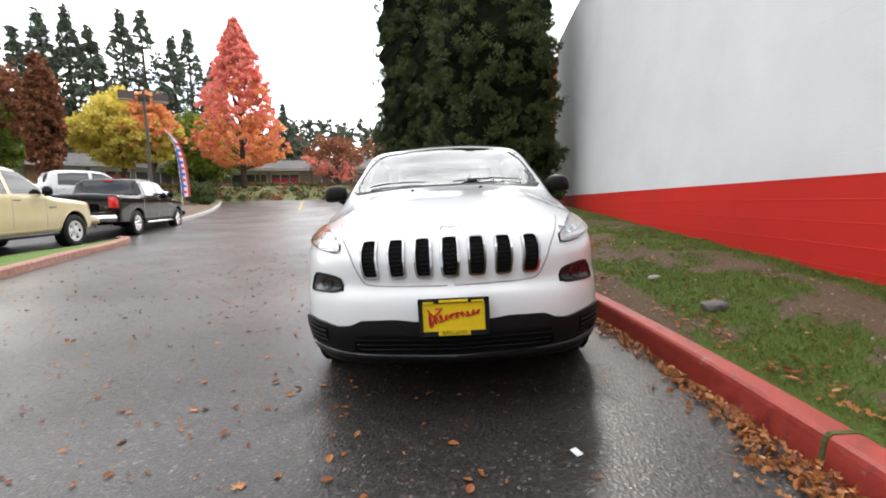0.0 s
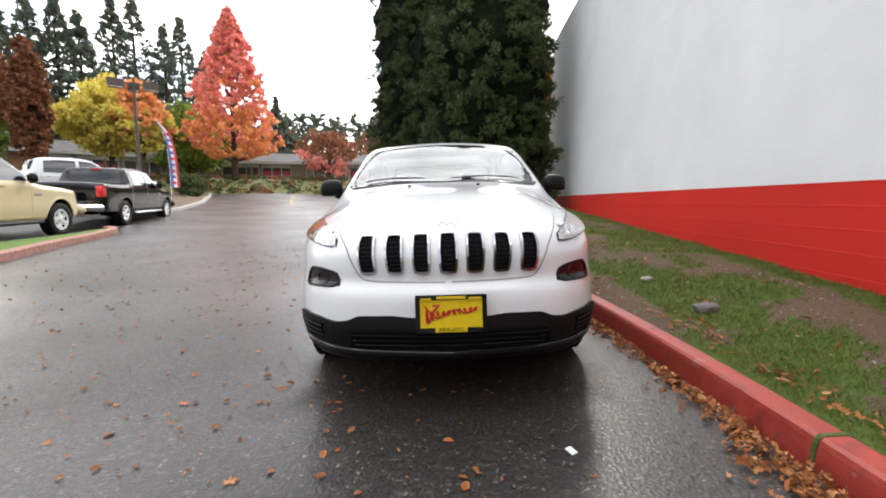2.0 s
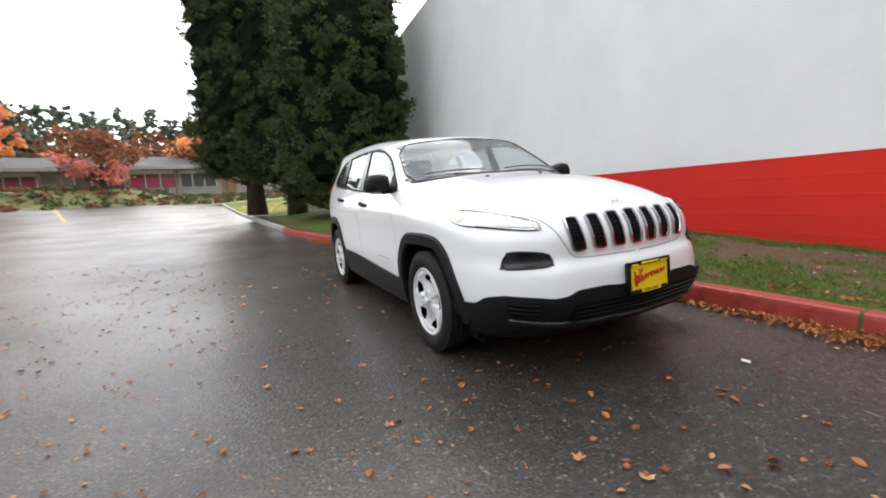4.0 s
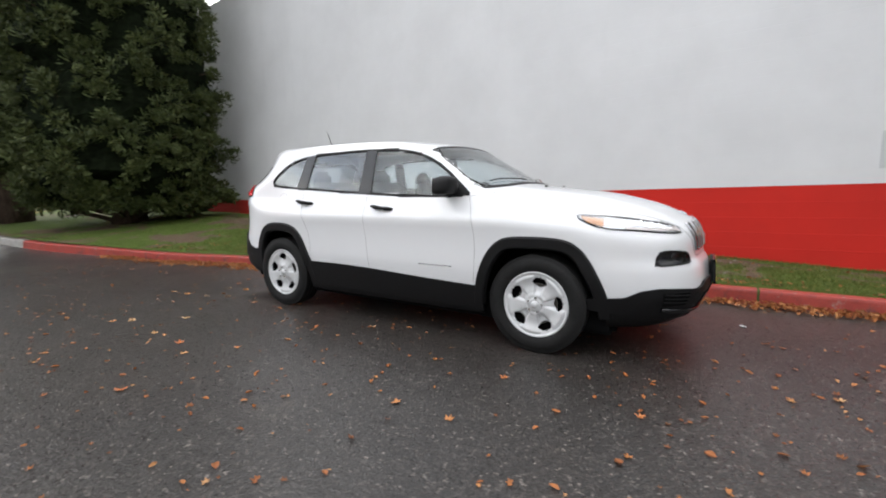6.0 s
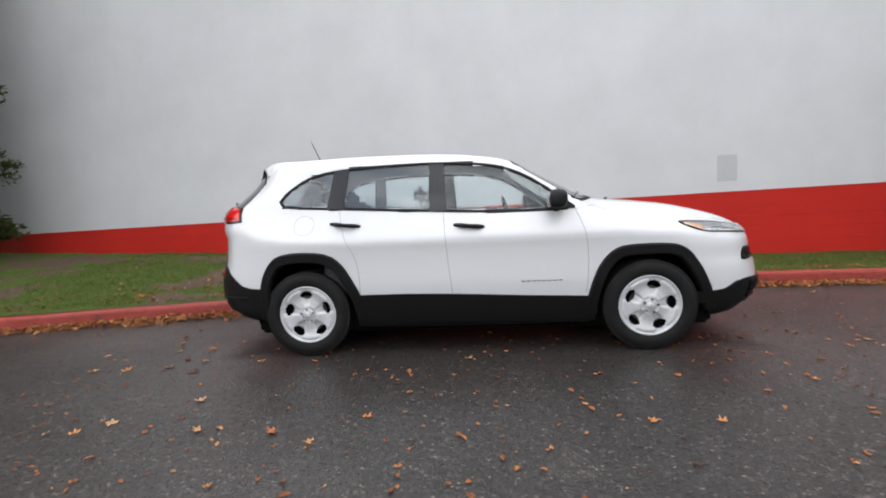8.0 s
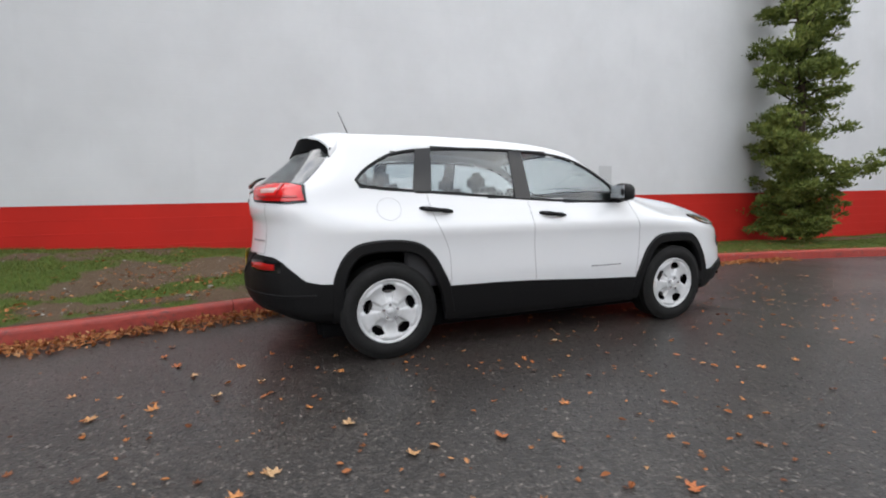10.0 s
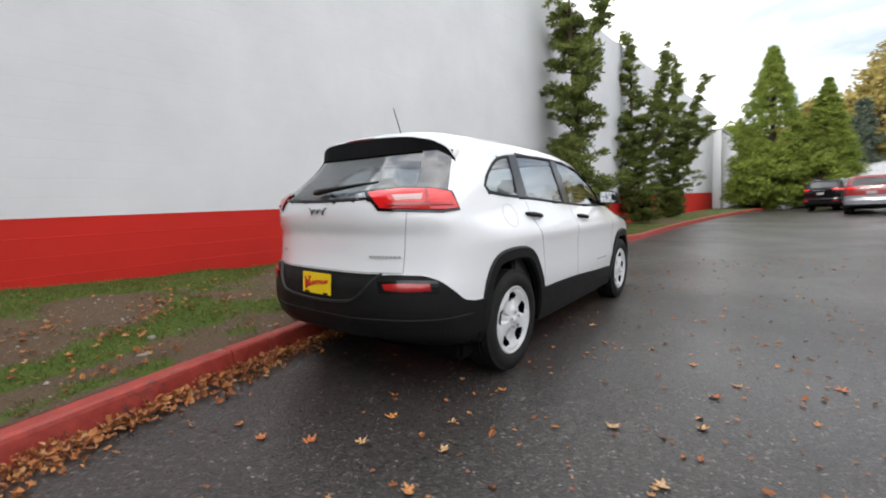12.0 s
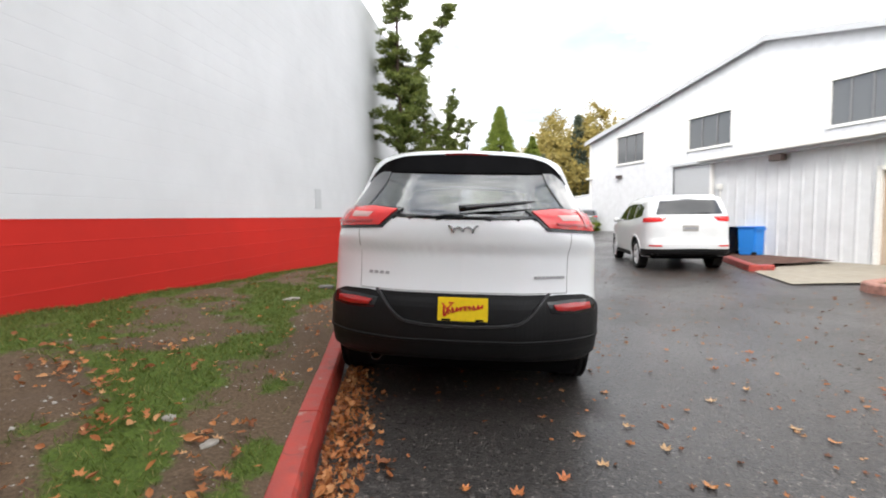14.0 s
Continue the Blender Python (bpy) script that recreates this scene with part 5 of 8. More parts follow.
YELLOW_LEAF = leaf_material("yellow_maple_leaves", ((0.0, (0.46, 0.42, 0.07)), (0.5, (0.68, 0.56, 0.11)), (1.0, (0.80, 0.66, 0.18))), through=0.4)
BRONZE_LEAF = leaf_material("bronze_leaves", ((0.0, (0.10, 0.042, 0.022)), (0.5, (0.22, 0.085, 0.04)), (1.0, (0.36, 0.16, 0.075))))
SHRUB_LEAF = leaf_material("shrub_leaves", ((0.0, (0.02, 0.032, 0.01)), (0.5, (0.06, 0.085, 0.025)), (1.0, (0.14, 0.16, 0.06))))
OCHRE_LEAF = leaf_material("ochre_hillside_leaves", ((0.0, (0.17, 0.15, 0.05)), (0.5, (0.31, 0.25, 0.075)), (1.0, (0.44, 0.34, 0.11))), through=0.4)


def bark_material():
    n = Nodes("rough_bark", rough=0.95, spec=0.1)
    co = n.coords(scale=(1, 1, 0.22))
    v = n.noise(22, 6, 0.7, co=co)
    n.to("Base Color", n.ramp(v, (0.3, (0.022, 0.015, 0.011)), (0.7, (0.10, 0.072, 0.055))))
    n.bump(v, 0.9, 0.03)
    return n.mat


BARK = bark_material()


def trunk_mesh(rng, height, r0, lean=0.03, steps=10):
    pts, rad = [], []
    ox = oy = 0.0
    for i in range(steps + 1):
        t = i / steps
        pts.append((ox, oy, height * t))
        rad.append(r0 * (1.25 if i == 0 else 1.0) * (1 - t) ** 0.8 + 0.012)
        ox += rng.normal() * lean
        oy += rng.normal() * lean
    return tube(pts, rad, 10)


def conifer(name, x, y, z, height, reach, label, seed, material=PINE, bare=1.4, leaf=0.085, tufts=420, per=110, column=0.55, parts_group="", lean=0.02, tuft=0.42, droop=0.3, layers=0.0):
    """A conifer: tapered trunk, limbs, and a crown of tufts. column: how far up the crown keeps its width."""
    rng = np.random.default_rng(seed)
    t = thing(name, pose(x, y, z), label, "tree", group=parts_group)
    mesh_object("trunk", *trunk_mesh(rng, height * 0.97, 0.018 * height + 0.06, lean), BARK, t, smooth=True)
    h = bare + (height - bare) * rng.uniform(0, 1, tufts) ** 1.15
    if layers:
        h = np.round(h / layers) * layers + rng.normal(size=tufts) * layers * 0.28
    u = np.clip((h - bare) / (height - bare), 0, 1)
    env = np.where(u < column, 1.0 - 0.12 * u, np.maximum(0.03, (1 - u) / (1 - column)) ** 0.85 * (1 - 0.12 * column))
    env *= smoothstep(-0.05, 0.07, u) * 0.4 + 0.6
    a = rng.uniform(0, 2 * np.pi, tufts)
    lobes = 1 + 0.14 * np.sin(3 * a + seed) + 0.10 * np.sin(5 * a + h * 0.9 + seed)
    r = reach * env * lobes * rng.uniform(0.35, 1.0, tufts) ** 0.5
    c = np.stack([r * np.cos(a), r * np.sin(a), h - droop * r * 0.5], -1)
    size = tuft * (0.55 + 0.6 * env) * rng.uniform(0.7, 1.3, tufts)
    limbs = []
    for i in rng.choice(tufts, min(tufts, 90), replace=False):
        limbs.append(tube([(0, 0, h[i] + 0.1), tuple(c[i] * np.array([0.5, 0.5, 1]) + np.array([0, 0, 0.08])), tuple(c[i])], [0.035, 0.022, 0.010], 5))
    tagged(mesh_object("branchwork", *joined(*limbs), BARK, t), kind="stuff")
    p, al, ac = clumps(rng, c, size, per, leaf, slim=0.34, flat=0.48 if layers else 0.6, droop=droop)
    leaf_mesh("crown", p, al, ac, material, t)
    return t


def puffy_conifer(x, y, z, height, reach, label, seed, bare, puffs=900, per=125, column=0.55, leaf=0.055):
    """A columnar conifer: a dense crown of rounded boughs, each made of puffs of needles, with dark clefts in between."""
    rng = np.random.default_rng(seed)
    t = thing("conifer", pose(x, y, z), label, "tree", group="conifers beyond the car")
    mesh_object("trunk", *trunk_mesh(rng, height * 0.97, 0.018 * height + 0.06, 0.02), BARK, t, smooth=True)

    def skin(a, u):
        """Radius of the crown at an angle and a share of its height, lumpy with boughs."""
        e = 1.0 - 0.12 * u if u < column else max(0.03, (1 - u) / (1 - column)) ** 0.85 * (1 - 0.12 * column)
        e *= 0.6 + 0.4 * float(smoothstep(-0.05, 0.07, u))
        h = u * (height - bare)
        lump = noise.noise((1.9 * math.cos(a) + seed, 1.9 * math.sin(a), h * 1.15)) + 0.45 * noise.noise((4.3 * math.cos(a), 4.3 * math.sin(a) + seed, h * 2.3))
        return reach * e * (0.93 + 0.20 * lump)

    u = rng.uniform(0, 1, puffs) ** 1.5
    a = rng.uniform(0, 2 * np.pi, puffs)
    h = bare + 0.2 + (height - bare - 0.3) * u
    r = np.array([skin(*q) for q in zip(a, u)]) * rng.uniform(0.86, 1.0, puffs)
    c = np.stack([r * np.cos(a), r * np.sin(a), h], -1)
    s = rng.uniform(0.15, 0.36, puffs) * (0.6 + 0.4 * np.clip(r / reach, 0, 1))
    limbs = [tube([(0, 0, h[i] - 0.5), tuple(c[i] * np.array([0.55, 0.55, 1]) - np.array([0, 0, 0.25])), tuple(c[i])], [0.040, 0.026, 0.012], 5) for i in rng.choice(puffs, 110, replace=False)]
    tagged(mesh_object("branchwork", *joined(*limbs), BARK, t), kind="stuff")
    # a solid near-black core paints in the crown's inner shade, on the same lumps
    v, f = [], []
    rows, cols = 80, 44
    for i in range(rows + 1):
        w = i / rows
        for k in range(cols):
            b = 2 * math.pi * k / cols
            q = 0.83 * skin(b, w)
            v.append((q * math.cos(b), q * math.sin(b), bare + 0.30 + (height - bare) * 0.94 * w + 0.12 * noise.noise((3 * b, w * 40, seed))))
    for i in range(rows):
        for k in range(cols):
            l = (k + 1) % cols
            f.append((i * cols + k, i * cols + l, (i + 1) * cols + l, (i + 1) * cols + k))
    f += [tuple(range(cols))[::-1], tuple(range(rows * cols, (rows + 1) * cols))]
    mesh_object("inner_foliage", v, f, CROWN_SHADE, t)
    leaf_mesh("crown", *needle_puffs(rng, c, s, per, leaf, 0.6, 0.9), PINE, t)
    return t


def needle_puffs(rng, c, s, per, leaf, rise, flat, slim=0.30):
    """Needles gathered into little fans that point outward and up from each puff's heart."""
    n = len(c) * per
    cc, ss = np.repeat(c, per, 0), np.repeat(s, per)[:, None]
    fan = np.repeat(unit(rng.normal(size=(len(c) * 9, 3)) + np.array([0, 0, rise])).reshape(len(c), 9, 3), -(-per // 9), 1)[:, :per].reshape(-1, 3)
    d = unit(fan + 0.36 * rng.normal(size=(n, 3)))
    p = cc + d * ss * rng.uniform(0.40, 1.05, (n, 1)) * np.array([1.0, 1.0, flat])
    out = unit(d + 0.45 * rng.normal(size=(n, 3)) + np.array([0, 0, 0.3 * rise]))
    across = unit(np.cross(out, rng.normal(size=(n, 3))))
    size = leaf * rng.uniform(0.6, 1.4, (n, 1))
    return p, out * size, across * size * slim


def broadleaf(name, x, y, z, height, reach, label, seed, material, bare=0.3, leaf=0.16, tufts=170, per=70, second=None, split=0.5, oval=1.0, clump=0.23, cone=0.0):
    """A broad tree: trunk, forking limbs and a crown of clumps; a second colour may take the lower clumps."""
    rng = np.random.default_rng(seed)
    t = thing(name, pose(x, y, z), label, "tree")
    mesh_object("trunk", *trunk_mesh(rng, height * 0.75, 0.016 * height + 0.05, 0.05), BARK, t, smooth=True)
    zc, hz = height * (1 + bare) / 2, height * (1 - bare) / 2
    d = unit(rng.normal(size=(tufts, 3)))
    rr = rng.uniform(0.35, 1.0, (tufts, 1)) ** 0.6
    c = d * rr * np.array([reach, reach, hz])
    up = np.clip(c[:, 2] / hz, -1, 1)
    squeeze = np.where(up > 0, 1 - 0.55 * np.abs(up) ** oval, 1 - 0.15 * up * up) * (1 - cone * (up + 1) / 2)
    c[:, 0] *= squeeze * (1 + 0.15 * np.sin(4 * up + seed))
    c[:, 1] *= squeeze
    c[:, 2] += zc
    if cone:
        # a skirted cone: widest low down, drawn out to a point
        up = rng.uniform(-1, 1, tufts)
        w = (1 + up) / 2
        a = rng.uniform(0, 2 * np.pi, tufts)
        rad = reach * (1.02 - w ** (1.0 + cone)) * smoothstep(-0.12, 0.14, w) * rng.uniform(0.25, 1.0, tufts) ** 0.55 * (1 + 0.14 * np.sin(5 * a + 7 * w))
        c = np.stack([rad * np.cos(a), rad * np.sin(a), zc + hz * up - 0.10 * rad], -1)
    limbs = []
    for i in rng.choice(tufts, min(tufts, 40), replace=False):
        s = max(height * bare * 0.8, c[i, 2] * 0.62)
        limbs.append(tube([(0, 0, s), tuple(c[i] * np.array([0.55, 0.55, 0]) + np.array([0, 0, s * 0.45 + c[i, 2] * 0.55])), tuple(c[i])], [0.06, 0.035, 0.012], 5))
    tagged(mesh_object("branchwork", *joined(*limbs), BARK, t), kind="stuff")
    size = reach * clump * rng.uniform(0.7, 1.3, tufts)
    low = (up + 0.35 * rng.normal(size=tufts)) < (2 * split - 1) if second is not None else np.zeros(tufts, bool)
    for sel, mat in ((~low, material), (low, second)):
        if sel.any():
            p, al, ac = clumps(rng, c[sel], size[sel], per, leaf, slim=0.7, flat=0.8, shell=0.3)
            leaf_mesh("crown", p, al, ac, mat, t)
    return t


def juniper(x, y, z, height, reach, seed, leaders, label, skirt=0.45):
    """An upright, ragged juniper. leaders: (height of the fork, dx, dy, height of the tip) for each stem after the main one;
    short boughs of flat fluffy foliage grow from every stem, longest below, with gaps that show what is behind."""
    rng = np.random.default_rng(seed)
    t = thing("juniper_tree", pose(x, y, z), label, "tree", group="junipers along the wall")
    cs, ss, tubes = [], [], []
    for k, (z0, dx, dy, z1) in enumerate([(0.0, leaders[0][1], leaders[0][2], height)] + list(leaders[1:])):
        pts = []
        m0 = leaders[0]
        foot = np.array([m0[1], m0[2]]) * (z0 / height) ** 1.5
        for i in range(17):
            u = i / 16
            bow = u ** (1.5 if k == 0 else 0.8)
            sway = 0.09 * math.sin(6.5 * u + 1.7 * k + seed), 0.09 * math.cos(5.3 * u + 2.1 * k + seed)
            pts.append(np.array([foot[0] + (dx - foot[0]) * bow + sway[0], foot[1] + (dy - foot[1]) * bow + sway[1], z0 + (z1 - z0) * u]))
        long = float(sum(np.linalg.norm(q - w) for q, w in zip(pts, pts[1:])))
        tubes.append(tube([tuple(q) for q in pts], [0.085 * (1 - 0.85 * i / 16) / (1 if k == 0 else 1.8) + 0.006 for i in range(17)], 7))
        boughs = int(long * (27.0 if k == 0 else 15.0))
        for q in range(boughs):
            u = ((q + rng.uniform(0, 1)) / boughs) ** (1.45 if k == 0 else 1.0)
            j = min(15, int(u * 16))
            root = pts[j] + (pts[j + 1] - pts[j]) * (u * 16 - j)
            a = rng.uniform(0, 2 * math.pi)
            lump = 0.86 + 0.85 * noise.noise((1.3 * math.cos(a) + 3.1 * k, 1.3 * math.sin(a) + seed, root[2] * 0.85))
            taper = (0.60 + 0.40 * min(1.0, root[2] / 0.9)) * (1.0 if root[2] < skirt * height else max(0.16, 1 - 0.85 * (root[2] - skirt * height) / ((1 - skirt) * height)))
            r = max(0.08, reach * taper * lump * rng.uniform(0.60, 1.1)) * (1.0 if k == 0 else 0.40)
            if root[2] > 0.26 * height and noise.noise((0.9 * math.cos(a) + 7.0 * k, 0.9 * math.sin(a) - seed, root[2] * 1.9)) < -0.20 - 0.08 * rng.uniform(-1, 1):
                continue
            tip = root + np.array([r * math.cos(a), r * math.sin(a), 0.05 + 0.32 * r])
            tubes.append(tube([tuple(root), tuple(tip)], [0.020, 0.006], 4))
            for w in ((0.40, 0.62, 0.82, 1.0) if r > 0.45 else (0.55, 1.0)):
                cs.append(root * (1 - w) + tip * w + rng.normal(size=3) * np.array([0.07, 0.07, 0.03]))
                ss.append(rng.uniform(0.15, 0.29) * (0.75 + 0.35 * min(1.0, r)))
    mesh_object("trunk", *joined(*tubes), BARK, t)
    leaf_mesh("crown", *needle_puffs(rng, np.array(cs), np.array(ss), 120, 0.042, 0.8, 0.55, slim=0.36), JUNIPER, t)
    return t


# the three tall conifers past the end of the wall
puffy_conifer(-1.15, 19.0, 0.45, 16.5, 2.45, "tall dark green columnar conifer on the turf", 11, 1.5)
puffy_conifer(0.35, 17.4, 0.42, 15.5, 2.25, "tall dark green columnar conifer with a bare trunk foot", 12, 1.2)
puffy_conifer(1.55, 13.1, 0.45, 14.5, 2.40, "broad dark green conifer with foliage down to the turf", 13, 0.25, puffs=1150, column=0.5)
broadleaf("shrub", 2.6, 12.2, 0.5, 1.5, 1.0, "low dark shrub under the conifer", 14, PINE, bare=0.05, leaf=0.06, tufts=60, per=90)

# junipers against the wall
juniper(2.10, -5.9, 0.30, 8.9, 1.0, 3, ((0, -0.15, 0.1, 0), (4.3, -1.45, -0.1, 7.2)), "upright ragged juniper with light green tips beside the wall", skirt=0.34)
juniper(1.75, -12.4, 0.28, 7.6, 0.98, 5, ((0, 0.62, -0.1, 0), (2.6, -1.05, 0.0, 6.7), (2.2, -1.45, 0.1, 5.3)), "forked twisting juniper beside the red band of the wall", skirt=0.30)
juniper(1.45, -17.6, 0.28, 7.4, 1.10, 8, ((0, -0.35, 0.1, 0), (2.6, -1.5, 0.0, 6.5), (2.2, 0.7, 0.0, 6.6), (2.0, -1.7, 0.2, 4.6)), "leaning open juniper beside the wall", skirt=0.40)
# clipped cedars, hedge and hillside beyond the lane's other end
conifer("cedar", -2.6, -32.6, 0.25, 11.2, 2.6, "yellow-green clipped cedar behind a hedge", 21, material=CEDAR, bare=0.2, column=0.30, tufts=1100, per=56, leaf=0.09, droop=0.1, tuft=0.36)
conifer("cedar", -5.6, -33.5, 0.25, 8.6, 1.9, "yellow-green clipped cedar behind parked cars", 22, material=CEDAR, bare=0.2, column=0.30, tufts=800, per=56, leaf=0.09, droop=0.1, tuft=0.34)
broadleaf("hedge_shrub", -2.2, -30.3, 0.25, 4.1, 2.2, "rounded light green hedge shrub", 23, CEDAR, bare=0.02, leaf=0.10, tufts=150, per=100)
broadleaf("hedge_shrub", -5.1, -31.4, 0.25, 3.4, 1.5, "rounded light green hedge shrub behind a parked car", 24, CEDAR, bare=0.02, leaf=0.10, tufts=90, per=100)
for i, (x, y, h, r) in enumerate(((-14, -72, 17, 6.5), (-21, -76, 20, 7.5), (-27, -70, 18, 7), (-8, -80, 15, 6), (-33, -78, 21, 7.5), (2, -78, 13, 6), (-18, -92, 26, 8), (-29, -95, 28, 8))):
    broadleaf("hillside_tree", x, y, 0.5, h, r, "hazy ochre autumn tree on the far hillside", 40 + i, OCHRE_LEAF if i != 5 else CEDAR, bare=0.08, leaf=0.30, tufts=260, per=26, clump=0.15)
conifer("far_conifer", -19.5, -74, 0.5, 19.5, 2.6, "dark conifer among ochre trees", 60, material=HAZED_PINE, bare=3, column=0.1, tufts=160, per=60, leaf=0.3, tuft=0.8)
conifer("far_conifer", -11.5, -66, 0.5, 11.5, 2.2, "dark conifer above the parked cars", 61, material=HAZED_PINE, bare=1, column=0.2, tufts=120, per=60, leaf=0.28, tuft=0.8)


# the hillside's unbroken autumn woods
rng = np.random.default_rng(15)
cs, ss = [], []
for x in np.arange(-75, 12, 1.6):
    for row in range(3):
        h = (12.5 + 0.40 * min(15.0, max(0.0, -x - 4))) * (1 + 0.10 * row) * rng.uniform(0.8, 1.1)
        yy = -84 - 7 * row + rng.uniform(-2.5, 2.5)
        for k in range(7):
            cs.append((x + rng.normal() * 1.4, yy + rng.normal() * 1.2, 0.5 + h * (k + rng.uniform(0, 0.6)) / 7))
            ss.append(rng.uniform(1.5, 2.6))
p, al, ac = clumps(rng, np.array(cs), np.array(ss), 22, 0.44, slim=0.6, shell=0.4)
tagged(leaf_mesh("far_woods", p, al, ac, OCHRE_LEAF, None), "hazy ochre autumn woods on the far hillside", "woods", kind="stuff")


def polar(az, dist, eye=(-0.03, -2.04)):
    a = radians(az)
    return eye[0] + dist * math.sin(a), eye[1] + dist * math.cos(a)


# autumn trees and woods beyond the lot
px, py = polar(-25.4, 50)
broadleaf("maple", px, py, 1.4, 18.0, 4.3, "red and orange autumn maple on the bank", 71, RED_LEAF, bare=0.20, leaf=0.13, tufts=1250, per=40, second=ORANGE_LEAF, split=0.30, oval=1.5, clump=0.075, cone=0.9)
px, py = polar(-37.0, 47)
broadleaf("maple", px, py, 1.2, 9.6, 3.9, "yellow and orange autumn maple by the parked trucks", 72, YELLOW_LEAF, bare=0.32, leaf=0.14, tufts=420, per=60, clump=0.14)
px, py = polar(-34.4, 45.5)
broadleaf("maple", px, py, 1.2, 9.4, 2.5, "orange autumn maple beside the lamp post", 73, ORANGE_LEAF, bare=0.34, leaf=0.15, tufts=260, per=60, second=YELLOW_LEAF, split=0.4, clump=0.15)
px, py = polar(-43.0, 40)
broadleaf("columnar_tree", px, py, 1.0, 10.2, 1.2, "bronze columnar autumn tree behind the trucks", 74, BRONZE_LEAF, bare=0.16, leaf=0.12, tufts=420, per=60, oval=1.6, clump=0.16)
px, py = polar(-47.2, 44)
broadleaf("maple", px, py, 1.0, 12, 3.4, "dark red autumn tree with green lower leaves", 75, BRONZE_LEAF, bare=0.15, leaf=0.17, tufts=150, per=80, second=CEDAR, split=0.45)
px, py = polar(-14.4, 52)
broadleaf("maple", px, py, 1.4, 7.0, 3.3, "small salmon red autumn maple on the bank", 76, BRONZE_LEAF, bare=0.28, leaf=0.15, tufts=100, per=42, second=RED_LEAF, split=0.35)
px, py = polar(-3.0, 62)
broadleaf("maple", px, py, 1.6, 10, 4.5, "orange autumn tree beyond the conifers", 77, ORANGE_LEAF, bare=0.2, leaf=0.2, tufts=130, per=70, second=BRONZE_LEAF, split=0.4)
px, py = polar(12.8, 40)
broadleaf("maple", px, py, 1.6, 12, 3.5, "orange autumn tree behind the wall", 78, ORANGE_LEAF, bare=0.15, leaf=0.2, tufts=120, per=70, second=BRONZE_LEAF, split=0.5)
px, py = polar(-30.2, 58)
broadleaf("maple", px, py, 1.4, 9.5, 4.5, "olive green tree behind the flag", 79, CEDAR, bare=0.2, leaf=0.22, tufts=130, per=70)
for i, (az, el, dist, w) in enumerate(((-50.5, 14, 84, 3.2), (-46.5, 15.5, 90, 3.0), (-44.4, 15.0, 82, 3.0), (-42.6, 17.6, 84, 3.0), (-40.6, 17.9, 86, 3.0), (-38.9, 17.0, 82, 2.6), (-36.2, 18.6, 88, 3.6), (-34.4, 19.2, 90, 4.0), (-31.8, 17.0, 86, 3.4), (-30.2, 18.0, 90, 3.6),
                                          (-28.0, 15.0, 95, 3.2), (-20.6, 10.8, 88, 2.8), (-19.2, 9.0, 92, 2.6), (-55, 14, 90, 3.4), (-60, 13, 90, 3.4))):
    px, py = polar(az, dist)
    conifer("far_conifer", px, py, 1.5, dist * math.tan(radians(el)) - 0.4, w * 2.2, "tall dark fir in the woods behind the shops", 90 + i, material=HAZED_PINE, bare=3.0, column=0.0, tufts=430, per=19, leaf=0.34, tuft=0.72, droop=0.9, layers=1.7)
rng = np.random.default_rng(5)
cs, ss = [], []
for az in np.arange(-62, 22, 0.55):
    d = 118 + rng.uniform(-10, 14)
    px, py = polar(az + rng.uniform(-0.3, 0.3), d)
    h = d * math.tan(radians(rng.uniform(7.0, 9.4) + (1.1 if az > -25 else 0.0)))
    for k in range(18):
        u = k / 18
        cs.append((px + rng.normal() * 1.9 * (1.05 - u), py + rng.normal() * 1.8 * (1.05 - u), 1.5 + h * u))
        ss.append(0.75 + 1.5 * (1 - u))
p, al, ac = clumps(rng, np.array(cs), np.array(ss), 18, 0.65, slim=0.5)
tagged(leaf_mesh("far_woods", p, al, ac, HAZED_PINE, None), "hazy dark evergreen woods along the skyline", "woods", kind="stuff")
cs, ss = [], []
for az in np.arange(-30, 20, 0.8):
    d = 92 + rng.uniform(-6, 8)
    px, py = polar(az + rng.uniform(-0.4, 0.4), d)
    h = d * math.tan(radians(rng.uniform(7.6, 9.2)))
    for k in range(6):
        u = k / 6
        cs.append((px + rng.normal() * 2.4, py + rng.normal() * 2.0, 1.5 + h * u))
        ss.append(2.0 * (1.1 - 0.6 * u))
p, al, ac = clumps(rng, np.array(cs), np.array(ss), 30, 0.42, slim=0.6)
tagged(leaf_mesh("far_woods", p, al, ac, BRONZE_LEAF, None), "rust brown autumn woods behind the shops", "woods", kind="stuff")



# ---- other parked vehicles ----
DARK_GLASS = Nodes("dark_vehicle_glass", (0.012, 0.014, 0.016), 0.04).set("Coat Weight", 0.5).mat
def car_paint(name, colour, metal=0.0):
    n = Nodes(name, colour, 0.3, metal)
    n.to("Base Color", n.ramp(n.noise(3, 4), (0.3, tuple(c * 0.93 for c in colour)), (0.7, colour)))
    return n.set("Coat Weight", 0.6).set("Coat Roughness", 0.04).mat


PEARL = car_paint("white_suv_paint", (0.64, 0.65, 0.66))
RED_PAINT = car_paint("red_suv_paint", (0.20, 0.014, 0.016))
NIGHT = Nodes("black_car_paint", (0.004, 0.004, 0.005), 0.06, spec=0.4).mat
CREAM = car_paint("cream_truck_paint", (0.62, 0.52, 0.31))
GREY_PAINT = car_paint("grey_car_paint", (0.16, 0.17, 0.19))
BAR_GREY = plain("unreadable_marks", (0.22, 0.22, 0.24), 0.6)

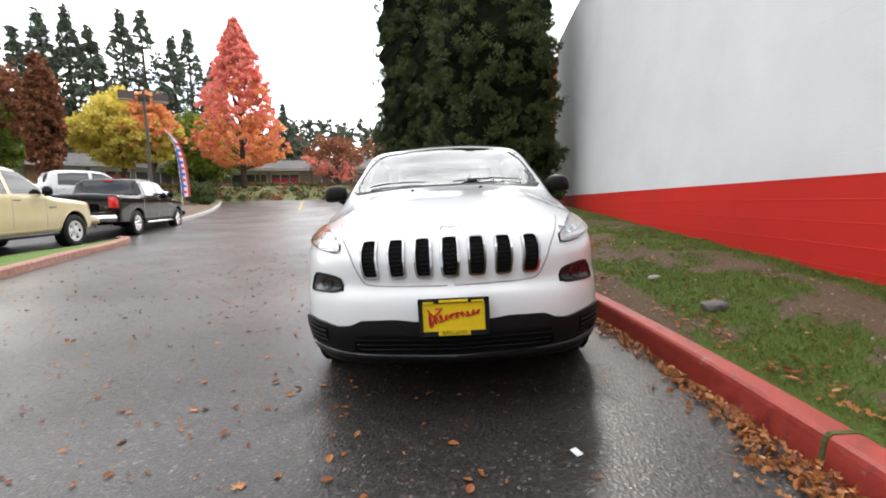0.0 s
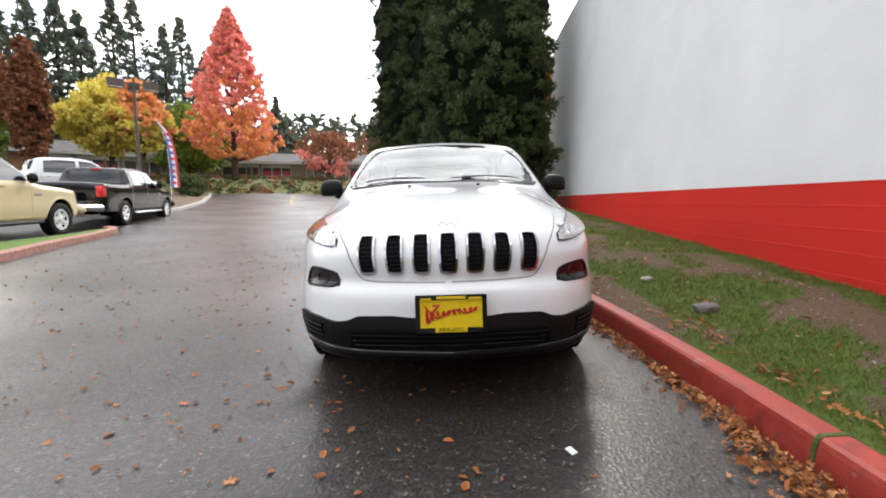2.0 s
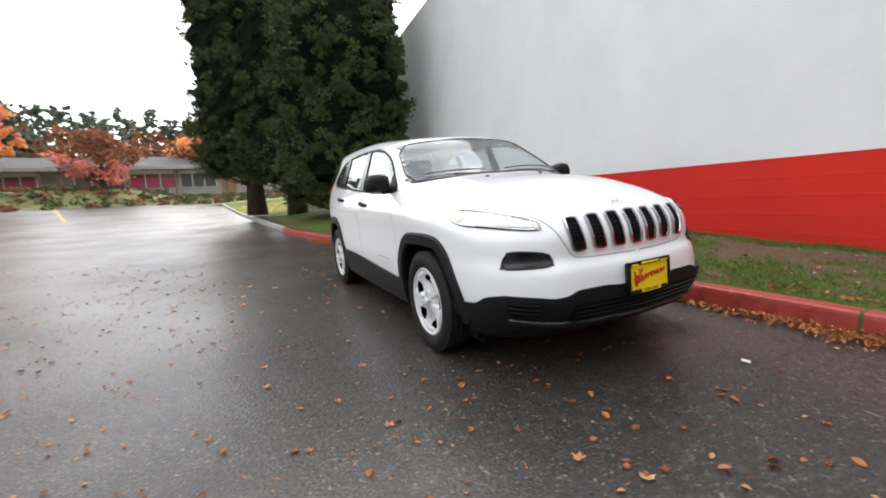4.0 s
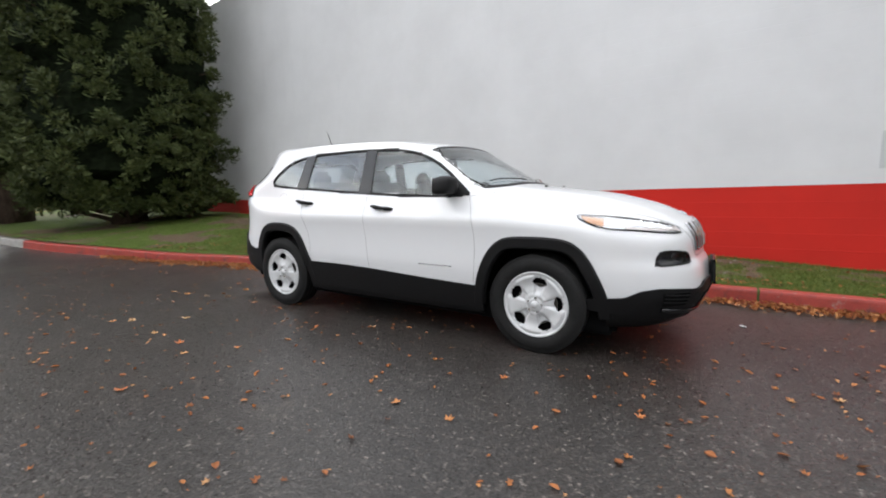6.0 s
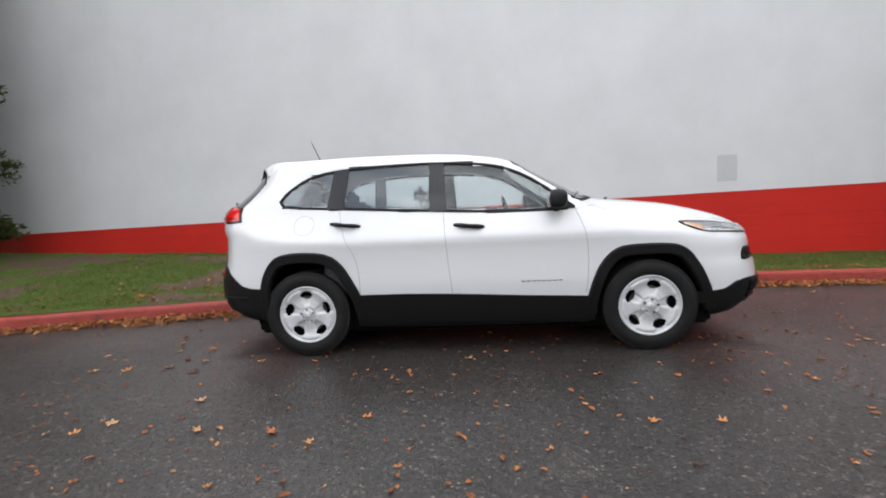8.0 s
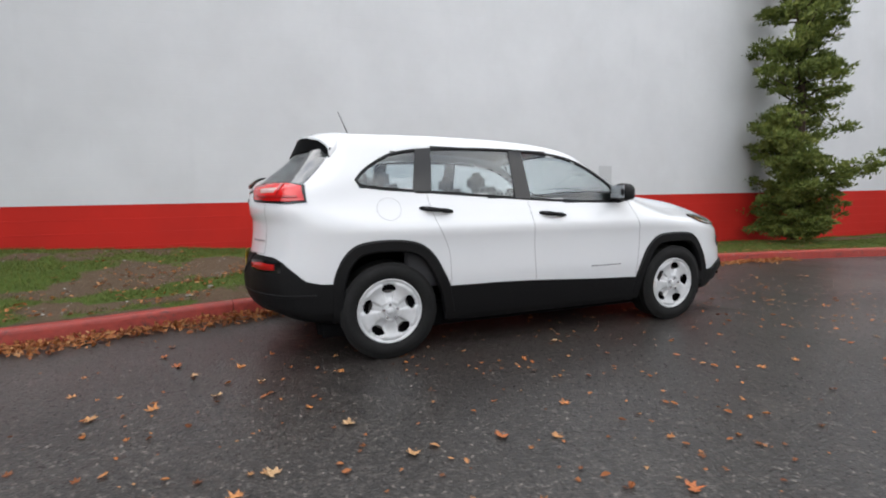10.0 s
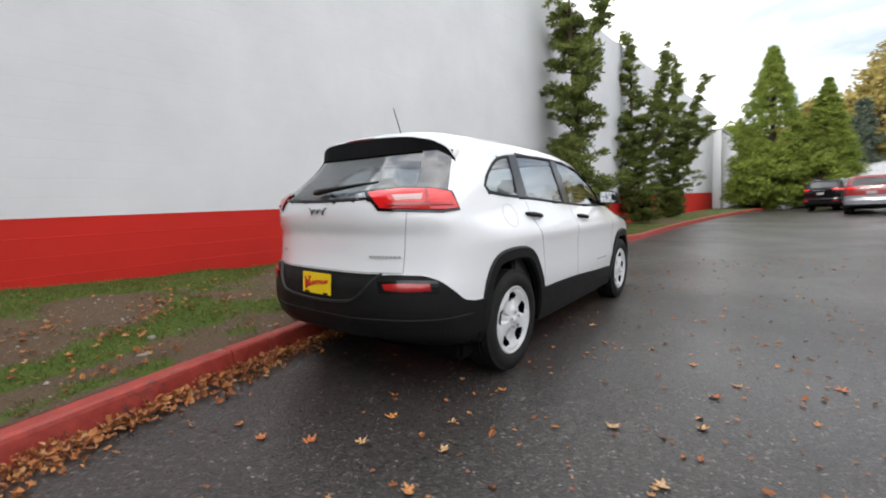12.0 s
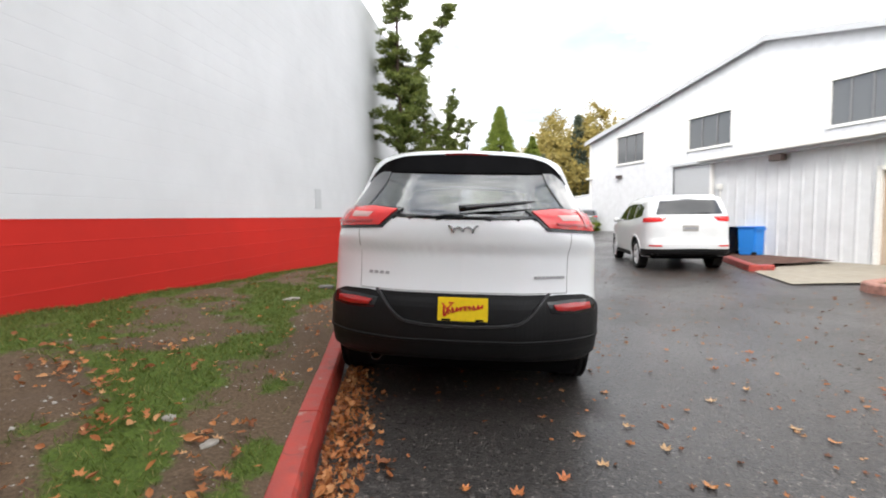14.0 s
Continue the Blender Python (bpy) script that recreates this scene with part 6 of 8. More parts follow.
TRUCK = Shell(
    top=[(-0.2, 1.02), (0.0, 1.06), (0.25, 1.13), (0.8, 1.20), (1.45, 1.26), (1.60, 1.30), (1.90, 1.52), (2.25, 1.78), (2.45, 1.86), (2.9, 1.90), (3.6, 1.885), (3.92, 1.84), (4.02, 1.70), (4.09, 1.40), (4.2, 1.36), (5.0, 1.35), (6.1, 1.34)],
    nose=[(0.3, 0.20), (0.45, 0.02), (0.62, -0.02), (0.80, 0.0), (1.05, 0.03), (1.2, 0.12), (1.5, 1.4), (1.9, 2.0)],
    nose_plan=[(0, 0), (0.5, 0.04), (0.8, 0.14), (0.92, 0.30), (0.98, 0.6), (1.05, 2.0)],
    tail=[(0.3, 5.60), (0.5, 5.80), (0.7, 5.84), (1.3, 5.82), (1.5, 5.5), (1.9, 4.6)],
    tail_plan=[(0, 0), (0.7, -0.01), (0.9, -0.04), (0.97, -0.14), (1.05, -1.5)],
    flank=[(0.3, 0.90), (0.5, 0.96), (0.8, 1.0), (1.15, 1.0), (1.30, 0.97), (1.6, 0.88), (1.85, 0.78), (2.0, 0.7)],
    floor=[(-0.2, 0.50), (0.5, 0.42), (5.0, 0.42), (6.1, 0.55)],
    core=(1.0, 5.0, 0.86), crown=0.05, wrap=0.12, soft=0.03)


def heading(az, wheel_at, local):
    """Pose of a vehicle that heads to that compass angle, with one wheel over a spot of the plan."""
    r = Matrix.Rotation(radians(180 - az), 4, "Z")
    o = Vector((*wheel_at, 0)) - r @ Vector((*local, 0))
    z = float(lane_height(*wheel_at))
    return Matrix.Translation((o.x, o.y, z)) @ r


def shell_body(S, parent, paint, arches, low=0.0, low_mat=None):
    v, q = S.faces(along=0.045, round_=100, cap=30)
    c = v[q].mean(1)
    gone = np.zeros(len(q), bool)
    for yc, zc, r in arches:
        gone |= (np.abs(c[:, 0]) > 0.5) & (np.hypot(c[:, 1] - yc, c[:, 2] - zc) < r)
        gone |= (np.abs(c[:, 0]) > 0.5) & (np.abs(c[:, 1] - yc) < r) & (c[:, 2] < zc)
    ob = mesh_object("body", v, q[~gone], (paint, BLACK_PLASTIC), parent, smooth=True)
    ob.data.polygons.foreach_set("material_index", (c[~gone][:, 2] < low).astype(np.int32))
    for yc, zc, r in arches:
        for s in (-1, 1):
            ring = [(yc + r * math.cos(a), zc + r * math.sin(a)) for a in np.linspace(radians(-20), radians(200), 30)]
            mesh_object("wheel_arch_trim", *ribbon(S, lambda y, z: S.side(y, z, s), ring, 0.05, 0.012, thick=0.03), low_mat or paint, parent)
            arc = [radians(-10 + 200 * i / 16) for i in range(17)]
            lv = [(s * x, yc + rr * math.cos(a), zc + rr * math.sin(a)) for a in arc for x, rr in ((0.5, 0.02), (0.5, r + 0.02), (0.86, r + 0.02))]
            mesh_object("wheel_well", lv, [(3 * i + k, 3 * i + k + 1, 3 * i + k + 4, 3 * i + k + 3) for i in range(16) for k in range(2)], DARK, parent)
    return ob


def far_suv(name, label, paint, m, group="", bumper=None):
    """A parked SUV, some way off."""
    S = WAGON
    car = thing(name, m, label, "car", group=group)
    shell_body(S, car, paint, ((0.96, 0.36, 0.43), (3.66, 0.36, 0.43)), low=0.40, low_mat=paint)
    part("underbody", box_bm(1.4, 3.9, 0.1, (0, 2.3, 0.32), bevel=0.03), DARK, car)
    for s in (-1, 1):
        lay = lambda y, z: S.side(y, z, s)
        for top, low in (([(1.56, 1.15), (1.8, 1.33), (2.02, 1.44), (2.25, 1.535), (2.5, 1.555)], [(1.58, 1.13), (1.8, 1.13), (2.0, 1.135), (2.25, 1.14), (2.5, 1.145)]),
                         ([(2.58, 1.558), (2.95, 1.56), (3.28, 1.55)], [(2.58, 1.15), (2.95, 1.165), (3.30, 1.185)]),
                         ([(3.36, 1.548), (3.7, 1.53), (4.02, 1.44)], [(3.38, 1.19), (3.75, 1.21), (4.06, 1.26)])):
            mesh_object("side_window", *sheet(S, lay, top, low, 14, 6, 0.004, 0.006), DARK_GLASS, car)
        mesh_object("sill", *sheet(S, lay, [(1.42, 0.38), (3.2, 0.38)], [(1.42, 0.25), (3.2, 0.25)], 12, 3, 0.010, 0.02), BLACK_PLASTIC, car)
        part("mirror", box_bm(0.19, 0.10, 0.13, (s * 0.99, 1.62, 1.17), bevel=0.035), paint, car, smooth=True)
        aft = lambda a, z: S.behind(a, z)
        mesh_object("tail_lamp", *sheet(S, aft, [(s * 28, 1.215), (s * 42, 1.22), (s * 59, 1.205)], [(s * 33, 1.125), (s * 44, 1.105), (s * 60, 1.11)], 18, 5, 0.012, 0.012, bulge=0.008), LAMP_RED, car)
        mesh_object("reflector", *sheet(S, aft, [(s * 32, 0.60), (s * 46, 0.60)], [(s * 32, 0.57), (s * 46, 0.57)], 8, 3, 0.010, 0.01), LAMP_RED, car)
        mesh_object("roof_rail", *tube([tuple(S.above(s * 0.60, y) + np.array([0, 0, 0.035 * math.sin(math.pi * min(1, max(0.05, (y - 2.2) / 1.9))) ** 0.3])) for y in np.linspace(2.2, 4.1, 12)], 0.014, 6), CHROME, car)
        fore = lambda a, z: S.ahead(a, z)
        mesh_object("head_lamp", *sheet(S, fore, [(s * 34, 0.93), (s * 66, 0.97)], [(s * 34, 0.84), (s * 64, 0.88)], 14, 5, 0.008, 0.01), LAMP_GREY, car)
        for yc in (0.96, 3.66):
            mm = pose(s * 0.80, yc, 0.35)
            wheel(car, mm if s < 0 else mm @ Matrix.Rotation(math.pi, 4, "Z"), 0.35, 0.25, 0.22, 5, detail=False)
    aft = lambda a, z: S.behind(a, z)
    mesh_object("rear_window", *sheet(S, aft, [(-42, 1.575), (0, 1.605), (42, 1.575)], [(-41, 1.27), (0, 1.27), (41, 1.27)], 20, 8, 0.004, 0.008), DARK_GLASS, car)
    if bumper:
        mesh_object("rear_bumper", *sheet(S, aft, [(-70, 0.80), (-40, 0.86), (0, 0.86), (40, 0.86), (70, 0.80)], [(-68, 0.46), (0, 0.46), (68, 0.46)], 40, 8, 0.016, 0.02), bumper, car)
    mesh_object("rear_valance", *sheet(S, aft, [(-66, 0.50), (0, 0.53), (66, 0.50)], [(-66, 0.36), (0, 0.36), (66, 0.36)], 30, 4, 0.012, 0.02), BLACK_PLASTIC, car)
    mesh_object("chrome_strip", *ribbon(S, aft, [(a, 1.155) for a in np.linspace(-21, 21, 14)], 0.02, 0.012, thick=0.012), CHROME, car)
    mesh_object("number_plate", *sheet(S, aft, [(-10, 1.03), (10, 1.03)], [(-10, 0.90), (10, 0.90)], 6, 3, 0.010, 0.008), CONCRETE, car)
    mesh_object("plate_mark", *sheet(S, aft, [(-8, 0.99), (8, 0.99)], [(-8, 0.945), (8, 0.945)], 6, 3, 0.014, 0.004), BAR_GREY, car)
    up = lambda x, y: S.above(x, y)
    mesh_object("windscreen", *sheet(S, up, [(-0.55, 2.02), (0, 1.97), (0.55, 2.02)], [(-0.69, 1.47), (0, 1.25), (0.69, 1.47)], 20, 8, 0.004, 0.008), DARK_GLASS, car)
    mesh_object("rear_wiper", *tube([tuple(S.behind(a, 1.29 + 0.0006 * abs(a)) + np.array([0, 0.02, 0])) for a in np.linspace(0, -26, 6)], 0.010, 5), GLOSS_BLACK, car)
    mesh_object("spoiler", *sheet(S, up, [(-0.58, 4.1), (0, 4.15), (0.58, 4.1)], [(-0.58, 4.30), (0, 4.36), (0.58, 4.30)], 12, 4, 0.02, 0.02), paint, car)
    return car


def pickup(label, paint, m, lower=None):
    S = TRUCK
    car = thing("pickup_truck", m, label, "truck", group="pickup trucks in the lot")
    arches = ((1.0, 0.42, 0.50), (4.57, 0.42, 0.50))
    shell_body(S, car, paint, arches, low=0.0, low_mat=paint)
    part("frame_rails", box_bm(1.1, 5.2, 0.14, (0, 2.95, 0.46), bevel=0.03), DARK, car)
    for s in (-1, 1):
        lay = lambda y, z: S.side(y, z, s)
        for top, low in (([(1.95, 1.40), (2.15, 1.60), (2.40, 1.76), (2.80, 1.79)], [(1.98, 1.30), (2.2, 1.295), (2.5, 1.295), (2.80, 1.295)]),
                         ([(2.90, 1.79), (3.4, 1.79), (3.82, 1.74)], [(2.90, 1.295), (3.4, 1.30), (3.86, 1.31)])):
            mesh_object("side_window", *sheet(S, lay, top, low, 12, 6, 0.004, 0.006), DARK_GLASS, car)
        for y in (1.93, 2.85, 3.93):
            mesh_object("panel_gap", *ribbon(S, lay, [(y, z) for z in np.linspace(0.55, 1.28, 12)], 0.008, 0.0015, thick=0.003), SEAM, car)
        mesh_object("panel_gap", *ribbon(S, lay, [(4.06, z) for z in np.linspace(0.5, 1.33, 12)], 0.02, 0.0015, thick=0.003), SEAM, car)
        for y in (2.72, 3.75):
            part("door_handle", box_bm(0.03, 0.20, 0.035, (s * 1.0, y, 1.16), bevel=0.01), BLACK_PLASTIC if paint is CREAM else CHROME, car)
        part("mirror", box_bm(0.20, 0.11, 0.22, (s * 1.10, 1.98, 1.36), bevel=0.04), BLACK_PLASTIC, car, smooth=True)
        mesh_object("sill", *sheet(S, lay, [(1.55, 0.52), (4.0, 0.52)], [(1.55, 0.44), (4.0, 0.44)], 12, 3, 0.012, 0.02), lower or paint, car)
        mesh_object("side_step", *tube([(s * 1.0, 1.65, 0.40), (s * 1.03, 1.75, 0.39), (s * 1.03, 3.85, 0.39), (s * 1.0, 3.95, 0.40)], 0.04, 8), CHROME if paint is NIGHT else BLACK_PLASTIC, car, smooth=True)
        aft = lambda a, z: S.behind(a, z, 5.0)
        mesh_object("tail_lamp", *sheet(S, aft, [(s * 43, 1.24), (s * 53, 1.24)], [(s * 43, 0.92), (s * 53, 0.92)], 8, 8, 0.012, 0.015, bulge=0.008), LAMP_RED, car)
        fore = lambda a, z: S.ahead(a, z)
        mesh_object("head_lamp", *sheet(S, fore, [(s * 36, 1.04), (s * 62, 1.06)], [(s * 37, 0.86), (s * 60, 0.90)], 10, 5, 0.010, 0.012), LAMP_GREY, car)
        mesh_object("badge", *sheet(S, lay, [(1.62, 1.02), (1.85, 1.02)], [(1.62, 0.97), (1.85, 0.97)], 4, 3, 0.006, 0.006), BAR_GREY, car)
        for yc in (1.0, 4.57):
            mm = pose(s * 0.86, yc, 0.40)
            wheel(car, mm if s < 0 else mm @ Matrix.Rotation(math.pi, 4, "Z"), 0.40, 0.255, 0.27, 5, rim_mat=CHROME if paint is NIGHT else SILVER, detail=False)
    aft = lambda a, z: S.behind(a, z, 5.0)
    mesh_object("tailgate_gap", *ribbon(S, aft, [(-40, 1.30), (-40, 0.78), (0, 0.77), (40, 0.78), (40, 1.30)], 0.012, 0.002, thick=0.004, n=40), SEAM, car)
    mesh_object("tailgate_badge", *sheet(S, aft, [(10, 1.02), (30, 1.02)], [(10, 0.97), (30, 0.97)], 6, 3, 0.006, 0.006), LAMP_GREY, car)
    part("rear_bumper", box_bm(1.92, 0.16, 0.20, (0, 5.88, 0.60), bevel=0.04, segments=3), CHROME if paint is NIGHT else BLACK_PLASTIC, car, smooth=True)
    part("front_bumper", box_bm(1.90, 0.20, 0.24, (0, 0.02, 0.60), bevel=0.06, segments=3), lower or paint, car, smooth=True)
    part("grille", box_bm(0.95, 0.05, 0.30, (0, 0.0, 0.95), bevel=0.03), CHROME, car)
    part("number_plate", box_bm(0.31, 0.01, 0.16, (0, 5.965, 0.62)), CONCRETE, car)
    up = lambda x, y: S.above(x, y)
    mesh_object("windscreen", *sheet(S, up, [(-0.68, 2.30), (0, 2.26), (0.68, 2.30)], [(-0.80, 1.72), (0, 1.62), (0.80, 1.72)], 16, 8, 0.004, 0.008), DARK_GLASS, car)
    bk = lambda x, z: S.meet(np.stack([x, 0 * x + 3.0, z], -1), np.stack([0 * x, 0 * x + 1, 0 * x], -1))
    mesh_object("back_window", *sheet(S, bk, [(-0.66, 1.76), (0.66, 1.76)], [(-0.72, 1.44), (0.72, 1.44)], 12, 6, 0.004, 0.008), DARK_GLASS, car)
    part("high_brake_lamp", box_bm(0.26, 0.02, 0.035, (0, 4.0, 1.80), bevel=0.005), LAMP_RED, car)
    return car


pickup("glossy black crew cab pickup with chrome wheels parked in the lot", NIGHT, heading(-14.5, (-9.7, 11.1), (-0.99, 4.57)) @ Matrix.Diagonal((0.97, 0.97, 0.95, 1)), BLACK_PLASTIC)
pickup("cream crew cab pickup parked beside the grass strip", CREAM, heading(-10, (-9.3, 8.43), (-0.99, 1.0)))
white_truck = pickup("white crew cab pickup behind a black one", PEARL, heading(38, (-14.9, 15.2), (0.0, 3.0)))
white_truck.location.z += 0.20
far_suv("parked_suv", "white mid-size SUV parked beside the metal building", PEARL, heading(188, (-4.33, -4.43), (0.90, 3.66)) @ Matrix.Diagonal((1.04, 1.06, 1.055, 1)), group="parked cars by the hedge")
far_suv("parked_suv", "red SUV with a grey bumper before the clipped cedars", RED_PAINT, heading(190, (-5.2, -20.6), (0.90, 3.66)), group="parked cars by the hedge", bumper=GREY_PAINT)
far_suv("parked_suv", "black SUV parked beside the clipped cedars", NIGHT, heading(208, (-4.3, -25.9), (0.90, 3.66)), group="parked cars by the hedge")
far_suv("parked_suv", "dark grey car parked beyond a red one", GREY_PAINT, heading(182, (-7.9, -27.2), (0.90, 3.66)), group="parked cars by the hedge")
far_suv("parked_suv", "white SUV parked beyond the black pickup", PEARL, heading(-20, (-20.6, 26.6), (-0.9, 3.66)), group="parked cars by the island")



# ---- buildings, beds and fixtures round the lot ----
METAL_WHITE = plain("white_ribbed_metal", (0.57, 0.58, 0.595), 0.55, vary=0.06, scale=3)
TRIM_GREY = plain("grey_metal_trim", (0.42, 0.43, 0.44), 0.5)
FRAME_WHITE = plain("white_window_frame", (0.70, 0.69, 0.66), 0.5)
MULLION = plain("dull_grey_mullion", (0.16, 0.16, 0.165), 0.5)
PANE_DARK = Nodes("grey_window_pane", (0.10, 0.105, 0.11), 0.08).mat
DOOR_GREY = plain("grey_roller_door", (0.40, 0.41, 0.42), 0.55)
DOOR_TAN = plain("tan_door_paint", (0.42, 0.33, 0.26), 0.6)
MULCH = plain("dark_red_mulch", (0.085, 0.038, 0.024), 0.95, vary=0.5, scale=25, bump=0.9)
PATH_TAN = plain("damp_tan_concrete", (0.26, 0.23, 0.18), 0.6, vary=0.15, scale=6, bump=0.3)
SHINGLE = plain("dark_roof_shingles", (0.065, 0.062, 0.061), 0.9, vary=0.3, scale=4, bump=0.5)
SHOP_TAN = plain("tan_timber_cladding", (0.30, 0.18, 0.09), 0.8, vary=0.2, scale=5)
SHOP_GREY = plain("grey_shop_wall", (0.32, 0.31, 0.30), 0.8, vary=0.15, scale=5)
BLUE_PLASTIC = plain("blue_bin_plastic", (0.02, 0.20, 0.62), 0.45)
ISLAND_SOIL = plain("brown_leafy_soil", (0.10, 0.065, 0.04), 0.95, vary=0.5, scale=8, bump=0.8)
FLAG_BLUE = plain("blue_flag_cloth", (0.09, 0.13, 0.42), 0.8)
FLAG_WHITE = plain("white_flag_cloth", (0.75, 0.75, 0.78), 0.8)
FLAG_RED = plain("red_flag_cloth", (0.55, 0.06, 0.06), 0.8)
WOOD_POST = plain("brown_timber", (0.16, 0.085, 0.05), 0.8, vary=0.3, scale=20)
LAMP_BROWN = plain("bronze_lamp_metal", (0.055, 0.038, 0.033), 0.5)
LINE_YELLOW = plain("worn_yellow_line", (0.50, 0.33, 0.06), 0.7, vary=0.3, scale=9)
LINE_WHITE = plain("worn_white_line", (0.50, 0.50, 0.48), 0.7, vary=0.3, scale=9)


def ribbed_wall(o, d, length, height, holes, pitch=0.305, rib=0.014, floor=-0.5):
    """Ribbed sheeting over a run of wall; holes are (u0, u1, z0, z1). height(u) is the top."""
    v, f = [], []
    nx, ny = d[1], -d[0]
    cuts = sorted({0.0, length, *[u for h in holes for u in h[:2]]})
    us = []
    u = 0.0
    while u < length - 1e-6:
        nxt = min(length, u + pitch)
        inner = [c for c in cuts if u + 1e-6 < c < nxt - 1e-6]
        us += [u] + inner
        u = nxt
    us.append(length)

    def p(u, z, out):
        return (o[0] + d[0] * u + nx * out, o[1] + d[1] * u + ny * out, z)

    for a, b in zip(us, us[1:]):
        mid = (a + b) / 2
        gaps = sorted((h[2], h[3]) for h in holes if h[0] <= mid <= h[1])
        lo = floor
        spans = []
        for g0, g1 in gaps:
            spans.append((lo, g0))
            lo = g1
        spans.append((lo, None))
        w = b - a
        prof = [(a, 0), (a + w * 0.72, 0), (a + w * 0.80, rib), (a + w * 0.92, rib), (b, 0)]
        for z0, z1 in spans:
            for (u0, r0), (u1, r1) in zip(prof, prof[1:]):
                t0, t1 = (height(u0), height(u1)) if z1 is None else (z1, z1)
                k = len(v)
                v += [p(u0, z0, r0), p(u1, z0, r1), p(u1, t1, r1), p(u0, t0, r0)]
                f.append((k, k + 1, k + 2, k + 3))
    return v, f


def slab_between(points, thick):
    """A flat slab from a ring of points, thickened downwards."""
    n = len(points)
    v = [tuple(p) for p in points] + [(p[0], p[1], p[2] - thick) for p in points]
    f = [tuple(range(n)), tuple(range(2 * n - 1, n - 1, -1))] + [(i, n + i, n + (i + 1) % n, (i + 1) % n) for i in range(n)]
    return v, f


def along(o, d, u, out, z):
    return (o[0] + d[0] * u + d[1] * out, o[1] + d[1] * u - d[0] * out, z)


def box_on(o, d, u0, u1, out0, out1, z0, z1):
    p = [along(o, d, u, w, z) for z in (z0, z1) for u, w in ((u0, out0), (u1, out0), (u1, out1), (u0, out1))]
    return p, [(0, 3, 2, 1), (4, 5, 6, 7), (0, 1, 5, 4), (1, 2, 6, 5), (2, 3, 7, 6), (3, 0, 4, 7)]


def big_window(parent, o, d, u0, u1, z0, z1, panes):
    w = mesh_object("window", *box_on(o, d, u0, u1, -0.12, -0.10, z0, z1), PANE_DARK, parent)
    for a, b, c, e in ((u0 - 0.02, u0 + 0.07, z0, z1), (u1 - 0.07, u1 + 0.02, z0, z1), (u0, u1, z0 - 0.02, z0 + 0.07), (u0, u1, z1 - 0.07, z1 + 0.02)):
        mesh_object("frame", *box_on(o, d, a, b, -0.14, 0.05, c, e), FRAME_WHITE, w)
    for i in range(1, panes):
        u = u0 + (u1 - u0) * i / panes
        mesh_object("mullion", *box_on(o, d, u - 0.03, u + 0.03, -0.11, -0.04, z0 + 0.07, z1 - 0.07), MULLION, w)
    mesh_object("sill", *box_on(o, d, u0 - 0.05, u1 + 0.05, -0.02, 0.09, z0 - 0.07, z0 - 0.02), FRAME_WHITE, w)


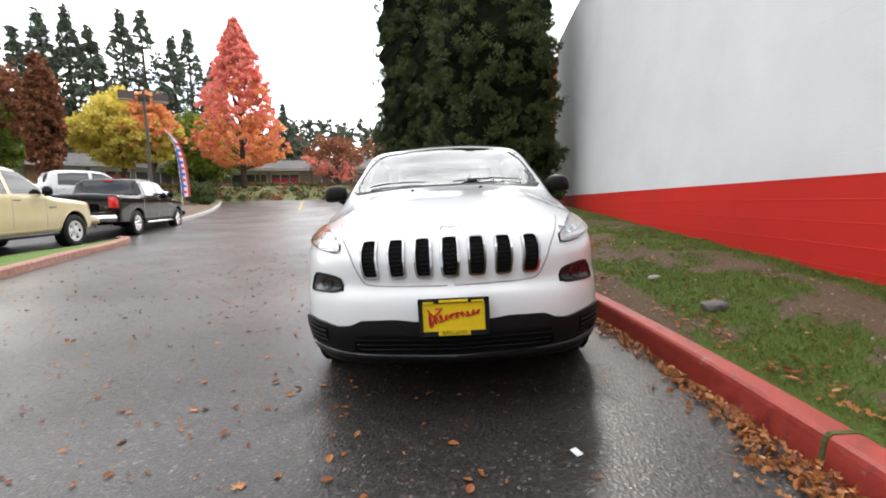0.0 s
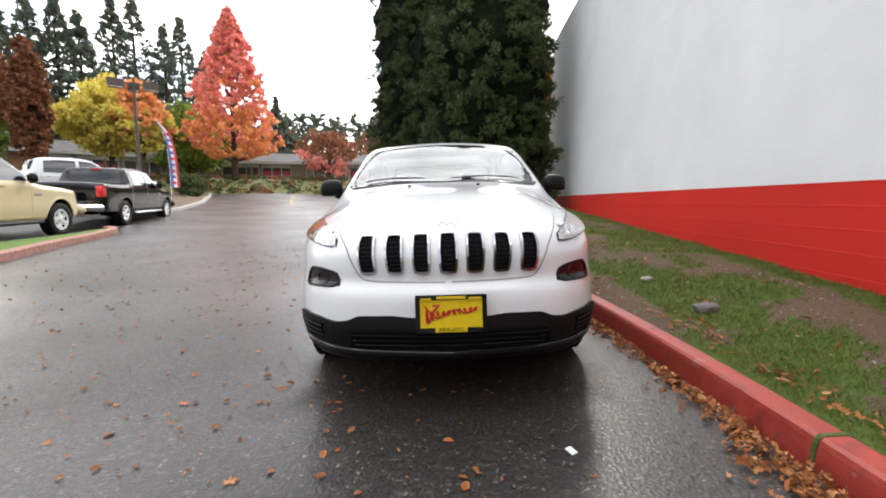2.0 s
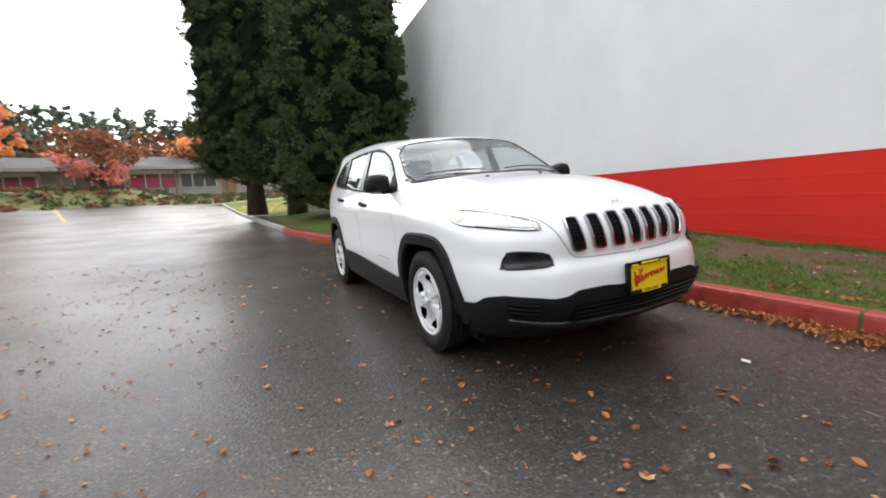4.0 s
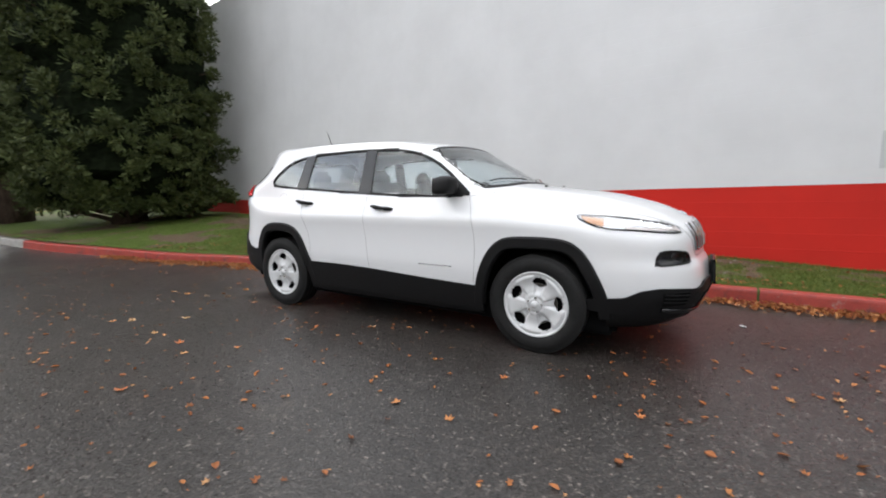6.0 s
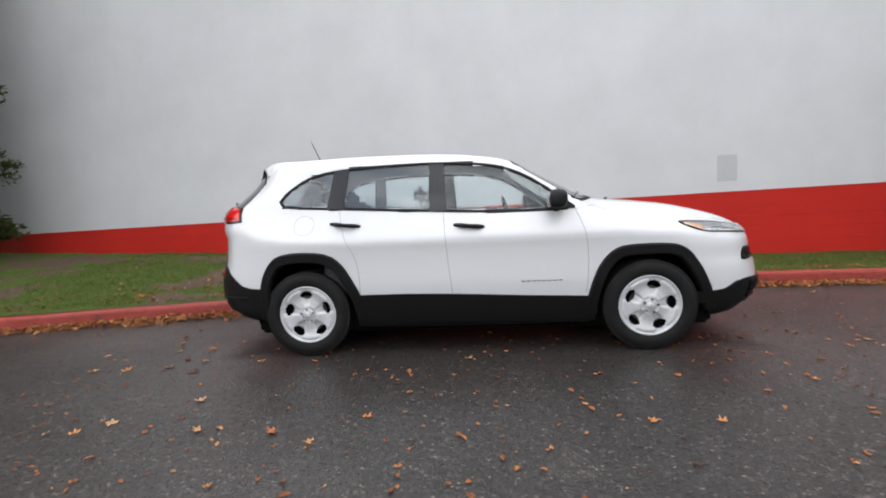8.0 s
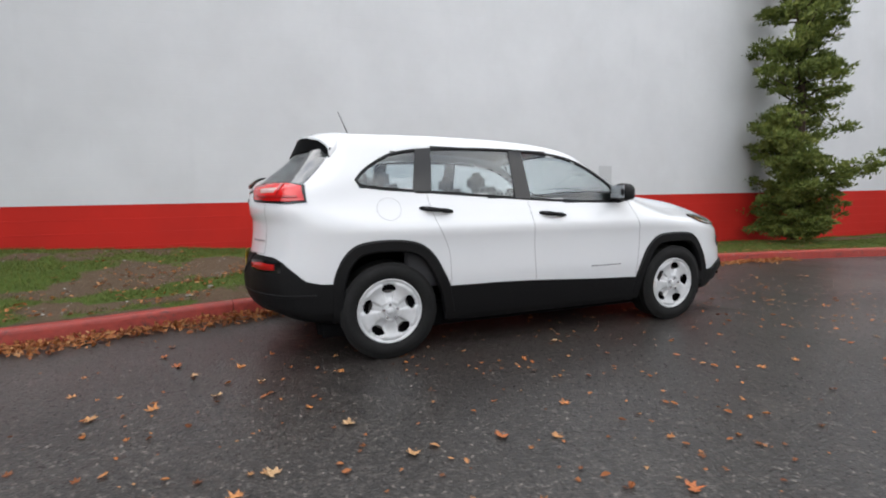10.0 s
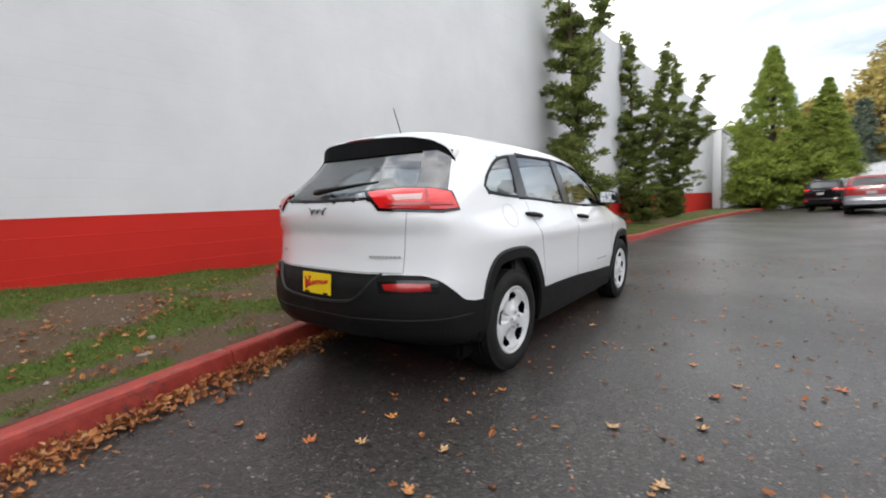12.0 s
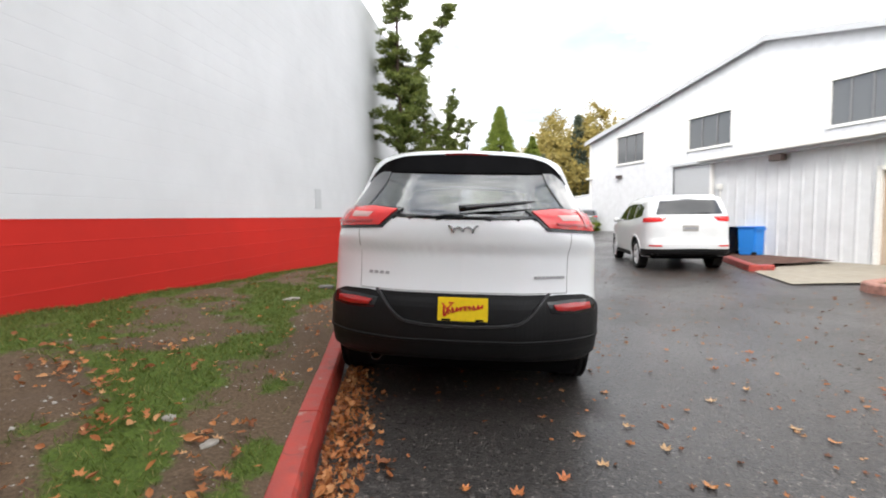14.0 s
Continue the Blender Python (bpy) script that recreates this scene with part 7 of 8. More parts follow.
def metal_building():
    b = thing("metal_building", pose(0, 0, 0), "white ribbed metal building with a low gable and dark windows", "building")
    n = math.hypot(0.47, 0.88)
    o, d, L, ridge = (-9.45, -27.9), (-0.47 / n, 0.88 / n), 25.3, 12.65
    top = lambda u: 7.25 + 3.15 * (1 - abs(u - ridge) / ridge)
    wins = ((2.63, 5.13, 5.12, 7.17, 3), (8.28, 10.96, 5.28, 7.25, 3), (15.33, 18.4, 5.28, 7.45, 4))
    door = (7.33, 10.4, -0.5, 4.42)
    mesh_object("gable_wall", *ribbed_wall(o, d, L, top, [w[:4] for w in wins] + [door]), METAL_WHITE, b)
    for start, dd in ((along(o, d, 0, -18, 0), (d[1], -d[0])), (along(o, d, L, 0, 0), (-d[1], d[0]))):
        mesh_object("side_wall", *ribbed_wall(start[:2], dd, 18, lambda u: 7.25, []), METAL_WHITE, b)
    for u0, u1 in ((-0.3, ridge), (ridge, L + 0.3)):
        pts = [along(o, d, u, w, top(min(max(u, -0.3), L + 0.3)) + 0.12) for u, w in ((u0, 0.35), (u1, 0.35), (u1, -18.3), (u0, -18.3))]
        mesh_object("roof", *slab_between(pts, 0.10), TRIM_GREY, b)
        pts = [along(o, d, u, w, top(u) + 0.10) for u, w in ((u0, 0.37), (u1, 0.37), (u1, 0.31), (u0, 0.31))]
        mesh_object("verge_trim", *slab_between(pts, 0.30), TRIM_GREY, b)
    for w in wins:
        big_window(b, o, d, *w)
    dr = mesh_object("roller_door", *box_on(o, d, 7.33, 10.4, -0.16, -0.12, -0.4, 4.42), DOOR_GREY, b)
    for i in range(18):
        z = 0.1 + 0.24 * i
        mesh_object("slat", *box_on(o, d, 7.36, 10.38, -0.12, -0.105, z, z + 0.20), DOOR_GREY, dr)
    mesh_object("door_head", *box_on(o, d, 7.2, 10.5, -0.02, 0.10, 4.42, 4.55), TRIM_GREY, b)
    mesh_object("wall_lamp", *box_on(o, d, 2.85, 3.2, 0.0, 0.28, 4.12, 4.34), LAMP_BROWN, b)
    mesh_object("corner_light", *box_on(o, d, 0.0, 0.25, 0.0, 0.5, 4.3, 4.45), FRAME_WHITE, b)
    mesh_object("corner_trim", *box_on(o, d, -0.06, 0.10, -0.05, 0.05, -0.4, 7.25), FRAME_WHITE, b)
    # lean-to in front
    a = thing("lean_to", pose(0, 0, 0), "low white ribbed metal lean-to with a gutter", "building")
    n = math.hypot(0.40, 0.917)
    o2, d2 = (-7.6, -7.1), (-0.40 / n, 0.917 / n)
    dr2 = (4.15, 5.15, -0.5, 2.2)
    mesh_object("front_wall", *ribbed_wall(o2, d2, 11.0, lambda u: 2.95, [dr2], pitch=0.29, rib=0.016), METAL_WHITE, a)
    st = along(o2, d2, 0, -12, 0)
    mesh_object("end_wall", *ribbed_wall(st[:2], (d2[1], -d2[0]), 12, lambda u: 2.95 + 1.35 * (1 - u / 12), [], pitch=0.29), METAL_WHITE, a)
    mesh_object("roof", *slab_between([along(o2, d2, -0.25, 0.35, 3.10), along(o2, d2, 11.2, 0.35, 3.10), along(o2, d2, 11.2, -12, 4.5), along(o2, d2, -0.25, -12, 4.5)], 0.10), TRIM_GREY, a)
    mesh_object("gutter", *box_on(o2, d2, -0.2, 11.1, 0.28, 0.42, 2.94, 3.12), FRAME_WHITE, a)
    mesh_object("fascia", *box_on(o2, d2, -0.2, 11.1, 0.02, 0.27, 2.86, 2.98), TRIM_GREY, a)
    mesh_object("downpipe", *box_on(o2, d2, 0.05, 0.15, 0.04, 0.13, 0.0, 2.9), FRAME_WHITE, a)
    mesh_object("door", *box_on(o2, d2, 4.17, 5.13, -0.10, -0.05, 0.0, 2.18), DOOR_TAN, a)
    for u0, u1, z0, z1 in ((4.08, 4.17, 0, 2.28), (5.13, 5.22, 0, 2.28), (4.08, 5.22, 2.18, 2.28)):
        mesh_object("door_frame", *box_on(o2, d2, u0, u1, -0.08, 0.06, z0, z1), FRAME_WHITE, a)
    mesh_object("flood_lamp", *box_on(o2, d2, 1.95, 2.25, 0.12, 0.36, 2.66, 2.82), LAMP_BROWN, a)
    mesh_object("lamp_arm", *box_on(o2, d2, 2.07, 2.12, 0.0, 0.14, 2.72, 2.77), LAMP_BROWN, a)
    mesh_object("meter_box", *box_on(o2, d2, 0.28, 0.42, 0.03, 0.12, 2.05, 2.20), FRAME_WHITE, a)
    mesh_object("cable_pipe", *box_on(o2, d2, 0.34, 0.37, 0.03, 0.06, 1.0, 2.05), FRAME_WHITE, a)


metal_building()

# white gabled shed beyond the parked cars
shed = thing("shed", pose(-9.6, -41, 0.3, 0, 0, 8), "plain white gabled shed beyond the parked cars", "building")
sv, sf = slab_between([(-5.0, 0, 3.9), (5.0, 0, 2.2), (5.0, -8, 2.2), (-5.0, -8, 3.9)], 0.15)
mesh_object("roof", sv, sf, TRIM_GREY, shed)
mesh_object("wall", *ribbed_wall((-4.9, 0), (1, 0), 9.8, lambda u: 3.75 - 1.66 * u / 9.8, []), METAL_WHITE, shed)
mesh_object("wall", *ribbed_wall((4.9, -8), (0, 1), 8, lambda u: 2.1, []), METAL_WHITE, shed)
bv, bf = box_on((-4.9, 0.02), (1, 0), 1.2, 5.2, -0.04, 0.05, 1.5, 1.75)
mesh_object("louvre", bv, bf, TRIM_GREY, shed)

# lower end building past the long wall
end = thing("end_building", pose(0, 0, 0), "lower white building past the end of the wall", "building")
mesh_object("wall", *box_on((0.8, -33.0), (-0.07, -0.998), 0.02, 9.0, -5.0, 0.35, -0.4, 6.3), plain("white_render", (0.62, 0.63, 0.64), 0.7), end)
mesh_object("coping", *box_on((0.8, -33.0), (-0.07, -0.998), 0.0, 9.1, -5.1, 0.42, 6.3, 6.45), TRIM_GREY, end)


# ---- beds, paths and low kerbs on the far side of the lane ----
def strip_kerb(points, width=0.19, high=0.15, material=KERB_RED, label="scuffed red painted concrete kerb", side=-1):
    """A kerb along a line of the plan."""
    p = resample(points, max(6, int(len(points) * 8)))
    d = np.gradient(p, axis=0)
    d /= np.linalg.norm(d, axis=1, keepdims=True)
    nrm = np.stack([d[:, 1], -d[:, 0]], -1) * side
    prof = ((0.0, -0.03), (0.01, high * 0.85), (0.03, high), (width - 0.02, high), (width, high * 0.85), (width, -0.03))
    k = len(prof)
    v = [(q[0] + m[0] * u, q[1] + m[1] * u, float(lane_height(q[0], q[1])) + h) for q, m in zip(p, nrm) for u, h in prof]
    f = [(i * k + j, (i + 1) * k + j, (i + 1) * k + j + 1, i * k + j + 1) for i in range(len(p) - 1) for j in range(k - 1)]
    f += [tuple(range(k)), tuple(range((len(p) - 1) * k, len(p) * k))[::-1]]
    return tagged(mesh_object("kerb", v, f, material), label, "kerb", group="kerb lengths", kind="structure")


def bed(name, front, back, material, label, lift=0.10, n=14, rough=0.03, category="bed"):
    """A low bed between two lines of the plan."""
    a, b = resample(front, n * 2), resample(back, n * 2)
    v, f = [], []
    for p, q in zip(a, b):
        for j in range(n):
            t = j / (n - 1)
            x, y = p * (1 - t) + q * t
            z = float(lane_height(x, y)) + lift * min(1, 4 * t + 0.75) + rough * noise.noise((x * 2.5, y * 2.5, 2)) * (0 < j < n - 1)
            v.append((x, y, z))
    for i in range(2 * n - 1):
        for j in range(n - 1):
            f.append((i * n + j, i * n + j + 1, (i + 1) * n + j + 1, (i + 1) * n + j))
    return tagged(mesh_object(name, v, f, material, smooth=True), label, category, kind="structure")


strip_kerb([(-7.3, -8.5), (-6.95, -5.2), (-6.35, -3.3), (-6.25, -2.95)], side=-1)
strip_kerb([(-6.25, -2.95), (-6.5, -2.80), (-6.7, -2.78)], side=-1)
bed("mulch_bed", [(-7.35, -8.5), (-7.0, -5.2), (-6.5, -3.25)], [(-7.9, -8.6), (-8.6, -6.1), (-8.7, -3.7)], MULCH, "dark red mulch bed along the lean-to")
bed("pavement", [(-6.25, -2.75), (-5.75, -0.95)], [(-8.9, -4.6), (-10.6, -0.6)], PATH_TAN, "damp tan concrete walkway to the lean-to door", lift=0.03, rough=0.0, category="pavement")
KERB_FADED = plain("faded_red_kerb_paint", (0.30, 0.150, 0.115), 0.75, vary=0.35, scale=14, bump=0.5)
strip_kerb([(-7.9, -1.0), (-6.95, -0.62), (-6.4, -0.40), (-6.26, -0.10), (-6.3, 0.6), (-6.5, 2.2), (-6.86, 4.25), (-7.67, 6.4), (-8.38, 8.8), (-8.7, 9.45), (-9.0, 9.5)], material=KERB_FADED, label="faded pinkish red concrete kerb beside a grass strip", side=-1)
bed("grass_strip", [(-6.5, -0.3), (-6.4, 0.6), (-6.6, 2.2), (-6.96, 4.25), (-7.77, 6.4), (-8.48, 8.8)], [(-9.5, -1.2), (-8.5, 0.5), (-8.2, 2.2), (-8.5, 4.4), (-8.75, 6.6), (-9.0, 9.4)], SHRUB_TURF := plain("bright_short_grass", (0.085, 0.15, 0.025), 0.9, vary=0.45, scale=35, bump=0.8), "bright short grass strip beside a faded kerb", category="grass")
strip_kerb([(-11.3, 15.2), (-11.75, 16.9), (-12.7, 19.6), (-14.6, 24.4), (-17.2, 30), (-20.5, 36.5)], material=CONCRETE, label="bare grey concrete kerb round the planted island", side=-1)
bed("planted_island", [(-11.45, 15.3), (-11.9, 16.9), (-12.85, 19.6), (-14.75, 24.4), (-17.35, 30), (-20.6, 36.5)], [(-12.6, 14.9), (-13.6, 16.9), (-15.2, 20.5), (-18.0, 26), (-22, 33), (-26, 38)], ISLAND_SOIL, "planted island with brown leafy soil", lift=0.16, rough=0.1)

for i, (x, y, r, h) in enumerate(((-19.2, 31.0, 1.15, 1.75), (-20.9, 32.6, 0.85, 2.3), (-18.3, 29.9, 0.5, 0.6))):
    broadleaf("round_shrub", x, y, float(lane_height(x, y)) + 0.12, h, r, "rounded green shrub on the planted island", 120 + i, SHRUB_LEAF, bare=0.02, leaf=0.05, tufts=90, per=80)
broadleaf("round_shrub", -9.0, -26.6, 0.2, 1.2, 0.9, "small green shrub at the metal building corner", 130, CEDAR, bare=0.02, leaf=0.07, tufts=60, per=70)
bed("turf_end", [(-4.5, 40), (-1.0, 44)], [(2, 34), (8, 40)], plain("leaf_strewn_turf", (0.20, 0.17, 0.04), 0.9, vary=0.5, scale=6, bump=0.8), "yellowish leaf-strewn turf by the conifers", lift=0.14, category="grass")


# bank with groundcover before the shops
def bank():
    v, f = [], []
    azs, ds = np.linspace(-40, 16, 57), np.linspace(44, 66, 23)
    for az in azs:
        fade = float(smoothstep(-40, -33, az) * (1 - 0.75 * smoothstep(-13, -7, az)))
        for d in ds:
            x, y = polar(az, d)
            rise = float(smoothstep(45.5, 51, d))
            v.append((x, y, float(lane_height(x, y)) - 0.05 + rise * (1.25 * fade + 0.2) + 0.12 * noise.noise((x * 0.5, y * 0.5, 0)) * rise))
    n = len(ds)
    for i in range(len(azs) - 1):
        for j in range(n - 1):
            f.append((i * n + j, i * n + j + 1, (i + 1) * n + j + 1, (i + 1) * n + j))
    tagged(mesh_object("bank", v, f, plain("dry_grass_bank", (0.15, 0.155, 0.06), 0.9, vary=0.4, scale=3, bump=0.6), smooth=True), "low planted bank before the shops", "bank", kind="structure")
    rng = np.random.default_rng(31)
    vv = np.array(v).reshape(len(azs), n, 3)
    cs = []
    for _ in range(900):
        i, j = rng.integers(0, len(azs)), rng.integers(2, 10)
        cs.append(vv[i, j] + rng.normal(size=3) * np.array([0.5, 0.4, 0.05]) + np.array([0, 0, 0.12]))
    cs = np.array(cs)
    pick = rng.uniform(size=len(cs)) < 0.72
    for sel, mat, lab in ((pick, SHRUB_LEAF, "green groundcover shrubs on the bank"), (~pick, BRONZE_LEAF, "rust brown groundcover on the bank")):
        p, al, ac = clumps(rng, cs[sel], rng.uniform(0.25, 0.5, sel.sum()), 24, 0.12, slim=0.6, flat=0.6)
        tagged(leaf_mesh("groundcover", p, al, ac, mat, None), lab, "groundcover", kind="stuff")


bank()


def shops(az0, az1, d0, d1, base, label, seed):
    """A low row of shops under one dark pitched roof."""
    rng = np.random.default_rng(seed)
    a, b = np.array(polar(az0, d0)), np.array(polar(az1, d1))
    L = float(np.linalg.norm(b - a))
    d = tuple((b - a) / L)
    o = tuple(a)
    s = thing("shop_row", pose(0, 0, 0), label, "building")
    mesh_object("wall", *box_on(o, d, 0, L, -10, 0, base - 1.2, base + 3.0), SHOP_GREY, s)
    mesh_object("roof", *slab_between([along(o, d, -0.8, 1.7, base + 2.75), along(o, d, L + 0.8, 1.7, base + 2.75), along(o, d, L + 0.8, -4.5, base + 4.25), along(o, d, -0.8, -4.5, base + 4.25)], 0.22), SHINGLE, s)
    mesh_object("fascia", *box_on(o, d, -0.8, L + 0.8, 1.62, 1.74, base + 2.40, base + 2.78), SHOP_GREY, s)
    u = 1.0
    k = 0
    while u < L - 4:
        w = float(rng.uniform(2.6, 4.6))
        kind = k % 4
        if kind == 3:
            mesh_object("timber_panel", *box_on(o, d, u, u + 1.6, 0, 0.12, base - 1, base + 2.9), SHOP_TAN, s)
            u += 2.0
        else:
            win = mesh_object("shop_window", *box_on(o, d, u, u + w, 0.02, 0.06, base + 0.5, base + 2.0), PANE_DARK, s)
            for i in range(4):
                q = u + w * i / 3
                mesh_object("frame", *box_on(o, d, q - 0.05, q + 0.05, 0.05, 0.14, base + 0.45, base + 2.05), FRAME_WHITE, win)
            mesh_object("frame", *box_on(o, d, u - 0.05, u + w + 0.05, 0.05, 0.14, base + 2.0, base + 2.4), FRAME_WHITE if kind != 1 else FLAG_WHITE, win)
            if kind == 1:
                for i in range(3):
                    mesh_object("poster", *box_on(o, d, u + 0.15 + i * w / 3, u + w / 3 - 0.2 + i * w / 3, 0.065, 0.075, base + 0.6, base + 1.6), POSTER_RED, win)
            u += w + 0.5
        k += 1
    for i in range(int(L / 5) + 1):
        mesh_object("post", *box_on(o, d, i * 5.0, i * 5.0 + 0.16, 1.5, 1.66, base - 1, base + 2.5), WOOD_POST, s)
    return s


POSTER_RED = plain("pink_red_poster", (0.50, 0.06, 0.14), 0.6)
shops(-56, -28.3, 64, 62, 2.6, "low shop row with dark roof behind the trucks", 3)
shops(-27.6, -17.6, 63, 60, 2.5, "low grey shop row with dark roof behind the bank", 4)
shops(-17.2, 20, 60, 62, 2.6, "low shop row with dark roof and timber panels", 5)

# lamp post with three box heads
lx, ly = polar(-34.75, 32)
post = thing("lot_lamp", pose(lx, ly, 0.6, 0, 0, 35), "tall bronze lot lamp with box heads", "lamp")
mesh_object("pole", *tube([(0, 0, -0.2), (0, 0, 3.5), (0, 0, 7.25)], [0.10, 0.085, 0.075], 10), LAMP_BROWN, post)
for a, r in ((0, 0.6), (180, 0.6), (90, 0.5)):
    arm = Matrix.Rotation(radians(a), 4, "Z")
    part("arm", box_bm(r, 0.08, 0.08, (r / 2, 0, 6.85)), LAMP_BROWN, post).matrix_basis = arm
    h = part("head", box_bm(0.80, 0.60, 0.44, (r + 0.25, 0, 6.82), bevel=0.03), LAMP_BROWN, post)
    h.matrix_basis = arm
    part("lens", box_bm(0.75, 0.5, 0.03, (r + 0.25, 0, 6.58)), LAMP_PALE, h)

# feather flag
fx, fy = polar(-32.0, 29.5)
flag = thing("feather_flag", pose(fx, fy, 0.6, 0, 0, 25) @ Matrix.Diagonal((0.72, 1, 0.90, 1)), "tall curved feather flag in blue, white and red", "flag")
pole = [(0.0, 0, 0), (0.0, 0, 2.0), (-0.10, 0, 3.6), (-0.35, 0, 4.6), (-0.80, 0, 5.15)]
mesh_object("pole", *tube(pole, 0.02, 6), CHROME, flag)
fl = [(0.02, 0.9), (0.02, 1.8), (-0.03, 2.8), (-0.14, 3.7), (-0.34, 4.45), (-0.72, 5.0)]
fr = [(0.62, 0.9), (0.60, 1.8), (0.52, 2.8), (0.36, 3.7), (0.10, 4.45), (-0.55, 5.02)]
A, B = resample(fl, 22), resample(fr, 22)
for name, t0, t1, mat in (("cloth", 0.0, 0.30, FLAG_BLUE), ("cloth", 0.30, 0.72, FLAG_WHITE), ("cloth", 0.72, 1.0, FLAG_RED)):
    v, f = [], []
    for p, q in zip(A, B):
        for t in (t0, (t0 + t1) / 2, t1):
            x, z = p * (1 - t) + q * t
            v.append((x, 0.03 * math.sin(3 * z + 4 * t), z))
    for i in range(21):
        for j in range(2):
            f.append((3 * i + j, 3 * i + j + 1, 3 * i + j + 4, 3 * i + j + 3))
    mesh_object(name, v, f, mat, flag)
for i in range(9):
    z = 1.2 + 0.38 * i
    x = float(np.interp(z, [p[1] for p in fl], [p[0] for p in fl])) + 0.12
    part("printed_bar", box_bm(0.26, 0.012, 0.16, (x + 0.12, -0.035, z), turn=Matrix.Rotation(radians(12), 4, "Y")), FLAG_BLUE if i % 2 else FLAG_RED, flag)

# bins by the lean-to
for x, y, mat, lab in ((-8.05, -5.75, BLUE_PLASTIC, "blue plastic wheeled bin beside the lean-to"), (-7.66, -6.30, GLOSS_BLACK, "black plastic bin beside the lean-to")):
    bin_ = thing("bin", pose(x, y, float(lane_height(x, y)) + 0.06, 0, 0, 22) @ Matrix.Diagonal((0.80, 0.80, 0.80, 1)), lab, "bin")
    b = box_bm(0.62, 0.66, 0.98, (0, 0, 0.52), bevel=0.04, segments=2)
    for vt in b.verts:
        k = 0.84 + 0.16 * vt.co.z
        vt.co.x *= k
        vt.co.y *= k
    part("body", b, mat, bin_, smooth=False)
    part("lid", box_bm(0.66, 0.72, 0.06, (0, 0, 1.04), bevel=0.02), mat, bin_)
    for s in (-1, 1):
        mesh_object("wheel", *[[(p[0] + s * 0.27, p[1] + 0.28, p[2] + 0.09) for p in lathe([(-0.025, 0), (-0.025, 0.09), (0.025, 0.09), (0.025, 0)], 16)[0]], lathe([(-0.025, 0), (-0.025, 0.09), (0.025, 0.09), (0.025, 0)], 16)[1]], RUBBER, bin_)
    mesh_object("rim", *box_on((-0.33, 0.36), (1, 0), 0, 0.66, -0.02, 0.02, 0.94, 1.0), mat, bin_)

# timber sign post at the lane's far end
sp = thing("timber_post", pose(-1.46, -31.0, 0.15), "short brown timber post with a crosspiece", "post")
part("upright", box_bm(0.22, 0.16, 1.6, (0, 0, 0.85), bevel=0.02), WOOD_POST, sp)
part("crosspiece", box_bm(0.75, 0.10, 0.45, (-0.1, 0.10, 1.35), bevel=0.02), WOOD_POST, sp)

# painted lines far up the lot
for x0, y0, x1, y1, w, mat, lab in ((-9.9, 26.2, -14.6, 41.0, 0.12, LINE_YELLOW, "worn yellow parking line"), (-4.3, 17.4, -2.6, 17.9, 0.10, LINE_WHITE, "worn white parking line"), (-8.2, 39, -6.4, 39.6, 0.14, LINE_WHITE, "worn white parking line")):
    t = np.linspace(0, 1, 24)
    xs, ys = x0 + (x1 - x0) * t, y0 + (y1 - y0) * t
    dx, dy = (x1 - x0), (y1 - y0)
    l = math.hypot(dx, dy)
    v, f = [], []
    for x, y in zip(xs, ys):
        for s in (-1, 1):
            q = (x - dy / l * w / 2 * s, y + dx / l * w / 2 * s)
            v.append((q[0], q[1], float(lane_height(*q)) + 0.008))
    f = [(2 * i, 2 * i + 1, 2 * i + 3, 2 * i + 2) for i in range(23)]
    tagged(mesh_object("parking_line", v, f, mat), lab, "marking", kind="structure")

# ---- grass, leaves and litter on the ground ----
FALLEN = leaf_material("fallen_autumn_leaves", ((0.0, (0.05, 0.018, 0.010)), (0.25, (0.17, 0.055, 0.020)), (0.5, (0.33, 0.12, 0.040)), (0.75, (0.46, 0.19, 0.060)), (1.0, (0.54, 0.33, 0.16))), rough=0.5, through=0.15)
BLADES = leaf_material("grass_blades", ((0.0, (0.042, 0.064, 0.011)), (0.45, (0.084, 0.120, 0.021)), (0.8, (0.17, 0.185, 0.046)), (1.0, (0.32, 0.27, 0.12))), rough=0.55, through=0.3)
STONE = plain("grey_field_stone", (0.11, 0.10, 0.095), 0.85, vary=0.3, scale=25, bump=0.6)
PALE_STONE = plain("pale_flat_stone", (0.27, 0.25, 0.22), 0.85, vary=0.2, scale=25, bump=0.6)


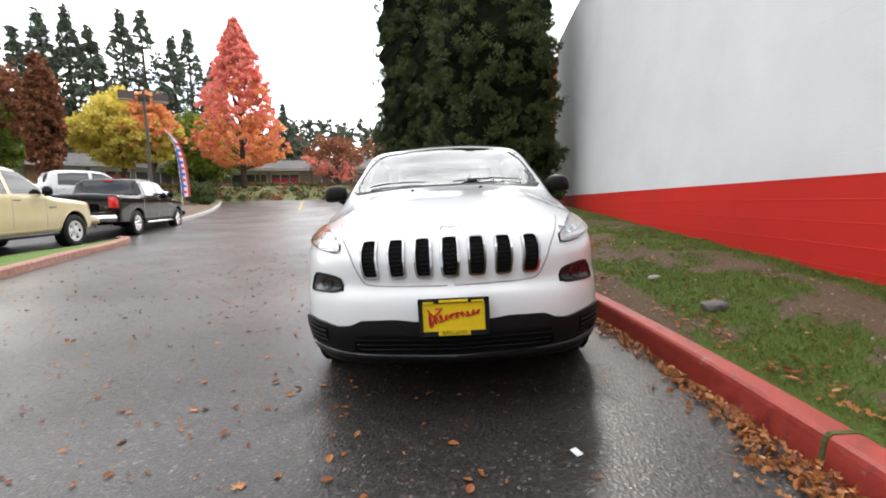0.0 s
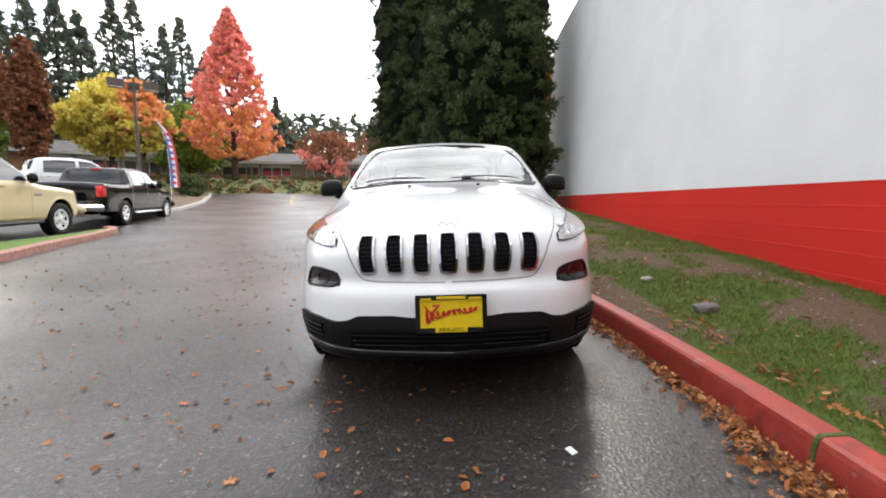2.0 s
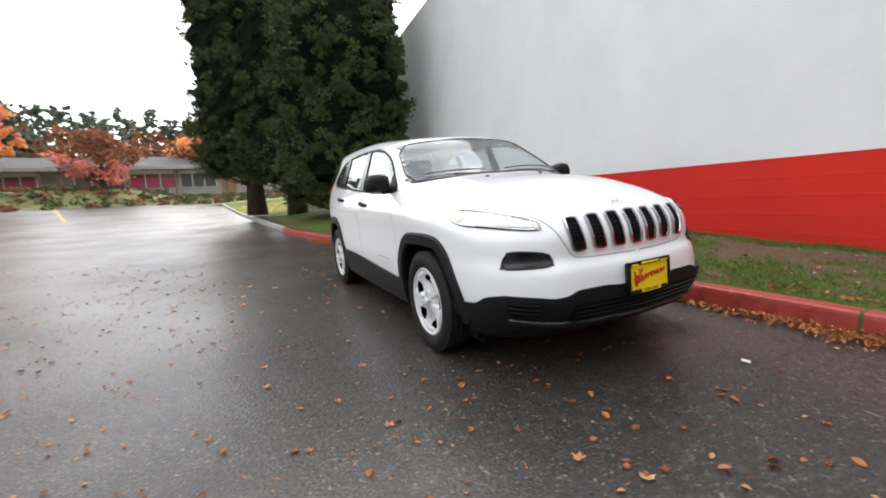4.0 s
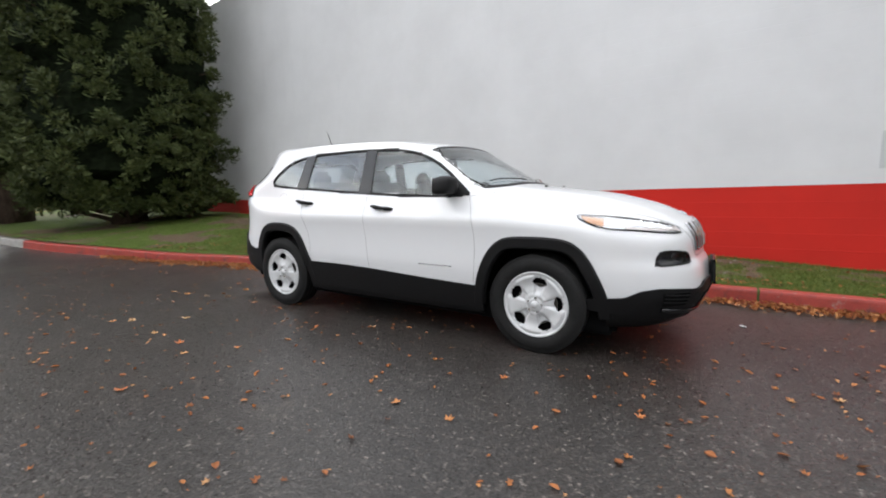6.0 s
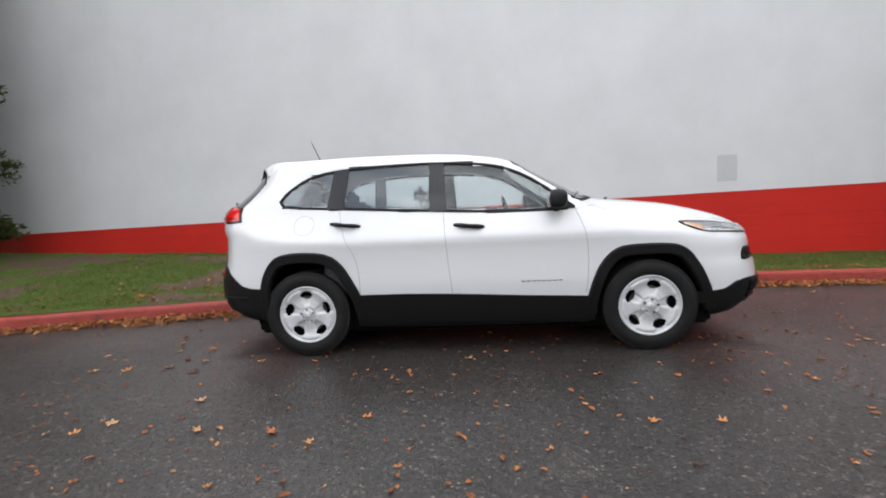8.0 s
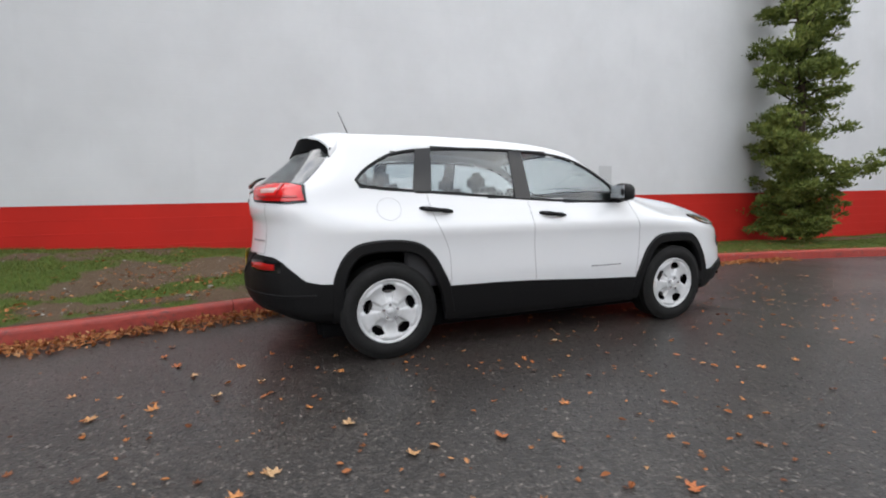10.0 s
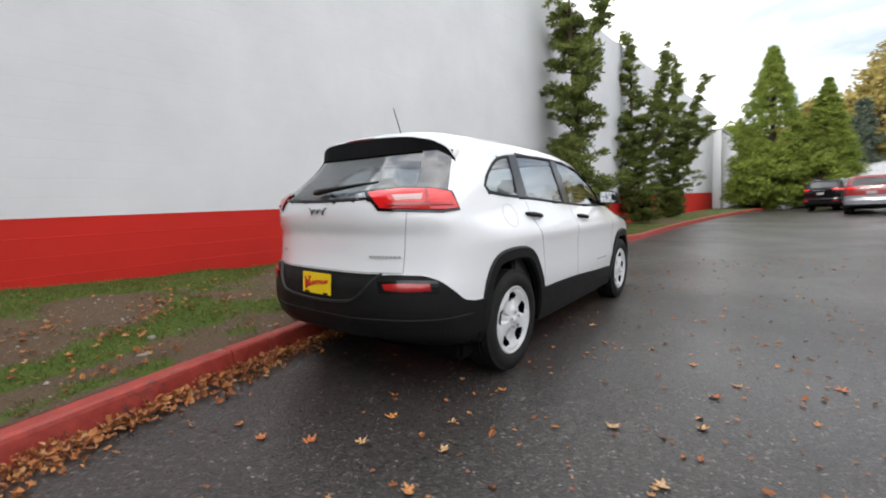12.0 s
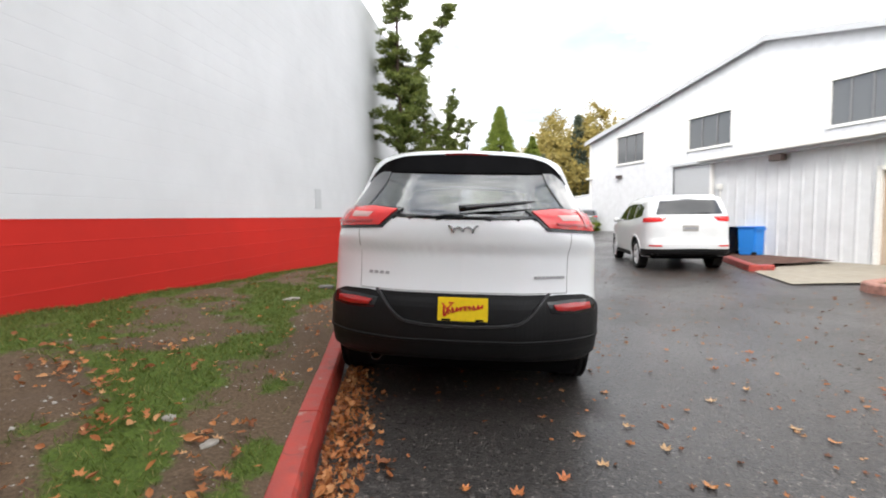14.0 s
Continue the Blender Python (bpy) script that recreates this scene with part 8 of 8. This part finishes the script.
def star_leaf(seed, lobes=5):
    """A dry maple leaf: pointed lobes, folded along its veins and curled, with a stalk; the blade is 1 wide."""
    r = random.Random(seed)
    curl, twist = r.uniform(0.25, 0.75), r.uniform(-0.4, 0.4)
    v, f = [(0, 0, 0)], []
    k = lobes * 2
    for i in range(k + 1):
        a = -2.35 + 4.7 * i / k
        long = i % 2 == 1
        reach = (0.36 + 0.22 * math.cos(a * 0.62)) * r.uniform(0.85, 1.15) if long else 0.29 * r.uniform(0.8, 1.2)
        px, py = reach * math.sin(a), reach * math.cos(a)
        lift = curl * reach * reach + (0.05 if long else -0.03) + twist * px * py
        v.append((px, py, lift))
    # veins lie low, edges curl up: two rings
    for i in range(1, k + 2):
        x, y, z = v[i]
        v.append((x * 0.55, y * 0.55, z * 0.25 + (0.02 if i % 2 else -0.015)))
    m = k + 1
    for i in range(1, k + 1):
        f.append((0, m + i, m + i + 1))
        f.append((m + i, i, i + 1, m + i + 1))
    o = len(v)
    v.extend([(-0.012, 0, 0.0), (0.012, 0, 0.0), (0.03, -0.42, 0.09), (0.015, -0.42, 0.09)])
    f.append((o, o + 1, o + 2, o + 3))
    return np.array(v), f


def oval_leaf(seed):
    """A curled oval leaf, 1 long."""
    r = random.Random(seed)
    roll, bow = r.uniform(0.5, 1.5), r.uniform(-0.3, 0.5)
    v, f = [], []
    for i in range(5):
        u = i / 4
        w = 0.30 * math.sin(math.pi * (0.04 + 0.93 * u)) ** 0.8
        for s in (-1, 0, 1):
            a = s * roll
            v.append((w * math.sin(a) / max(0.6, roll) * 1.3, u - 0.5, w * (1 - math.cos(a)) / max(0.6, roll) * 1.3 + bow * (u - 0.5) ** 2))
    for i in range(4):
        for k in range(2):
            f.append((i * 3 + k, i * 3 + k + 1, (i + 1) * 3 + k + 1, (i + 1) * 3 + k))
    return np.array(v), f


STARS = [star_leaf(i) for i in range(5)]
OVALS = [oval_leaf(i) for i in range(5)]


def turned(v, r, size, at, tilt):
    m = Matrix.Translation(at) @ Matrix.Rotation(r.uniform(0, 6.283), 4, "Z") @ Matrix.Rotation(r.gauss(0, tilt), 4, "X") @ Matrix.Rotation(r.gauss(0, tilt), 4, "Y")
    a = np.array(m.to_3x3()) * size
    return v @ a.T + np.array(at)


def scatter(name, spots, label, category, seed, star_share=0.35, tilt=0.35):
    """One mesh of leaves at spots of (x, y, z, size)."""
    r = random.Random(seed)
    pieces = []
    for x, y, z, size in spots:
        src = r.choice(STARS) if r.random() < star_share else r.choice(OVALS)
        pieces.append((turned(src[0], r, size, (x, y, z), tilt).tolist(), src[1]))
    return tagged(mesh_object(name, *joined(*pieces), FALLEN), label, category, kind="stuff")


def on_lane(x, y):
    return float(lane_height(x, y))


def on_turf(x, y):
    return float(verge_height(x, y)) + 0.03 * noise.noise((x * 1.6, y * 1.6, 0)) + 0.012 * noise.noise((x * 6, y * 6, 3))


# leaves drifted into the gutter
r = random.Random(31)
spots = []
for _ in range(9000):
    y = r.uniform(-4.2, 9.5)
    heap = 0.42 + 0.55 * float(smoothstep(0.6, -0.8, y)) + 0.95 * float(smoothstep(3.4, 4.6, y) * (1 - 0.6 * smoothstep(6.6, 8.2, y)))
    if r.random() > heap:
        continue
    heap *= 0.75 + 0.5 * noise.noise((0, y * 1.3, 2))
    off = abs(r.gauss(0, 0.15)) * (0.35 + 0.75 * heap) * (1 + 0.9 * noise.noise((4, y * 2.7, 2))) * 0.64
    depth = 0.055 * max(0.0, 1 - off / 0.32) * heap
    x = float(kerb_line(y)) - 0.03 - off
    spots.append((x, y, on_lane(x, y) + 0.012 + r.uniform(0, 1) * depth, r.choice((0.018, 0.022, 0.026, 0.030, 0.036, 0.044, 0.055))))
scatter("leaf_drift", spots, "drift of dry brown leaves along the kerb", "leaves", 32, 0.7, 0.6)

# leaves blown over the asphalt and the turf
spots = []
for _ in range(4300):
    x, y = r.uniform(-6.5, 1.2), r.uniform(-4, 9)
    if x > float(kerb_line(y)) - 0.1 or noise.noise((x * 0.5, y * 0.5, 9)) < r.uniform(-0.6, 0.35):
        continue
    spots.append((x, y, on_lane(x, y) + 0.006, r.choice((0.014, 0.018, 0.022, 0.026, 0.030, 0.034, 0.040, 0.048))))
for _ in range(260):
    x, y = r.uniform(-9, 1.0), r.uniform(-12, 16)
    if x < float(kerb_line(y)) - 0.1:
        spots.append((x, y, on_lane(x, y) + 0.006, r.uniform(0.02, 0.05)))
scatter("scattered_leaves", spots, "small wet leaves scattered over the asphalt", "leaves", 33, 0.4, 0.18)
spots = []
for _ in range(15000):
    y = r.uniform(-6, 9)
    u = r.random()
    x = float(kerb_line(y)) + 0.16 + u * (float(wall_line(y)) - float(kerb_line(y)) - 0.2)
    pile = max(0.0, 0.35 + 1.5 * noise.noise((x * 2.6, y * 2.2, 5.0)))
    thick = 0.07 + 0.5 * math.exp(-((u - 0.08) / 0.10) ** 2) + 1.0 * math.exp(-((y - 4.9) / 1.1) ** 2 - ((u - 0.45) / 0.2) ** 2) + 0.5 * math.exp(-((y - 6.0) / 0.9) ** 2 - ((u - 0.25) / 0.2) ** 2)
    if r.random() < thick * pile:
        spots.append((x, y, on_turf(x, y) + 0.022, r.uniform(0.020, 0.056)))
scatter("scattered_leaves", spots, "brown leaves lying on the worn turf", "leaves", 34, 0.7, 0.35)

# single large maple leaves on the asphalt
LEAF_MESHES = []
for i, (v, f) in enumerate(STARS):
    me = bpy.data.meshes.new("maple_leaf")
    me.from_pydata(v.tolist(), [], f)
    LEAF_MESHES.append(me)


def leaf_colour(name, stops):
    n = Nodes(name, rough=0.45, spec=0.4)
    vein = n.noise(6, 5, 0.6)
    n.to("Base Color", n.mix(n.level(vein, 0.35, 0.7, 0, 0.6), n.ramp(n.random(), *stops), (0.22, 0.085, 0.03)))
    return n.mat


SINGLE = leaf_colour("single_maple_leaf", ((0.0, (0.40, 0.10, 0.03)), (0.4, (0.50, 0.20, 0.055)), (0.8, (0.52, 0.29, 0.12)), (1.0, (0.50, 0.34, 0.18))))
for me in LEAF_MESHES:
    me.materials.append(SINGLE)
LEAF_SPOTS = ((-1.39, 0.97), (-0.89, -0.48), (-1.47, 0.19), (-2.17, 3.15), (-1.97, 1.37), (-2.67, 2.88), (-0.50, 4.46), (-0.72, 4.94), (-0.51, 5.08), (-1.68, 4.07),
              (-2.07, 3.40), (-1.91, 2.92), (-1.16, 5.35), (-2.05, 3.84), (-1.0, 4.02), (-0.81, 5.55), (-1.16, 5.06), (-2.08, 4.57), (-1.98, 1.02),
              (-1.01, 2.36), (-0.68, 4.66), (-1.09, 4.76), (-0.28, 5.21), (-1.98, 4.43), (-0.05, 5.2), (-0.97, 4.52), (-0.76, -0.69))
r = random.Random(8)


def maple_leaf(x, y, z, size, turn):
    ob = new("maple_leaf", LEAF_MESHES[r.randrange(5)])
    ob.matrix_basis = Matrix.Translation((x, y, z)) @ Matrix.Rotation(turn, 4, "Z") @ Matrix.Scale(size, 4)
    return tagged(ob, "curled tan and orange maple leaf on wet asphalt", "leaf", group="fallen maple leaves")


for x, y in LEAF_SPOTS:
    maple_leaf(x, y, on_lane(x, y) + 0.006, r.uniform(0.055, 0.090), r.uniform(0, 6.28))

# grass blades on the turf near the car
rg = np.random.default_rng(77)
cs = []
while len(cs) < 90000:
    y = rg.uniform(-6.0, 9.0) if len(cs) < 72000 else rg.choice((rg.uniform(9.0, 14.0), rg.uniform(-11.0, -6.0)))
    u = rg.uniform(0, 1)
    x = float(kerb_line(y)) + 0.16 + u * (float(wall_line(y)) - float(kerb_line(y)) - 0.18)
    if turf_share(x, y) > rg.uniform(0.14, 0.85):
        cs.append((x, y, on_turf(x, y)))
cs = np.array(cs)
way = unit(rg.normal(size=(len(cs), 3)) * np.array([0.55, 0.55, 0.15]) + np.array([0, 0, 0.8]))
long = rg.uniform(0.012, 0.032, (len(cs), 1))
side = unit(np.cross(way, rg.normal(size=(len(cs), 3)))) * 0.0022
tagged(leaf_mesh("grass", cs + way * long * 0.8, way * long, side, BLADES, None), "short wet green grass on the verge", "grass", kind="stuff")


def rock(name, x, y, z, sx, sy, sz, seed, material, label, turn=0.0):
    """An angular stone, sunk a little into what it lies on."""
    bm = bmesh.new()
    bmesh.ops.create_icosphere(bm, subdivisions=2, radius=1.0)
    for v in bm.verts:
        k = 1 + 0.28 * noise.noise(v.co * 1.7 + Vector((seed, 0, 0)))
        v.co = Vector((v.co.x * sx * k, v.co.y * sy * k, max(-0.4, min(0.75, v.co.z * k)) * sz))
    ob = part(name, bm, material, None)
    ob.matrix_basis = pose(x, y, z + 0.3 * sz, 0, 0, turn)
    return tagged(ob, label, "stone")


rock("rock", 2.0, 1.15, on_turf(2.0, 1.15), 0.13, 0.075, 0.055, 3, STONE, "dark grey stone lying in the grass", 20)
rock("stone", 1.06, 5.27, on_turf(1.06, 5.27), 0.045, 0.03, 0.014, 5, PALE_STONE, "pale flat stone pressed into the earth", 70)
rock("stone", 1.36, 5.12, on_turf(1.36, 5.12), 0.035, 0.03, 0.018, 6, PALE_STONE, "small pale stone in the bare earth")
rock("stone", 2.05, 2.2, on_turf(2.05, 2.2), 0.10, 0.05, 0.03, 7, PALE_STONE, "pale broken stone near the wall", 40)
CHIP = plain("white_plastic_scrap", (0.75, 0.77, 0.78), 0.4, vary=0.05)
chip = part("plastic_scrap", box_bm(0.035, 0.045, 0.006, bevel=0.002), CHIP, None)
chip.matrix_basis = pose(0.50, -0.34, on_lane(0.5, -0.34) + 0.008, 8, 0, 30)
tagged(chip, "white plastic scrap lying on wet asphalt", "litter")
r = random.Random(12)
bits = []
for _ in range(420):
    y = r.uniform(-4, 8)
    u = r.uniform(0.03, 0.95)
    x = float(kerb_line(y)) + 0.16 + u * (float(wall_line(y)) - float(kerb_line(y)) - 0.2)
    if turf_share(x, y) < 0.45:
        s = r.uniform(0.006, 0.020)
        z = on_turf(x, y)
        v = [(x + s * r.uniform(0.6, 1), y, z), (x, y + s * r.uniform(0.6, 1), z), (x - s * r.uniform(0.6, 1), y, z), (x, y - s, z), (x + s * 0.2, y, z + s * 0.8)]
        bits.append((v, [(0, 1, 4), (1, 2, 4), (2, 3, 4), (3, 0, 4)]))
tagged(mesh_object("gravel", *joined(*bits), PALE_STONE), "loose gravel bits in the bare earth", "gravel", kind="stuff")

# a repainted patch on the wall
PATCH = plain("repaint_patch", (0.47, 0.48, 0.49), 0.6, vary=0.05, scale=40)
patch = part("wall_patch", box_bm(0.006, 0.30, 0.43, bevel=0.001), PATCH, None)
patch.matrix_basis = Matrix.Translation((float(wall_line(-1.87)) - 0.002, -1.87, 1.69)) @ Matrix.Rotation(math.atan(-0.07), 4, "Z")
tagged(patch, "square patch of darker grey repaint on the wall", "paint patch", kind="structure")

# golden leaves strewn under the conifers
r = random.Random(52)
spots = []
for _ in range(2200):
    y = r.uniform(20, 32)
    x = float(kerb_line(y)) + 0.2 + r.random() ** 1.4 * 4.5
    if x < float(wall_line(y)) - 0.1:
        spots.append((x, y, on_turf(x, y) + 0.02, r.uniform(0.04, 0.08)))
pieces = []
for x, y, z, size in spots:
    src = r.choice(OVALS)
    pieces.append((turned(src[0], r, size, (x, y, z), 0.3).tolist(), src[1]))
tagged(mesh_object("scattered_leaves", *joined(*pieces), YELLOW_LEAF), "golden leaves strewn on the turf under the conifers", "leaves", kind="stuff")

# moss in the kerb joint
MOSS = plain("damp_green_moss", (0.055, 0.075, 0.015), 0.95, vary=0.5, scale=80, bump=0.8)
tagged(mesh_object("moss", *kerb_mesh(-0.523, -0.502, 0.0105, profile=((-0.004, 0.0), (0.006, 0.120), (0.012, 0.143), (0.028, 0.1565), (0.122, 0.1605), (0.145, 0.153), (0.154, 0.13), (0.154, 0.05))), MOSS), "dark green moss filling a kerb joint", "moss", kind="structure")
